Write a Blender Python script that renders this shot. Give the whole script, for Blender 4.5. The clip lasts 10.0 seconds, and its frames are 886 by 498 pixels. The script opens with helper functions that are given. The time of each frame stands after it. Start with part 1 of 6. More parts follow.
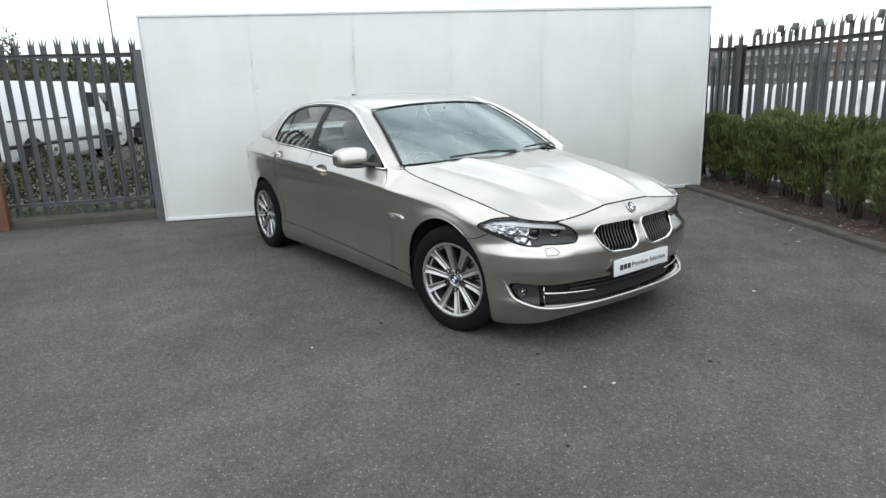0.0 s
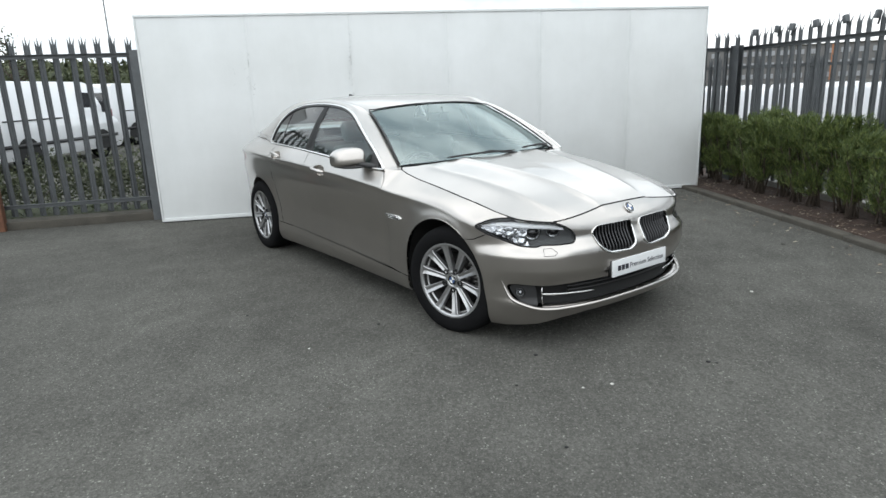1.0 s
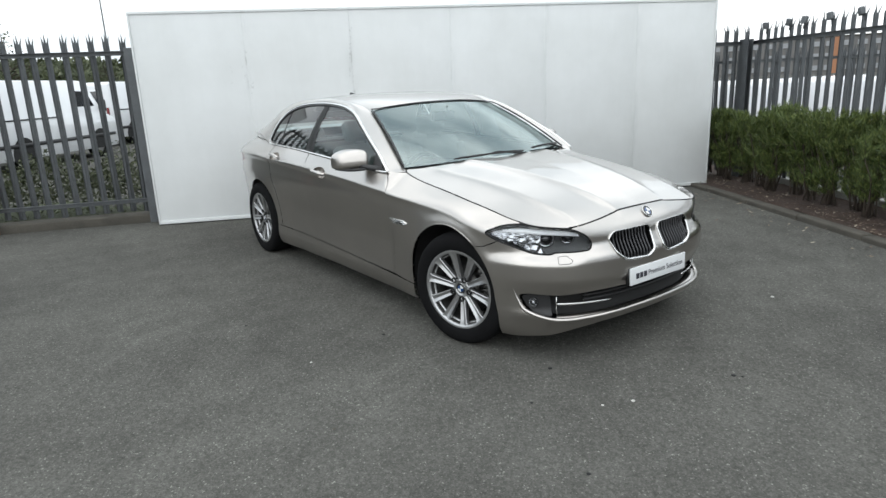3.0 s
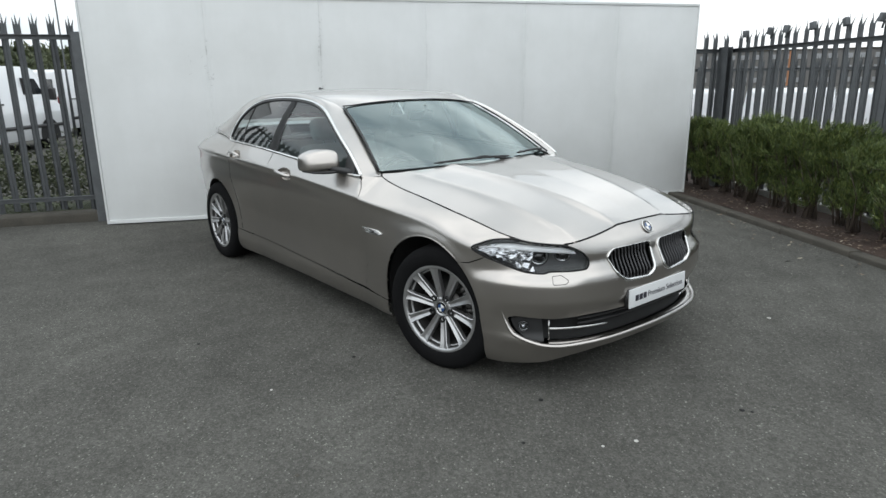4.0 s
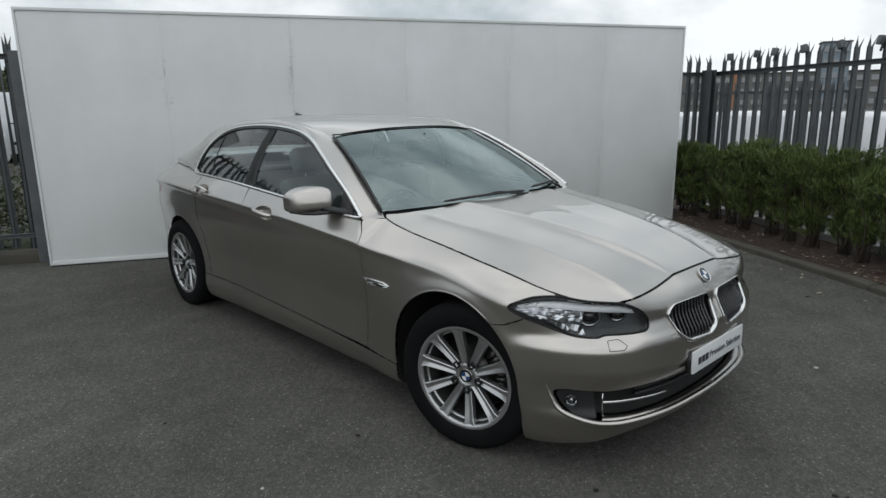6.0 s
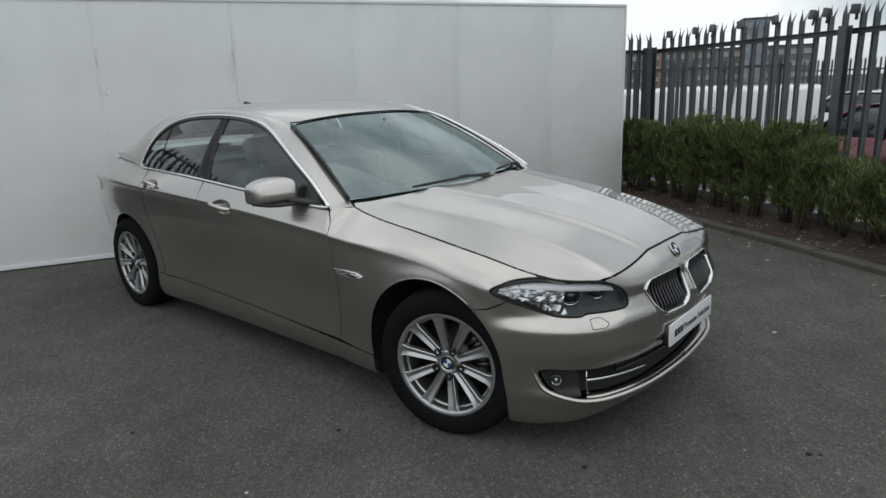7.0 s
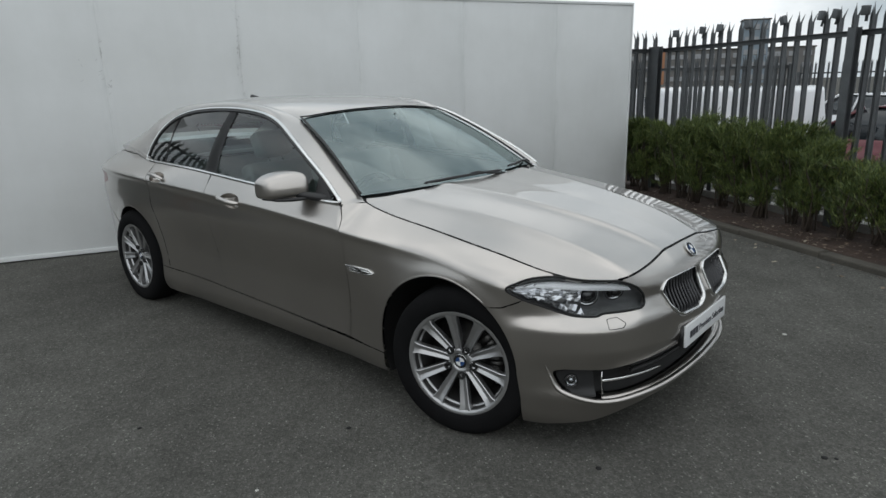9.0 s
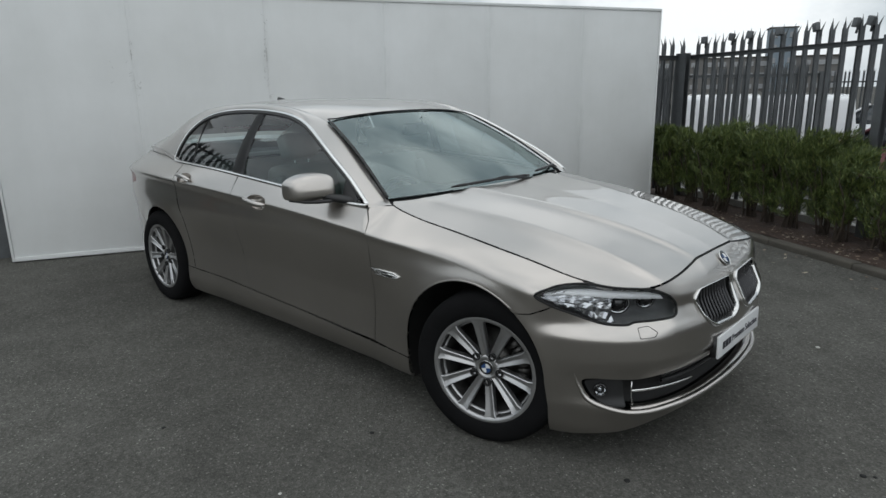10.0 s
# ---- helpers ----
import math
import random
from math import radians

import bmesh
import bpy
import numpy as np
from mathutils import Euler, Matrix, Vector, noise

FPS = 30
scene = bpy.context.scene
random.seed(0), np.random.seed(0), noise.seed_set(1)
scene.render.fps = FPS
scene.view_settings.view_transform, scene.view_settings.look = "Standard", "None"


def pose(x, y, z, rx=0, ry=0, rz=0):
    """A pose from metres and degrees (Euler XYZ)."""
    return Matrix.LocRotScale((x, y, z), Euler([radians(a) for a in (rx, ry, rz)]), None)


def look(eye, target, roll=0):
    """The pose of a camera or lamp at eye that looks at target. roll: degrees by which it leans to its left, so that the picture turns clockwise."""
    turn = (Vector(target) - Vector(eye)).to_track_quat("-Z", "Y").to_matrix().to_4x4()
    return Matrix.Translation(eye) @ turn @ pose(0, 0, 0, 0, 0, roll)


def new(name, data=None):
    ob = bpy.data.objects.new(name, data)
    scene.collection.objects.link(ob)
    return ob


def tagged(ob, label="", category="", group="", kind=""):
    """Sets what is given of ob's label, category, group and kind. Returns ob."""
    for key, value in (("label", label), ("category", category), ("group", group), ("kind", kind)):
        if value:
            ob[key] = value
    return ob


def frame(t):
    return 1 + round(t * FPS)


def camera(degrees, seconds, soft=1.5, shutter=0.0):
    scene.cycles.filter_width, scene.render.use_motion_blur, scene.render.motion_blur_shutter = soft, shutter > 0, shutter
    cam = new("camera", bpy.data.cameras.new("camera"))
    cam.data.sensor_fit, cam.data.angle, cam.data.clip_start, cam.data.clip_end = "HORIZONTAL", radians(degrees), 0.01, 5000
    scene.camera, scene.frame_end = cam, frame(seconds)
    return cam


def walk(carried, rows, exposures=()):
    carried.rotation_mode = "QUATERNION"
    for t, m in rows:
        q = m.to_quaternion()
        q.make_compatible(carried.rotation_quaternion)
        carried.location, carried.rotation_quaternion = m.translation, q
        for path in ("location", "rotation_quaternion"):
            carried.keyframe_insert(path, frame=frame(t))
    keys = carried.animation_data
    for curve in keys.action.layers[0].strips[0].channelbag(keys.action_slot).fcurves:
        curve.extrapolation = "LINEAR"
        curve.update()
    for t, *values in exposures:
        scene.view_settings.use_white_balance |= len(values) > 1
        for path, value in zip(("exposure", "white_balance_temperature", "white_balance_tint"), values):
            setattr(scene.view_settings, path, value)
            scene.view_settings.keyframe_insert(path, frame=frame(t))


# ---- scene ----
# camera and its walk
cam = camera(70.2, 10.0)
PATH = [
    (0, (4.469, -3.063, 1.471), (2.898, -1.93, 0.974), -2.1),
    (0.5, (4.461, -3.068, 1.473), (2.89, -1.935, 0.974), -2.3),
    (1, (4.459, -3.058, 1.47), (2.893, -1.918, 0.974), -2.1),
    (1.5, (4.455, -3.06, 1.473), (2.887, -1.924, 0.973), -2.1),
    (2, (4.457, -3.057, 1.477), (2.895, -1.907, 0.987), -2.2),
    (3.3, (4.184, -2.911, 1.489), (2.617, -1.78, 0.976), -2.4),
    (3.5, (4.123, -2.862, 1.482), (2.544, -1.734, 0.997), -1.2),
    (4, (3.923, -2.814, 1.469), (2.428, -1.588, 0.959), -0.6),
    (4.5, (3.667, -2.826, 1.503), (2.256, -1.497, 1.012), -2.5),
    (5, (3.513, -2.768, 1.491), (2.092, -1.452, 0.993), -1.0),
    (5.5, (3.399, -2.667, 1.489), (1.948, -1.362, 1.053), 0.1),
    (7, (3.175, -2.742, 1.488), (1.894, -1.29, 0.991), -2.2),
    (7.5, (3.134, -2.758, 1.488), (1.875, -1.289, 0.981), -1.6),
    (8, (3.12, -2.75, 1.487), (1.863, -1.283, 0.971), -1.4),
    (8.5, (3.108, -2.755, 1.484), (1.85, -1.289, 0.965), -1.1),
    (9, (3.1, -2.766, 1.482), (1.827, -1.31, 0.976), -1.4),
    (9.5, (3.086, -2.787, 1.484), (1.79, -1.343, 0.998), -1.1),
    (10, (3.054, -2.769, 1.47), (1.733, -1.349, 0.982), -0.9),
]
walk(cam, [(t, look(eye, target, roll)) for t, eye, target, roll in PATH],
     exposures=[(0, 0.84), (2, 0.82), (3.5, 0.77), (4.5, 0.24), (5.5, -0.06), (7, -0.03), (10, -0.02)])

# world, sun, exposure
SUN_DIR = Vector((0.38, -0.42, 0.9)).normalized()
world = bpy.data.worlds.new("overcast_sky")
scene.world = world
world.use_nodes = True
wn, wl = world.node_tree.nodes, world.node_tree.links
for n_ in list(wn):
    wn.remove(n_)
w_out = wn.new("ShaderNodeOutputWorld")
w_bg = wn.new("ShaderNodeBackground")
w_sky = wn.new("ShaderNodeTexSky")
w_sky.sky_type = "NISHITA"
w_sky.sun_disc = False
w_sky.sun_elevation = math.asin(SUN_DIR.z)
w_sky.sun_rotation = math.atan2(SUN_DIR.x, SUN_DIR.y)
w_co = wn.new("ShaderNodeTexCoord")
w_map = wn.new("ShaderNodeMapping")
w_map.inputs["Scale"].default_value = (1.0, 1.0, 1.7)
w_noise = wn.new("ShaderNodeTexNoise")
w_noise.inputs["Scale"].default_value = 3.0
w_noise.inputs["Detail"].default_value = 7
w_noise.inputs["Roughness"].default_value = 0.55
w_ramp = wn.new("ShaderNodeValToRGB")
w_ramp.color_ramp.elements[0].position = 0.38
w_ramp.color_ramp.elements[0].color = (5.8, 6.7, 7.3, 1)
w_ramp.color_ramp.elements[1].position = 0.64
w_ramp.color_ramp.elements[1].color = (12.6, 13.15, 13.4, 1)
w_mix = wn.new("ShaderNodeMix")
w_mix.data_type = "RGBA"
w_mix.inputs["Factor"].default_value = 0.96
wl.new(w_co.outputs["Generated"], w_map.inputs["Vector"])
wl.new(w_map.outputs["Vector"], w_noise.inputs["Vector"])
wl.new(w_noise.outputs["Fac"], w_ramp.inputs["Fac"])
wl.new(w_sky.outputs["Color"], w_mix.inputs["A"])
wl.new(w_ramp.outputs["Color"], w_mix.inputs["B"])
# an overcast sky is brightest overhead
w_sep = wn.new("ShaderNodeSeparateXYZ")
w_rise = wn.new("ShaderNodeMapRange")
w_rise.inputs["From Min"].default_value, w_rise.inputs["From Max"].default_value = 0.0, 0.6
w_rise.inputs["To Min"].default_value, w_rise.inputs["To Max"].default_value = 1.04, 1.22
w_mul = wn.new("ShaderNodeMix")
w_mul.data_type, w_mul.blend_type = "RGBA", "MULTIPLY"
w_mul.inputs["Factor"].default_value = 1.0
wl.new(w_co.outputs["Generated"], w_sep.inputs["Vector"])
wl.new(w_sep.outputs["Z"], w_rise.inputs["Value"])
wl.new(w_mix.outputs["Result"], w_mul.inputs["A"])
wl.new(w_rise.outputs["Result"], w_mul.inputs["B"])
wl.new(w_mul.outputs["Result"], w_bg.inputs["Color"])
w_bg.inputs["Strength"].default_value = 0.077
wl.new(w_bg.outputs["Background"], w_out.inputs["Surface"])

sun_data = bpy.data.lights.new("sun", "SUN")
sun_data.energy, sun_data.angle, sun_data.color = 0.55, radians(110), (1.0, 0.97, 0.93)
sun = new("sun", sun_data)
sun.matrix_basis = look(SUN_DIR * 30, (0, 0, 0))
scene.view_settings.exposure = 0.0

# ---- materials ----
def nodes_of(name):
    m = bpy.data.materials.new(name)
    m.use_nodes = True
    nt = m.node_tree
    return m, nt, nt.nodes, nt.links, nt.nodes["Principled BSDF"]


def noise_at(nt, scale, detail=4, rough=0.55, coord="Object", stretch=None):
    co = nt.nodes.new("ShaderNodeTexCoord")
    out = co.outputs[coord]
    if stretch:
        mp = nt.nodes.new("ShaderNodeMapping")
        mp.inputs["Scale"].default_value = stretch
        nt.links.new(out, mp.inputs["Vector"])
        out = mp.outputs["Vector"]
    n = nt.nodes.new("ShaderNodeTexNoise")
    n.inputs["Scale"].default_value = scale
    n.inputs["Detail"].default_value = detail
    n.inputs["Roughness"].default_value = rough
    nt.links.new(out, n.inputs["Vector"])
    return n.outputs["Fac"]


def ramp(nt, fac, stops):
    r = nt.nodes.new("ShaderNodeValToRGB")
    els = r.color_ramp.elements
    while len(els) < len(stops):
        els.new(0.5)
    for e, (p, c) in zip(els, stops):
        e.position, e.color = p, (*c, 1) if len(c) == 3 else c
    nt.links.new(fac, r.inputs["Fac"])
    return r.outputs["Color"]


def mixed(nt, a, b, fac, how="MIX"):
    m = nt.nodes.new("ShaderNodeMix")
    m.data_type, m.blend_type = "RGBA", how
    for sock, v in ((m.inputs["A"], a), (m.inputs["B"], b)):
        if isinstance(v, tuple):
            sock.default_value = (*v, 1)
        else:
            nt.links.new(v, sock)
    if isinstance(fac, (int, float)):
        m.inputs["Factor"].default_value = fac
    else:
        nt.links.new(fac, m.inputs["Factor"])
    return m.outputs["Result"]


def bumped(nt, bsdf, height, strength=0.3, distance=0.01):
    b = nt.nodes.new("ShaderNodeBump")
    b.inputs["Strength"].default_value = strength
    b.inputs["Distance"].default_value = distance
    nt.links.new(height, b.inputs["Height"])
    nt.links.new(b.outputs["Normal"], bsdf.inputs["Normal"])


def surface(name, color, rough=0.5, metal=0.0, vary=0.15, scale=6.0, fine=120.0, bump=0.1, bump_d=0.002, coat=0.0, spec=0.5, coord="Object"):
    """A surface with variation of its colour at two scales, a varied gloss and a fine relief."""
    m, nt, n, l, b = nodes_of(name)
    big = noise_at(nt, scale, 5, coord=coord)
    small = noise_at(nt, fine, 3, coord=coord)
    dark = tuple(c * (1 - vary) for c in color)
    light = tuple(min(1, c * (1 + vary)) for c in color)
    col = ramp(nt, big, [(0.3, dark), (0.7, light)])
    col = mixed(nt, col, ramp(nt, small, [(0.3, dark), (0.7, light)]), 0.4)
    l.new(col, b.inputs["Base Color"])
    r = n.new("ShaderNodeMapRange")
    r.inputs["To Min"].default_value = max(0.0, rough * 0.85)
    r.inputs["To Max"].default_value = min(1.0, rough * 1.15)
    l.new(big, r.inputs["Value"])
    l.new(r.outputs["Result"], b.inputs["Roughness"])
    b.inputs["Metallic"].default_value = metal
    b.inputs["Coat Weight"].default_value = coat
    b.inputs["Specular IOR Level"].default_value = spec
    if bump:
        bumped(nt, b, small, bump, bump_d)
    return m


def asphalt_material():
    m, nt, n, l, b = nodes_of("asphalt")
    co = n.new("ShaderNodeTexCoord")
    vor = n.new("ShaderNodeTexVoronoi")
    vor.inputs["Scale"].default_value = 150.0
    l.new(co.outputs["Object"], vor.inputs["Vector"])
    sep = n.new("ShaderNodeSeparateColor")
    l.new(vor.outputs["Color"], sep.inputs["Color"])
    chips = ramp(nt, sep.outputs["Red"], [(0.0, (0.078, 0.077, 0.073)), (0.75, (0.109, 0.108, 0.102)), (0.97, (0.133, 0.132, 0.124)), (1.0, (0.24, 0.24, 0.225))])
    patch = noise_at(nt, 0.55, 6, 0.6)
    mid = noise_at(nt, 4.5, 6, 0.65)
    grit = noise_at(nt, 38, 3, 0.6)
    col = mixed(nt, chips, ramp(nt, patch, [(0.3, (0.76, 0.755, 0.74)), (0.7, (1.18, 1.17, 1.14))]), 1.0, "MULTIPLY")
    col = mixed(nt, col, ramp(nt, mid, [(0.3, (0.84, 0.84, 0.835)), (0.7, (1.12, 1.12, 1.115))]), 1.0, "MULTIPLY")
    col = mixed(nt, col, ramp(nt, grit, [(0.32, (0.82, 0.82, 0.82)), (0.68, (1.16, 1.16, 1.155))]), 1.0, "MULTIPLY")
    l.new(col, b.inputs["Base Color"])
    b.inputs["Roughness"].default_value = 0.93
    b.inputs["Specular IOR Level"].default_value = 0.06
    bumped(nt, b, vor.outputs["Distance"], 0.55, 0.006)
    return m


def paint_material(name, color):
    m, nt, n, l, b = nodes_of(name)
    flake = noise_at(nt, 1400, 2)
    big = noise_at(nt, 3.0, 3)
    col = ramp(nt, flake, [(0.35, tuple(c * 0.88 for c in color)), (0.65, tuple(c * 1.1 for c in color))])
    col = mixed(nt, col, ramp(nt, big, [(0.3, (0.96, 0.96, 0.96)), (0.7, (1.02, 1.02, 1.02))]), 1.0, "MULTIPLY")
    l.new(col, b.inputs["Base Color"])
    b.inputs["Metallic"].default_value = 1.0
    b.inputs["Roughness"].default_value = 0.28
    b.inputs["Coat Weight"].default_value = 1.0
    b.inputs["Coat Roughness"].default_value = 0.015
    b.inputs["Coat IOR"].default_value = 1.55
    return m


def glass_material(name, tint, gloss_rough=0.0, ior=1.5, sheen=(1, 1, 1)):
    """Clear sheet glass: what lies behind is seen through it, and the sky is mirrored more at a glancing view."""
    m, nt, n, l, b = nodes_of(name)
    n.remove(b)
    tr = n.new("ShaderNodeBsdfTransparent")
    tr.inputs["Color"].default_value = (*tint, 1)
    gl = n.new("ShaderNodeBsdfGlossy")
    gl.inputs["Roughness"].default_value = gloss_rough
    gl.inputs["Color"].default_value = (*sheen, 1)
    fr = n.new("ShaderNodeFresnel")
    fr.inputs["IOR"].default_value = ior
    mx = n.new("ShaderNodeMixShader")
    l.new(fr.outputs["Fac"], mx.inputs["Fac"])
    l.new(tr.outputs["BSDF"], mx.inputs[1])
    l.new(gl.outputs["BSDF"], mx.inputs[2])
    l.new(mx.outputs["Shader"], n["Material Output"].inputs["Surface"])
    return m


def random_tint(mat, amount=0.12):
    """Each piece a little lighter or darker than the next."""
    nt = mat.node_tree
    b = nt.nodes["Principled BSDF"]
    src = b.inputs["Base Color"].links[0].from_socket
    oi = nt.nodes.new("ShaderNodeObjectInfo")
    c = ramp(nt, oi.outputs["Random"], [(0, (1 - amount,) * 3), (1, (1 + amount,) * 3)])
    nt.links.new(mixed(nt, src, c, 1.0, "MULTIPLY"), b.inputs["Base Color"])
    return mat


def leaf_material(name, c0, c1, c2):
    m, nt, n, l, b = nodes_of(name)
    geo = n.new("ShaderNodeNewGeometry")
    col = ramp(nt, geo.outputs["Random Per Island"], [(0.0, c0), (0.55, c1), (1.0, c2)])
    l.new(col, b.inputs["Base Color"])
    b.inputs["Roughness"].default_value = 0.55
    b.inputs["Subsurface Weight"].default_value = 0.0
    return m


ASPHALT = asphalt_material()
PAINT = paint_material("champagne_metallic_paint", (0.520, 0.488, 0.460))
RED_PAINT = paint_material("dark_red_paint", (0.09, 0.016, 0.022))
CHROME = surface("chrome", (0.78, 0.78, 0.77), 0.09, 1.0, 0.03, bump=0)
ALLOY = surface("silver_alloy", (0.44, 0.44, 0.445), 0.30, 0.85, 0.06, 10, bump=0, coat=0.6)
RUBBER = surface("tyre_rubber", (0.009, 0.009, 0.0095), 0.88, 0.0, 0.25, 14, 200, 0.15, spec=0.05)
BLACK_TRIM = surface("black_plastic", (0.018, 0.018, 0.019), 0.42, 0.0, 0.2, 12, 300, 0.1)
GLOSS_BLACK = surface("gloss_black", (0.012, 0.012, 0.013), 0.1, 0.0, 0.1, bump=0, coat=0.6)
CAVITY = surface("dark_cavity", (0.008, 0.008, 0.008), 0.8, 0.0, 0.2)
LEATHER = surface("grey_leather", (0.36, 0.355, 0.34), 0.5, 0.0, 0.15, 9, 150, 0.2)
DASH = surface("dashboard_vinyl", (0.035, 0.036, 0.038), 0.6, 0.0, 0.15, 9, 250, 0.2)
HEADLINER = surface("pale_headliner", (0.42, 0.41, 0.39), 0.9, 0.0, 0.06, 9, 250, 0.1)
WINDSCREEN = glass_material("windscreen_glass", (0.84, 0.96, 0.965), ior=2.8, sheen=(0.86, 1.0, 1.0))
REAR_GLASS = glass_material("rear_window_glass", (0.86, 0.92, 0.93), ior=1.7)
SIDE_GLASS = glass_material("tinted_side_glass", (0.62, 0.74, 0.735), ior=1.62)
LAMP_GLASS = glass_material("clear_lamp_cover", (0.96, 0.97, 0.98), ior=1.38)
REFLECTOR = surface("lamp_reflector", (0.8, 0.81, 0.83), 0.12, 1.0, 0.05, bump=0)
TAIL_RED = surface("red_lens", (0.16, 0.007, 0.009), 0.2, 0.0, 0.1, bump=0, coat=0.2)
PLATE_WHITE = surface("white_plate", (0.72, 0.73, 0.74), 0.3, 0.0, 0.03, bump=0)
INK = surface("dark_lettering", (0.02, 0.02, 0.03), 0.5, 0.0, 0.05, bump=0)
CHIP = surface("pale_stone_chip", (0.50, 0.49, 0.46), 0.8, 0.0, 0.2, 20, 90, 0.2)
BADGE_BLUE = surface("blue_enamel", (0.02, 0.06, 0.17), 0.15, 0.0, 0.05, bump=0, coat=0.8)
BADGE_WHITE = surface("white_enamel", (0.75, 0.75, 0.75), 0.15, 0.0, 0.03, bump=0, coat=0.8)
# barrel colour holds brake dust and the deep shade between the spokes
BARREL = surface("dusty_shaded_barrel", (0.045, 0.044, 0.043), 0.55, 0.3, 0.3, 12, bump=0)
STEEL_DISC = surface("brake_steel", (0.08, 0.078, 0.075), 0.4, 0.9, 0.2, 20)
GALV = random_tint(surface("weathered_galvanised_steel", (0.115, 0.122, 0.128), 0.55, 0.55, 0.25, 7, 160, 0.15))
RUST = surface("rusty_steel", (0.16, 0.075, 0.045), 0.8, 0.2, 0.4, 12, 120, 0.4)
CONCRETE = surface("kerb_concrete", (0.068, 0.062, 0.051), 0.9, 0.0, 0.4, 5, 90, 0.5, 0.004)
PALE_CONCRETE = surface("pale_concrete", (0.27, 0.265, 0.25), 0.9, 0.0, 0.3, 5, 90, 0.4, 0.003)
SOIL = surface("bark_mulch", (0.050, 0.031, 0.023), 0.95, 0.0, 0.5, 9, 60, 0.9, 0.02)
GRASS_SOIL = surface("grass_ground", (0.045, 0.055, 0.025), 0.95, 0.0, 0.4, 3, 50, 0.9, 0.02)
VAN_WHITE = surface("white_van_paint", (0.74, 0.75, 0.77), 0.25, 0.0, 0.04, 2, bump=0, coat=0.7)
DARK_GLASS = surface("dark_vehicle_glass", (0.02, 0.024, 0.028), 0.06, 0.0, 0.1, bump=0, spec=0.8)
LEAF = leaf_material("shrub_leaves", (0.034, 0.056, 0.014), (0.080, 0.118, 0.028), (0.170, 0.200, 0.052))
HEDGE_LEAF = leaf_material("verge_leaves", (0.035, 0.046, 0.020), (0.065, 0.080, 0.036), (0.11, 0.12, 0.06))
BARK = surface("shrub_bark", (0.065, 0.05, 0.038), 0.9, 0.0, 0.3, 20, 120, 0.5)
BRICK_FAR = surface("grey_office_cladding", (0.15, 0.145, 0.14), 0.8, 0.0, 0.12, 0.3, 4, 0.1)
BLUE_FAR = surface("blue_grey_cladding", (0.19, 0.235, 0.275), 0.6, 0.0, 0.1, 0.3, 4, 0.1)
SIGN_ORANGE = surface("orange_brown_cladding", (0.36, 0.17, 0.09), 0.7, 0.0, 0.1, 1, 9, 0.1)


def board_material():
    """White-painted hoarding boards with rain streaks, scuffs and faint dirt."""
    m, nt, n, l, b = nodes_of("white_hoarding_paint")
    streak = noise_at(nt, 3.0, 6, 0.65, stretch=(1.0, 1.0, 0.12))
    blot = noise_at(nt, 0.9, 5, 0.6)
    fine = noise_at(nt, 60, 3)
    col = ramp(nt, streak, [(0.25, (0.695, 0.71, 0.712)), (0.6, (0.722, 0.737, 0.74))])
    col = mixed(nt, col, ramp(nt, blot, [(0.3, (0.9, 0.9, 0.89)), (0.7, (1.03, 1.03, 1.03))]), 1.0, "MULTIPLY")
    # grime that has run down along the joints
    co = n.new("ShaderNodeTexCoord")
    sep = n.new("ShaderNodeSeparateXYZ")
    l.new(co.outputs["Object"], sep.inputs["Vector"])
    shift = n.new("ShaderNodeMath")
    shift.operation = "ADD"
    shift.inputs[1].default_value = 0.012
    l.new(sep.outputs["X"], shift.inputs[0])
    fold = n.new("ShaderNodeMath")
    fold.operation = "PINGPONG"
    fold.inputs[1].default_value = 0.595
    l.new(shift.outputs["Value"], fold.inputs[0])
    near = n.new("ShaderNodeMapRange")
    near.inputs["From Min"].default_value, near.inputs["From Max"].default_value = 0.0, 0.075
    near.inputs["To Min"].default_value, near.inputs["To Max"].default_value = 1.0, 0.0
    l.new(fold.outputs["Value"], near.inputs["Value"])
    grime = ramp(nt, noise_at(nt, 5.0, 6, 0.7, stretch=(1.6, 1.0, 0.35)), [(0.46, (0, 0, 0)), (0.74, (0.45, 0.45, 0.45))])
    both_ = mixed(nt, near.outputs["Result"], grime, 1.0, "MULTIPLY")
    col = mixed(nt, col, (0.40, 0.42, 0.41), both_)
    l.new(col, b.inputs["Base Color"])
    b.inputs["Roughness"].default_value = 0.5
    bumped(nt, b, fine, 0.12, 0.002)
    return m


BOARD = board_material()
BOARD_STAIN = surface("grey_sealant", (0.50, 0.51, 0.50), 0.8, 0.0, 0.18, 14, 90, 0.2)

BOARD_FLAKE = surface("bare_board", (0.55, 0.56, 0.557), 0.85, 0.0, 0.3, 25, 120, 0.3)

# ---- geometry helpers ----
def mesh_from(name, bm, mat, smooth=True):
    me = bpy.data.meshes.new(name)
    if smooth:
        for f_ in bm.faces:
            f_.smooth = True
    bm.to_mesh(me)
    bm.free()
    for m_ in (mat if isinstance(mat, (list, tuple)) else [mat]):
        me.materials.append(m_)
    return me


def part(name, bm, mat, parent=None, label="", smooth=True):
    """Links a bmesh as one mesh object, under a thing or a part."""
    ob = new(name, mesh_from(name, bm, mat, smooth))
    if parent:
        ob.parent = parent
    if label:
        ob["label"] = label
    return ob


def thing(name, label, category, m=None, group="", kind=""):
    ob = new(name)
    ob.empty_display_size = 0.2
    if m is not None:
        ob.matrix_basis = m
    return tagged(ob, label, category, group, kind)


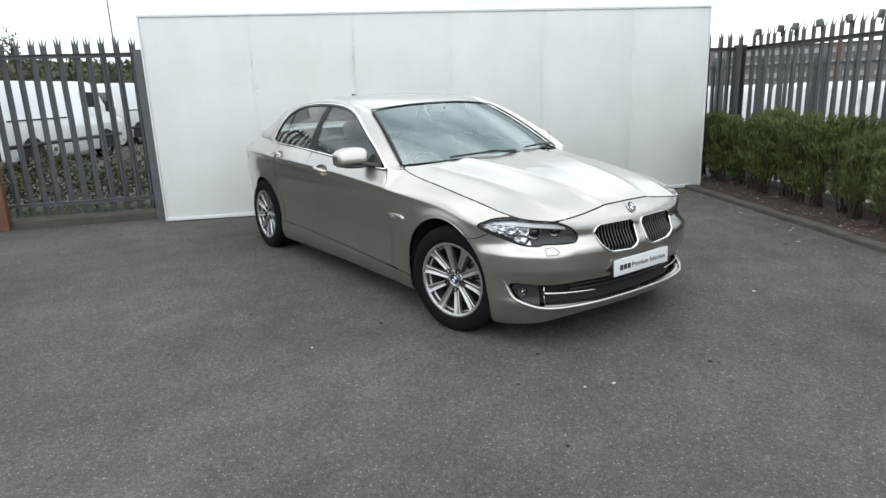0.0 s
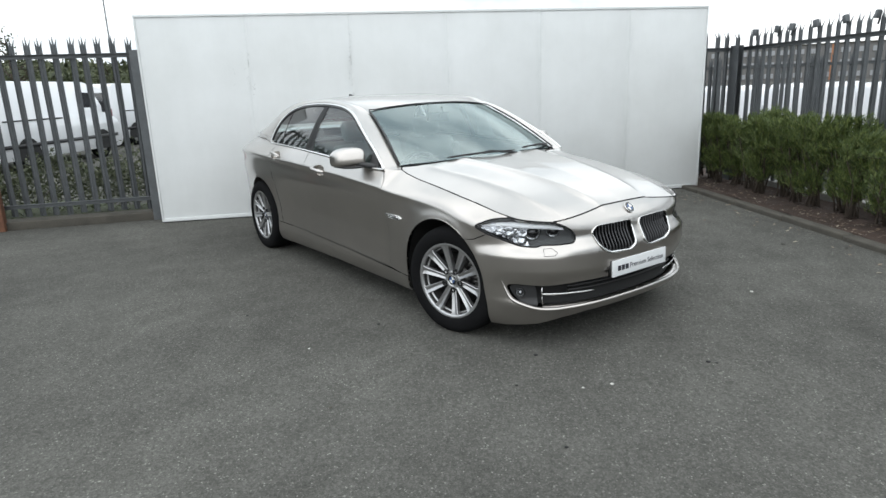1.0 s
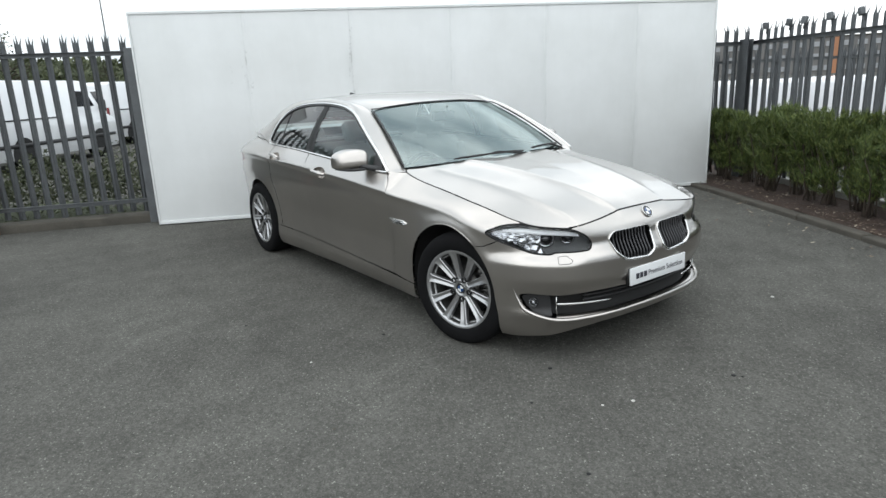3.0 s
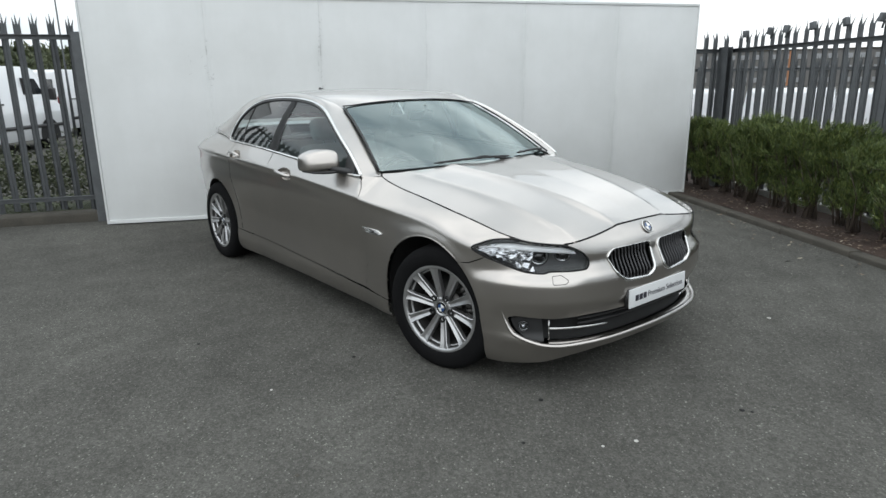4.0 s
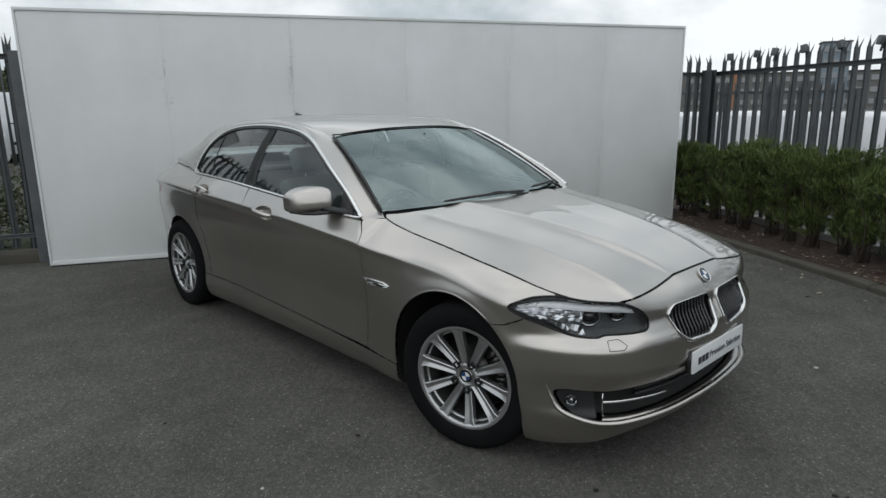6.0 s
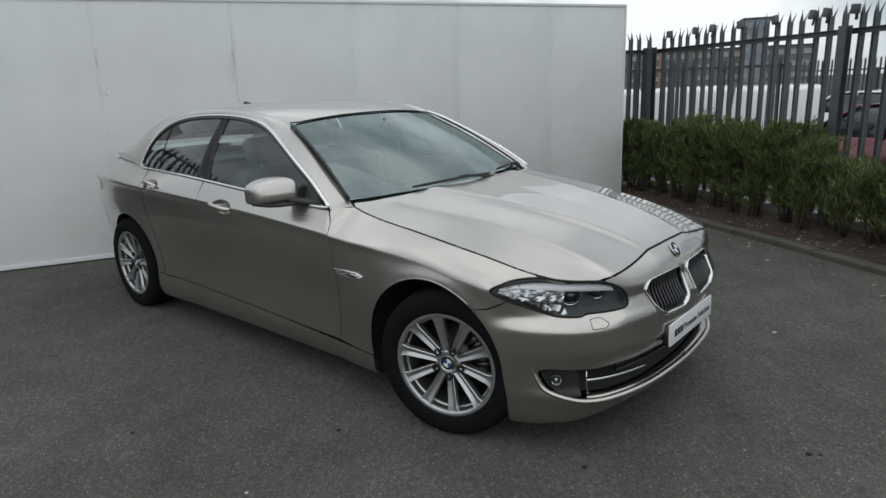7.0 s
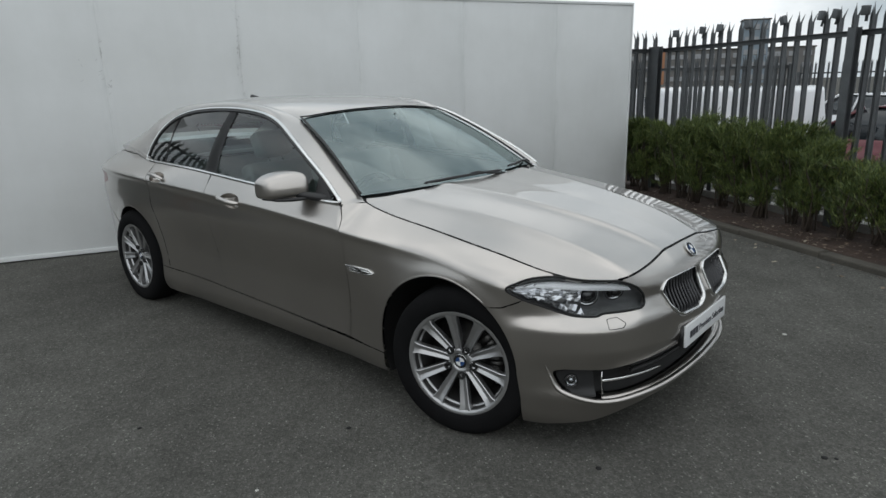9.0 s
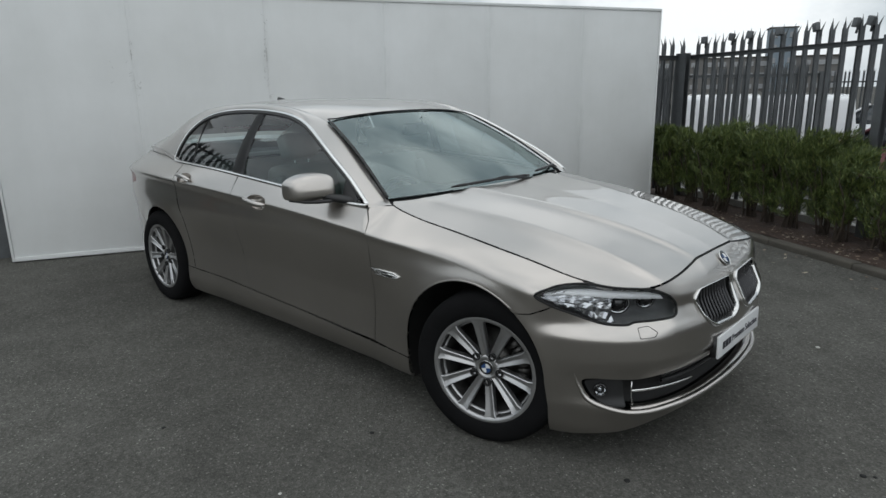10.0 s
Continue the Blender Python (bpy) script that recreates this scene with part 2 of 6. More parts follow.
def box(bm, lo, hi, m=None, bevel=0.0):
    c = [(a + b) / 2 for a, b in zip(lo, hi)]
    s = [abs(b - a) for a, b in zip(lo, hi)]
    mm = Matrix.Translation(c) @ Matrix.Diagonal((*s, 1))
    got = bmesh.ops.create_cube(bm, size=1.0, matrix=mm)
    vs = got["verts"]
    if bevel:
        es = list({e for v in vs for e in v.link_edges})
        got = bmesh.ops.bevel(bm, geom=es, offset=bevel, segments=2, affect="EDGES", profile=0.6)
        vs = list({v for f_ in got["faces"] for v in f_.verts} | {v for v in vs if v.is_valid})
    if m is not None:
        bmesh.ops.transform(bm, matrix=m, verts=vs)
    return vs


def a_box(lo, hi, m=None, bevel=0.0):
    bm = bmesh.new()
    box(bm, lo, hi, m, bevel)
    return bm


def grid_mesh(rows, close_u=False, close_v=False):
    """A bmesh of quads from rows of points."""
    bm = bmesh.new()
    vs = [[bm.verts.new(p) for p in r] for r in rows]
    nr, nc = len(vs), len(vs[0])
    for i in range(nr if close_u else nr - 1):
        for j in range(nc if close_v else nc - 1):
            a, b, c, d = vs[i][j], vs[i][(j + 1) % nc], vs[(i + 1) % nr][(j + 1) % nc], vs[(i + 1) % nr][j]
            if len({a, b, c, d}) == 4:
                bm.faces.new((a, b, c, d))
    return bm


def turned(profile, n=48, axis="Y"):
    """A body of revolution: profile of (radius, along)."""
    rows = []
    for i in range(n):
        a = 2 * math.pi * i / n
        if axis == "Y":
            rows.append([(r * math.cos(a), h, r * math.sin(a)) for r, h in profile])
        else:
            rows.append([(r * math.cos(a), r * math.sin(a), h) for r, h in profile])
    bm = grid_mesh(rows, close_u=True)
    bmesh.ops.remove_doubles(bm, verts=bm.verts, dist=1e-5)
    bmesh.ops.recalc_face_normals(bm, faces=bm.faces)
    return bm


def tube(points, radius, n=8, closed=False, flat=1.0):
    """A tube along points; radius a number or one for each point."""
    pts = [Vector(p) for p in points]
    k = len(pts)
    rows = []
    up = Vector((0, 0, 1))
    for i, p in enumerate(pts):
        a = pts[(i - 1) % k] if closed or i else p
        b = pts[(i + 1) % k] if closed or i < k - 1 else p
        d = (b - a).normalized()
        s = d.cross(up)
        s = s.normalized() if s.length > 1e-4 else Vector((1, 0, 0))
        t = s.cross(d).normalized()
        r = radius[i] if isinstance(radius, (list, tuple)) else radius
        rows.append([p + s * (r * math.cos(2 * math.pi * j / n)) + t * (r * flat * math.sin(2 * math.pi * j / n)) for j in range(n)])
    bm = grid_mesh(rows, close_u=closed, close_v=True)
    if not closed:
        bm.verts.ensure_lookup_table()
        ends = [[bm.verts[r * n + j] for j in range(n)] for r in (0, k - 1)]
        for vs in ends:
            bm.faces.new(vs)
    bmesh.ops.recalc_face_normals(bm, faces=bm.faces)
    return bm


def merge(*bms):
    out = bmesh.new()
    for b in bms:
        me = bpy.data.meshes.new("tmp")
        b.to_mesh(me)
        b.free()
        out.from_mesh(me)
        bpy.data.meshes.remove(me)
    return out


def moved(bm, m):
    bmesh.ops.transform(bm, matrix=m, verts=bm.verts)
    if m.determinant() < 0:
        bmesh.ops.reverse_faces(bm, faces=bm.faces)
    return bm


class Curve:
    """A smooth curve through knots that does not overshoot."""

    def __init__(self, *knots):
        k = np.array(sorted(knots), float)
        self.x, self.y = k[:, 0], k[:, 1]
        h, d = np.diff(self.x), np.diff(self.y) / np.diff(self.x)
        m = np.zeros(len(k))
        for i in range(1, len(k) - 1):
            if d[i - 1] * d[i] > 0:
                w1, w2 = 2 * h[i] + h[i - 1], h[i] + 2 * h[i - 1]
                m[i] = (w1 + w2) / (w1 / d[i - 1] + w2 / d[i])
        m[0], m[-1] = d[0], d[-1]
        self.m, self.h = m, h

    def __call__(self, t):
        t = np.clip(np.asarray(t, float), self.x[0], self.x[-1])
        i = np.clip(np.searchsorted(self.x, t) - 1, 0, len(self.h) - 1)
        h = self.h[i]
        u = (t - self.x[i]) / h
        return ((1 + 2 * u) * (1 - u) ** 2 * self.y[i] + u * (1 - u) ** 2 * h * self.m[i]
                + u * u * (3 - 2 * u) * self.y[i + 1] + u * u * (u - 1) * h * self.m[i + 1])


def smooth(a, b, x):
    t = np.clip((np.asarray(x, float) - a) / (b - a), 0, 1)
    return t * t * (3 - 2 * t)


def rounded(poly, n=6, r=0.02):
    """A closed outline with its corners rounded."""
    P = [np.array(p, float) for p in poly]
    out = []
    for i, p in enumerate(P):
        a, b = P[i - 1], P[(i + 1) % len(P)]
        da, db = a - p, b - p
        la, lb = np.hypot(*da), np.hypot(*db)
        k = min(r, la * 0.45, lb * 0.45)
        q0, q1 = p + da / la * k, p + db / lb * k
        for j in range(n + 1):
            t = j / n
            out.append((1 - t) ** 2 * q0 + 2 * t * (1 - t) * p + t * t * q1)
    return np.array(out)


def spline_loop(pts, per=8, closed=True):
    """Catmull-Rom through points."""
    P = np.array(pts, float)
    n = len(P)
    out = []
    for i in range(n if closed else n - 1):
        p0, p1, p2, p3 = (P[(i + k) % n] if closed else P[min(max(i + k, 0), n - 1)] for k in (-1, 0, 1, 2))
        for j in range(per):
            t = j / per
            out.append(0.5 * (2 * p1 + (p2 - p0) * t + (2 * p0 - 5 * p1 + 4 * p2 - p3) * t * t + (3 * p1 - p0 - 3 * p2 + p3) * t ** 3))
    if not closed:
        out.append(P[-1])
    return np.array(out)


def near_outline(pts, poly):
    """Signed distance (inside negative) to a closed outline, and the nearest place on it."""
    a, b = poly, np.roll(poly, -1, axis=0)
    ab = b - a
    best = np.full(len(pts), 1e9)
    place = np.zeros_like(pts)
    inside = np.zeros(len(pts), bool)
    for (ax, ay), (dx, dy) in zip(a, ab):
        ll = dx * dx + dy * dy
        if ll < 1e-14:
            continue
        t = np.clip(((pts[:, 0] - ax) * dx + (pts[:, 1] - ay) * dy) / ll, 0, 1)
        qx, qy = ax + t * dx, ay + t * dy
        d = np.hypot(pts[:, 0] - qx, pts[:, 1] - qy)
        k = d < best
        best[k] = d[k]
        place[k, 0], place[k, 1] = qx[k], qy[k]
        by = ay + dy
        cross = (ay > pts[:, 1]) != (by > pts[:, 1])
        if abs(dy) > 1e-12:
            inside ^= cross & (pts[:, 0] < (pts[:, 1] - ay) / dy * dx + ax)
    return np.where(inside, -best, best), place


def panel(shape, outline, holes=(), step=0.015, flange=0.012, into=None, corners=(), shift=0.0):
    """A sheet cut from the surface shape(u, v) -> (n, 3) along an outline, with holes; its edges turn inwards by flange, towards the point into."""
    outline = np.array(outline, float)
    lo, hi = outline.min(0) - step * 1.01, outline.max(0) + step * 1.01
    lo[1] = math.floor(lo[1] / step) * step
    nu, nv = int((hi[0] - lo[0]) / step) + 2, int((hi[1] - lo[1]) / step) + 2
    U, V = np.meshgrid(lo[0] + step * np.arange(nu), lo[1] + step * np.arange(nv), indexing="ij")
    pts = np.stack([U.ravel(), V.ravel()], 1)
    state = np.full(len(pts), -1)           # -1 in, 0 on an edge, 1 out
    where = pts.copy()
    for k, poly in enumerate([outline, *[np.array(h, float) for h in holes]]):
        sd, place = near_outline(pts, poly)
        if k:
            sd = -sd
        on = (np.abs(sd) <= 0.5001 * step) & (state < 1)
        where[on] = place[on]
        state[on & (state == -1)] = 0
        state[(sd > 0) & ~on] = 1
    for c in corners:
        d = np.hypot(pts[:, 0] - c[0], pts[:, 1] - c[1]) + np.where(state == 1, 1, 0)
        i = int(np.argmin(d))
        where[i] = c
    P = shape(where[:, 0], where[:, 1])
    bm = bmesh.new()
    vs, loose = {}, []

    def vert(i):
        if i not in vs:
            vs[i] = bm.verts.new(P[i])
        return vs[i]
    for i in range(nu - 1):
        for j in range(nv - 1):
            q = [i * nv + j, (i + 1) * nv + j, (i + 1) * nv + j + 1, i * nv + j + 1]
            keep = [k for k in q if state[k] < 1]
            if len(keep) < 3:
                continue
            if any(state[k] == -1 for k in keep):
                bm.faces.new([vert(k) for k in keep])
            else:
                loose += [keep] if len(keep) == 3 else [keep[:3], [keep[0], keep[2], keep[3]]]
    if loose:
        tri = where[np.array(loose)]
        mid = tri.mean(1)
        e0, e1 = tri[:, 1] - tri[:, 0], tri[:, 2] - tri[:, 0]
        good = e0[:, 0] * e1[:, 1] - e0[:, 1] * e1[:, 0] > 0.06 * step * step
        good &= near_outline(mid, outline)[0] < 0
        for h in holes:
            good &= near_outline(mid, np.array(h, float))[0] > 0
        for t_, ok in zip(loose, good):
            if ok:
                bm.faces.new([vert(k) for k in t_])
    bm.normal_update()
    target = Vector(into) if into is not None else Vector((0, 0, 0.5))
    out = sum(f_.normal.dot(f_.calc_center_median() - target) * f_.calc_area() for f_ in bm.faces)
    if out < 0:
        bmesh.ops.reverse_faces(bm, faces=bm.faces)
    bm.normal_update()
    if shift:
        for v in bm.verts:
            v.co += v.normal * shift
    if flange:
        rim = [e for e in bm.edges if e.is_boundary]
        e_ = 0.003
        dn = np.cross(shape(where[:, 0] + e_, where[:, 1]) - shape(where[:, 0] - e_, where[:, 1]), shape(where[:, 0], where[:, 1] + e_) - shape(where[:, 0], where[:, 1] - e_))
        dn /= np.maximum(np.linalg.norm(dn, axis=1), 1e-12)[:, None]
        if out < 0:
            dn = -dn
        number = {v: i for i, v in vs.items()}
        normals = {v: Vector(dn[number[v]]) for e in rim for v in e.verts}
        for e in rim:
            e.smooth = False
        got = bmesh.ops.extrude_edge_only(bm, edges=rim)
        fresh = [g for g in got["geom"] if isinstance(g, bmesh.types.BMVert)]
        olds = {}
        for e in bm.edges:
            a, b = e.verts
            if a in normals and b not in normals and (a.co - b.co).length < 1e-7:
                olds[b] = a
        for v in fresh:
            if v in olds and normals[olds[v]].length > 0.5:
                v.co -= normals[olds[v]] * flange
    return bm

# ---- hoarding: white boards that stand behind the car ----
WALL_A, WALL_D = Vector((-3.599, -1.352, 0)), Vector((3.134, 6.262, 0)).normalized()
WALL_TURN = math.degrees(math.atan2(WALL_D.y, WALL_D.x))
WALL_M = pose(WALL_A.x, WALL_A.y, 0, 0, 0, WALL_TURN)      # x along the boards, y behind them
WALL_H, WALL_L = 2.378, 7.0
hoarding = thing("wall_hoarding", "white painted hoarding of upright boards with weathered joints", "hoarding", WALL_M, kind="structure")
edges_ = [0.0, 1.18, 2.375, 3.565, 4.755, 5.945, WALL_L]
for a, b in zip(edges_, edges_[1:]):
    tilt = random.uniform(-0.0008, 0.0008)
    part("board", a_box((a + 0.0003, 0.0 + tilt, 0.055), (b - 0.0003, 0.03 + tilt, WALL_H - 0.03), bevel=0.0012), BOARD, hoarding)
part("base_strip", a_box((0, -0.012, 0.012), (WALL_L, 0.035, 0.053), bevel=0.004), BOARD, hoarding, "white timber base strip")
part("top_strip", a_box((-0.006, -0.01, WALL_H - 0.029), (WALL_L + 0.006, 0.036, WALL_H), bevel=0.003), BOARD, hoarding, "thin grey capping strip")
part("edge_strip", a_box((-0.022, -0.008, 0.012), (-0.001, 0.04, WALL_H), bevel=0.003), BOARD, hoarding)
part("edge_strip", a_box((WALL_L + 0.001, -0.008, 0.012), (WALL_L + 0.022, 0.04, WALL_H), bevel=0.003), BOARD, hoarding)
for k, x in enumerate(edges_[1:-1]):
    rnd = random.Random(k)
    bm = bmesh.new()
    z = 0.1
    while z < WALL_H - 0.1:
        ln = rnd.uniform(0.03, 0.22)
        w = rnd.uniform(0.0015, 0.005)
        if rnd.random() < (0.4 if k < 2 and 1.2 < z < 2.0 else 0.12):
            box(bm, (x - w + rnd.uniform(-0.004, 0.004), -0.004, z), (x + w, 0.004, min(z + ln, WALL_H - 0.04)))
        z += ln + rnd.uniform(0.0, 0.05)
    part("joint_filler", bm, BOARD_STAIN, hoarding, "patchy grey sealant in the joint", smooth=False)
# flaked paint beside the first two joints
for k, (x, z, n_) in enumerate(((1.155, 1.62, 5), (1.19, 1.86, 4), (1.21, 1.50, 6), (2.365, 1.86, 9), (2.36, 1.62, 8), (2.385, 1.42, 6), (1.02, 1.66, 3), (2.38, 2.1, 4))):
    rnd = random.Random(70 + k)
    bm = bmesh.new()
    for _ in range(n_):
        cx, cz, w, h = x + rnd.gauss(0, 0.012), z + rnd.gauss(0, 0.06), rnd.uniform(0.003, 0.010), rnd.uniform(0.004, 0.022)
        lean = rnd.uniform(-0.02, 0.02)
        ring_ = [bm.verts.new((cx + w * rnd.uniform(0.6, 1.1) * math.cos(a) + lean * math.sin(a), -0.0015, cz + h * rnd.uniform(0.6, 1.1) * math.sin(a))) for a in np.linspace(0, 2 * math.pi, 7, endpoint=False)]
        bm.faces.new(ring_)
        bm.faces.new([bm.verts.new((v.co.x, 0.0005, v.co.z)) for v in reversed(ring_)])
    part("flaked_patch", bm, BOARD_FLAKE, hoarding, "grey patches of flaked paint", smooth=False)
for k in range(7):
    x = 0.4 + k * 1.03
    part("back_post", a_box((x, 0.036, 0.0), (x + 0.07, 0.11, WALL_H - 0.06), bevel=0.004), GALV, hoarding)

# ---- palisade fences ----
def pale_mesh(name, height):
    """One steel pale: a pressed section with a three-pointed top, splayed outwards."""
    bm = bmesh.new()
    sec = [(-0.034, 0.0), (-0.030, 0.010), (-0.012, 0.002), (0.0, -0.009), (0.012, 0.002), (0.030, 0.010), (0.034, 0.0)]
    t = 0.004
    zs = [0.0, height - 0.22, height - 0.115]
    front = [[bm.verts.new((x, y, z)) for x, y in sec] for z in zs]
    back = [[bm.verts.new((x, y + t, z)) for x, y in sec] for z in zs]
    for i in range(2):
        for j in range(6):
            bm.faces.new((front[i][j], front[i][j + 1], front[i + 1][j + 1], front[i + 1][j]))
            bm.faces.new((back[i][j + 1], back[i][j], back[i + 1][j], back[i + 1][j + 1]))
        for j in (0, 6):
            bm.faces.new((front[i][j], back[i][j], back[i + 1][j], front[i + 1][j]))
    for a, b, tip in ((0, 2, (-0.040, 0.030, height - 0.030)), (2, 4, (0.0, -0.006, height)), (4, 6, (0.040, 0.030, height - 0.030))):
        tv, tb = bm.verts.new(tip), bm.verts.new((tip[0], tip[1] + 0.004, tip[2]))
        fr, bk = front[2][a:b + 1], back[2][a:b + 1]
        for j in range(2):
            bm.faces.new((fr[j], fr[j + 1], tv))
            bm.faces.new((bk[j + 1], bk[j], tb))
        bm.faces.new((fr[0], tv, tb, bk[0]))
        bm.faces.new((tv, fr[2], bk[2], tb))
    return mesh_from(name, bm, GALV, smooth=False)


def palisade(label, m, length, top, rails, pitch, posts, z0, first=0.05, skip=()):
    """x along the fence, y to its far side."""
    fence = thing("palisade_fence", label, "fence", m, group="palisade fences round the yard")
    me = pale_mesh("pale", top - z0)
    x, k = first, 0
    while x < length:
        if k not in skip:
            ob = new("pale", me)
            ob.parent = fence
            rnd = random.Random(k * 7 + int(length * 10))
            ob.matrix_basis = pose(x + rnd.uniform(-0.006, 0.006), 0, z0 + rnd.uniform(-0.012, 0.012), rnd.uniform(-0.5, 0.5), rnd.uniform(-0.7, 0.7), rnd.uniform(-4, 4))
        x += pitch
        k += 1
    for z in rails:
        bm = a_box((-0.02, -0.016, z - 0.025), (length, -0.011, z + 0.025))
        box(bm, (-0.02, -0.055, z + 0.020), (length, -0.016, z + 0.025))
        part("rail", bm, GALV, fence, smooth=False)
    for x, w in posts:
        bm = a_box((x - w / 2, -0.066, -0.05), (x + w / 2, -0.058, rails[0] + 0.05))
        box(bm, (x - 0.004, -0.126, -0.05), (x + 0.004, -0.066, rails[0] + 0.05))
        box(bm, (x - w / 2, -0.134, -0.05), (x + w / 2, -0.126, rails[0] + 0.05))
        part("post", bm, GALV, fence, smooth=False)
    return fence


LF_D = Vector((-0.64, -1.53, 0)).normalized()
LF_P = Vector((-4.03, -1.37, 0))
left_turn = math.degrees(math.atan2(-LF_D.y, -LF_D.x))
LF_END = LF_P + LF_D * 14.0
M_LEFT = pose(LF_END.x, LF_END.y, 0, 0, 0, left_turn)
palisade("grey galvanised palisade fence on a low concrete plinth", M_LEFT, 21.4, 2.21, (1.975, 0.26), 0.1515,
         [(14.07 - 2.75 * k, 0.1) for k in range(-2, 6)], 0.13, first=0.035)
plinth = part("kerb_plinth", a_box((0, -0.12, -0.02), (21.0, 0.14, 0.10), bevel=0.012), CONCRETE)
plinth.matrix_basis = M_LEFT
tagged(plinth, "low rough concrete plinth under the fence", "kerb", kind="structure")
brown = part("gate_post", a_box((-0.05, -0.05, 0), (0.05, 0.05, 0.78), bevel=0.006), RUST)
brown.matrix_basis = M_LEFT @ pose(14.0 - 1.66, -0.13, 0.0)
tagged(brown, "short rusty brown steel post by the fence", "post")

RF_P, RF_D = Vector((-0.56, 5.92, 0)), Vector((3.0, -1.8, 0)).normalized()
M_RIGHT = pose(RF_P.x, RF_P.y, 0, 0, 0, math.degrees(math.atan2(RF_D.y, RF_D.x)))
palisade("grey galvanised palisade fence behind the shrubs", M_RIGHT, 16.0, 2.11, (1.845, 0.27), 0.157,
         [(0.12, 0.21), (3.03, 0.085), (5.9, 0.1), (8.85, 0.1), (11.8, 0.1)], 0.1, first=0.27)
BK_D = Vector((-0.42, -0.907, 0))
M_BACK = pose(RF_P.x + BK_D.x * 1.5, RF_P.y + BK_D.y * 1.5, 0, 0, 0, math.degrees(math.atan2(-BK_D.y, -BK_D.x)))
palisade("grey galvanised palisade fence end by the boards", M_BACK, 1.5, 2.11, (1.845, 0.27), 0.155, [(1.44, 0.09)], 0.1, first=0.06)
for k, off in enumerate((0.43, 0.93, 1.22, 1.66, 2.14, 2.60, 2.76, 3.06, 3.7, 4.3)):
    bm = a_box((-0.036, -0.026, -0.045), (0.036, 0.016, 0.04), bevel=0.008)
    box(bm, (-0.012, 0.018, -0.1), (0.012, 0.03, 0.03))
    ob = part("fence_clamp", bm, GALV)
    ob.matrix_basis = M_RIGHT @ pose(off, -0.03, 2.04, 10 * math.sin(k * 2.1), 14 * math.sin(k * 1.3), 20 * math.sin(k))
    tagged(ob, "small grey box clamped to a fence top", "clamp", group="clamps on the fence")

strip_ = part("kerb_fence", a_box((-0.3, -0.03, -0.02), (14.0, 0.10, 0.115), bevel=0.01), PALE_CONCRETE)
strip_.matrix_basis = M_RIGHT
tagged(strip_, "pale concrete strip under the fence", "kerb", kind="structure")

# ---- planting bed with its kerb ----
KERB_OFF = 0.96
kerb = thing("kerb_bed", "worn concrete kerb edging the planting bed", "kerb", M_RIGHT, kind="structure")
kx = -0.75
k = 0
while kx < 14:
    ln = 0.9
    dz = random.uniform(-0.008, 0.008)
    part("kerb_stone", a_box((kx + 0.004, -KERB_OFF - 0.07 + dz, -0.05), (kx + ln - 0.004, -KERB_OFF + 0.055, 0.048 + dz), bevel=0.016), CONCRETE, kerb)
    kx += ln
rows = []
for i in range(90):
    x = -0.9 + i * 0.17
    rows.append([Vector((x, -KERB_OFF + 0.05 + j * 0.115, 0.040 + 0.035 * noise.noise((x * 2, j * 0.5, 3)) + 0.02 * noise.noise((x * 9, j * 2.0, 1)))) for j in range(12)])
bed = part("planting_bed", grid_mesh(rows), SOIL)
bed.matrix_basis = M_RIGHT
for f_ in bed.data.polygons:
    if f_.normal.z < 0:
        bed.data.flip_normals()
        break
tagged(bed, "dark bark mulch strewn with dead leaves", "planting bed", kind="structure")

# ---- ground drops a little beyond the right-hand fence ----
def outside_drop(y):
    return -0.45 * float(smooth(0.6, 4.5, y))


xs_ = [-400, -150, -60, -30, -15, -6, -2, 0, 2, 4, 6, 9, 14, 25, 60, 150, 400]
ys_ = [-400, -150, -60, -25, -12, -6, -3, -1, 0.3, 0.9, 1.5, 2.1, 2.8, 3.6, 4.6, 8, 16, 40, 100, 200, 400]
bm = grid_mesh([[(x, y, outside_drop(y)) for y in ys_] for x in xs_])
if sum(f_.normal.z for f_ in bm.faces) < 0:
    bmesh.ops.reverse_faces(bm, faces=bm.faces)
bm.normal_update()
if next(iter(bm.faces)).normal.z < 0:
    bmesh.ops.reverse_faces(bm, faces=bm.faces)
ground = part("ground", bm, ASPHALT)
ground.matrix_basis = M_RIGHT
tagged(ground, "worn grey asphalt yard with pale stone chips", "ground", kind="structure")


# ---- leaves ----
def leaf_mesh(name, places, length, width, rnd, mat, droop=0.2):
    """Many small pointed leaves, each folded along its rib."""
    vs, fs = [], []
    for p, d in places:
        k = rnd.uniform(0.65, 1.3)
        d = Vector((d[0] + rnd.gauss(0, 0.5), d[1] + rnd.gauss(0, 0.5), d[2] + rnd.gauss(0, 0.4) - droop)).normalized()
        s_ = d.cross(Vector((rnd.gauss(0, 1), rnd.gauss(0, 1), rnd.gauss(0, 1)))).normalized()
        n_ = s_.cross(d)
        p = Vector(p)
        b = len(vs)
        vs += [p, p + d * length * k * 0.5 + s_ * width * k * 0.5 + n_ * width * 0.2, p + d * length * k, p + d * length * k * 0.5 - s_ * width * k * 0.5 + n_ * width * 0.2]
        fs += [(b, b + 1, b + 2), (b, b + 2, b + 3)]
    me = bpy.data.meshes.new(name)
    me.from_pydata([tuple(v) for v in vs], [], fs)
    me.materials.append(mat)
    return me


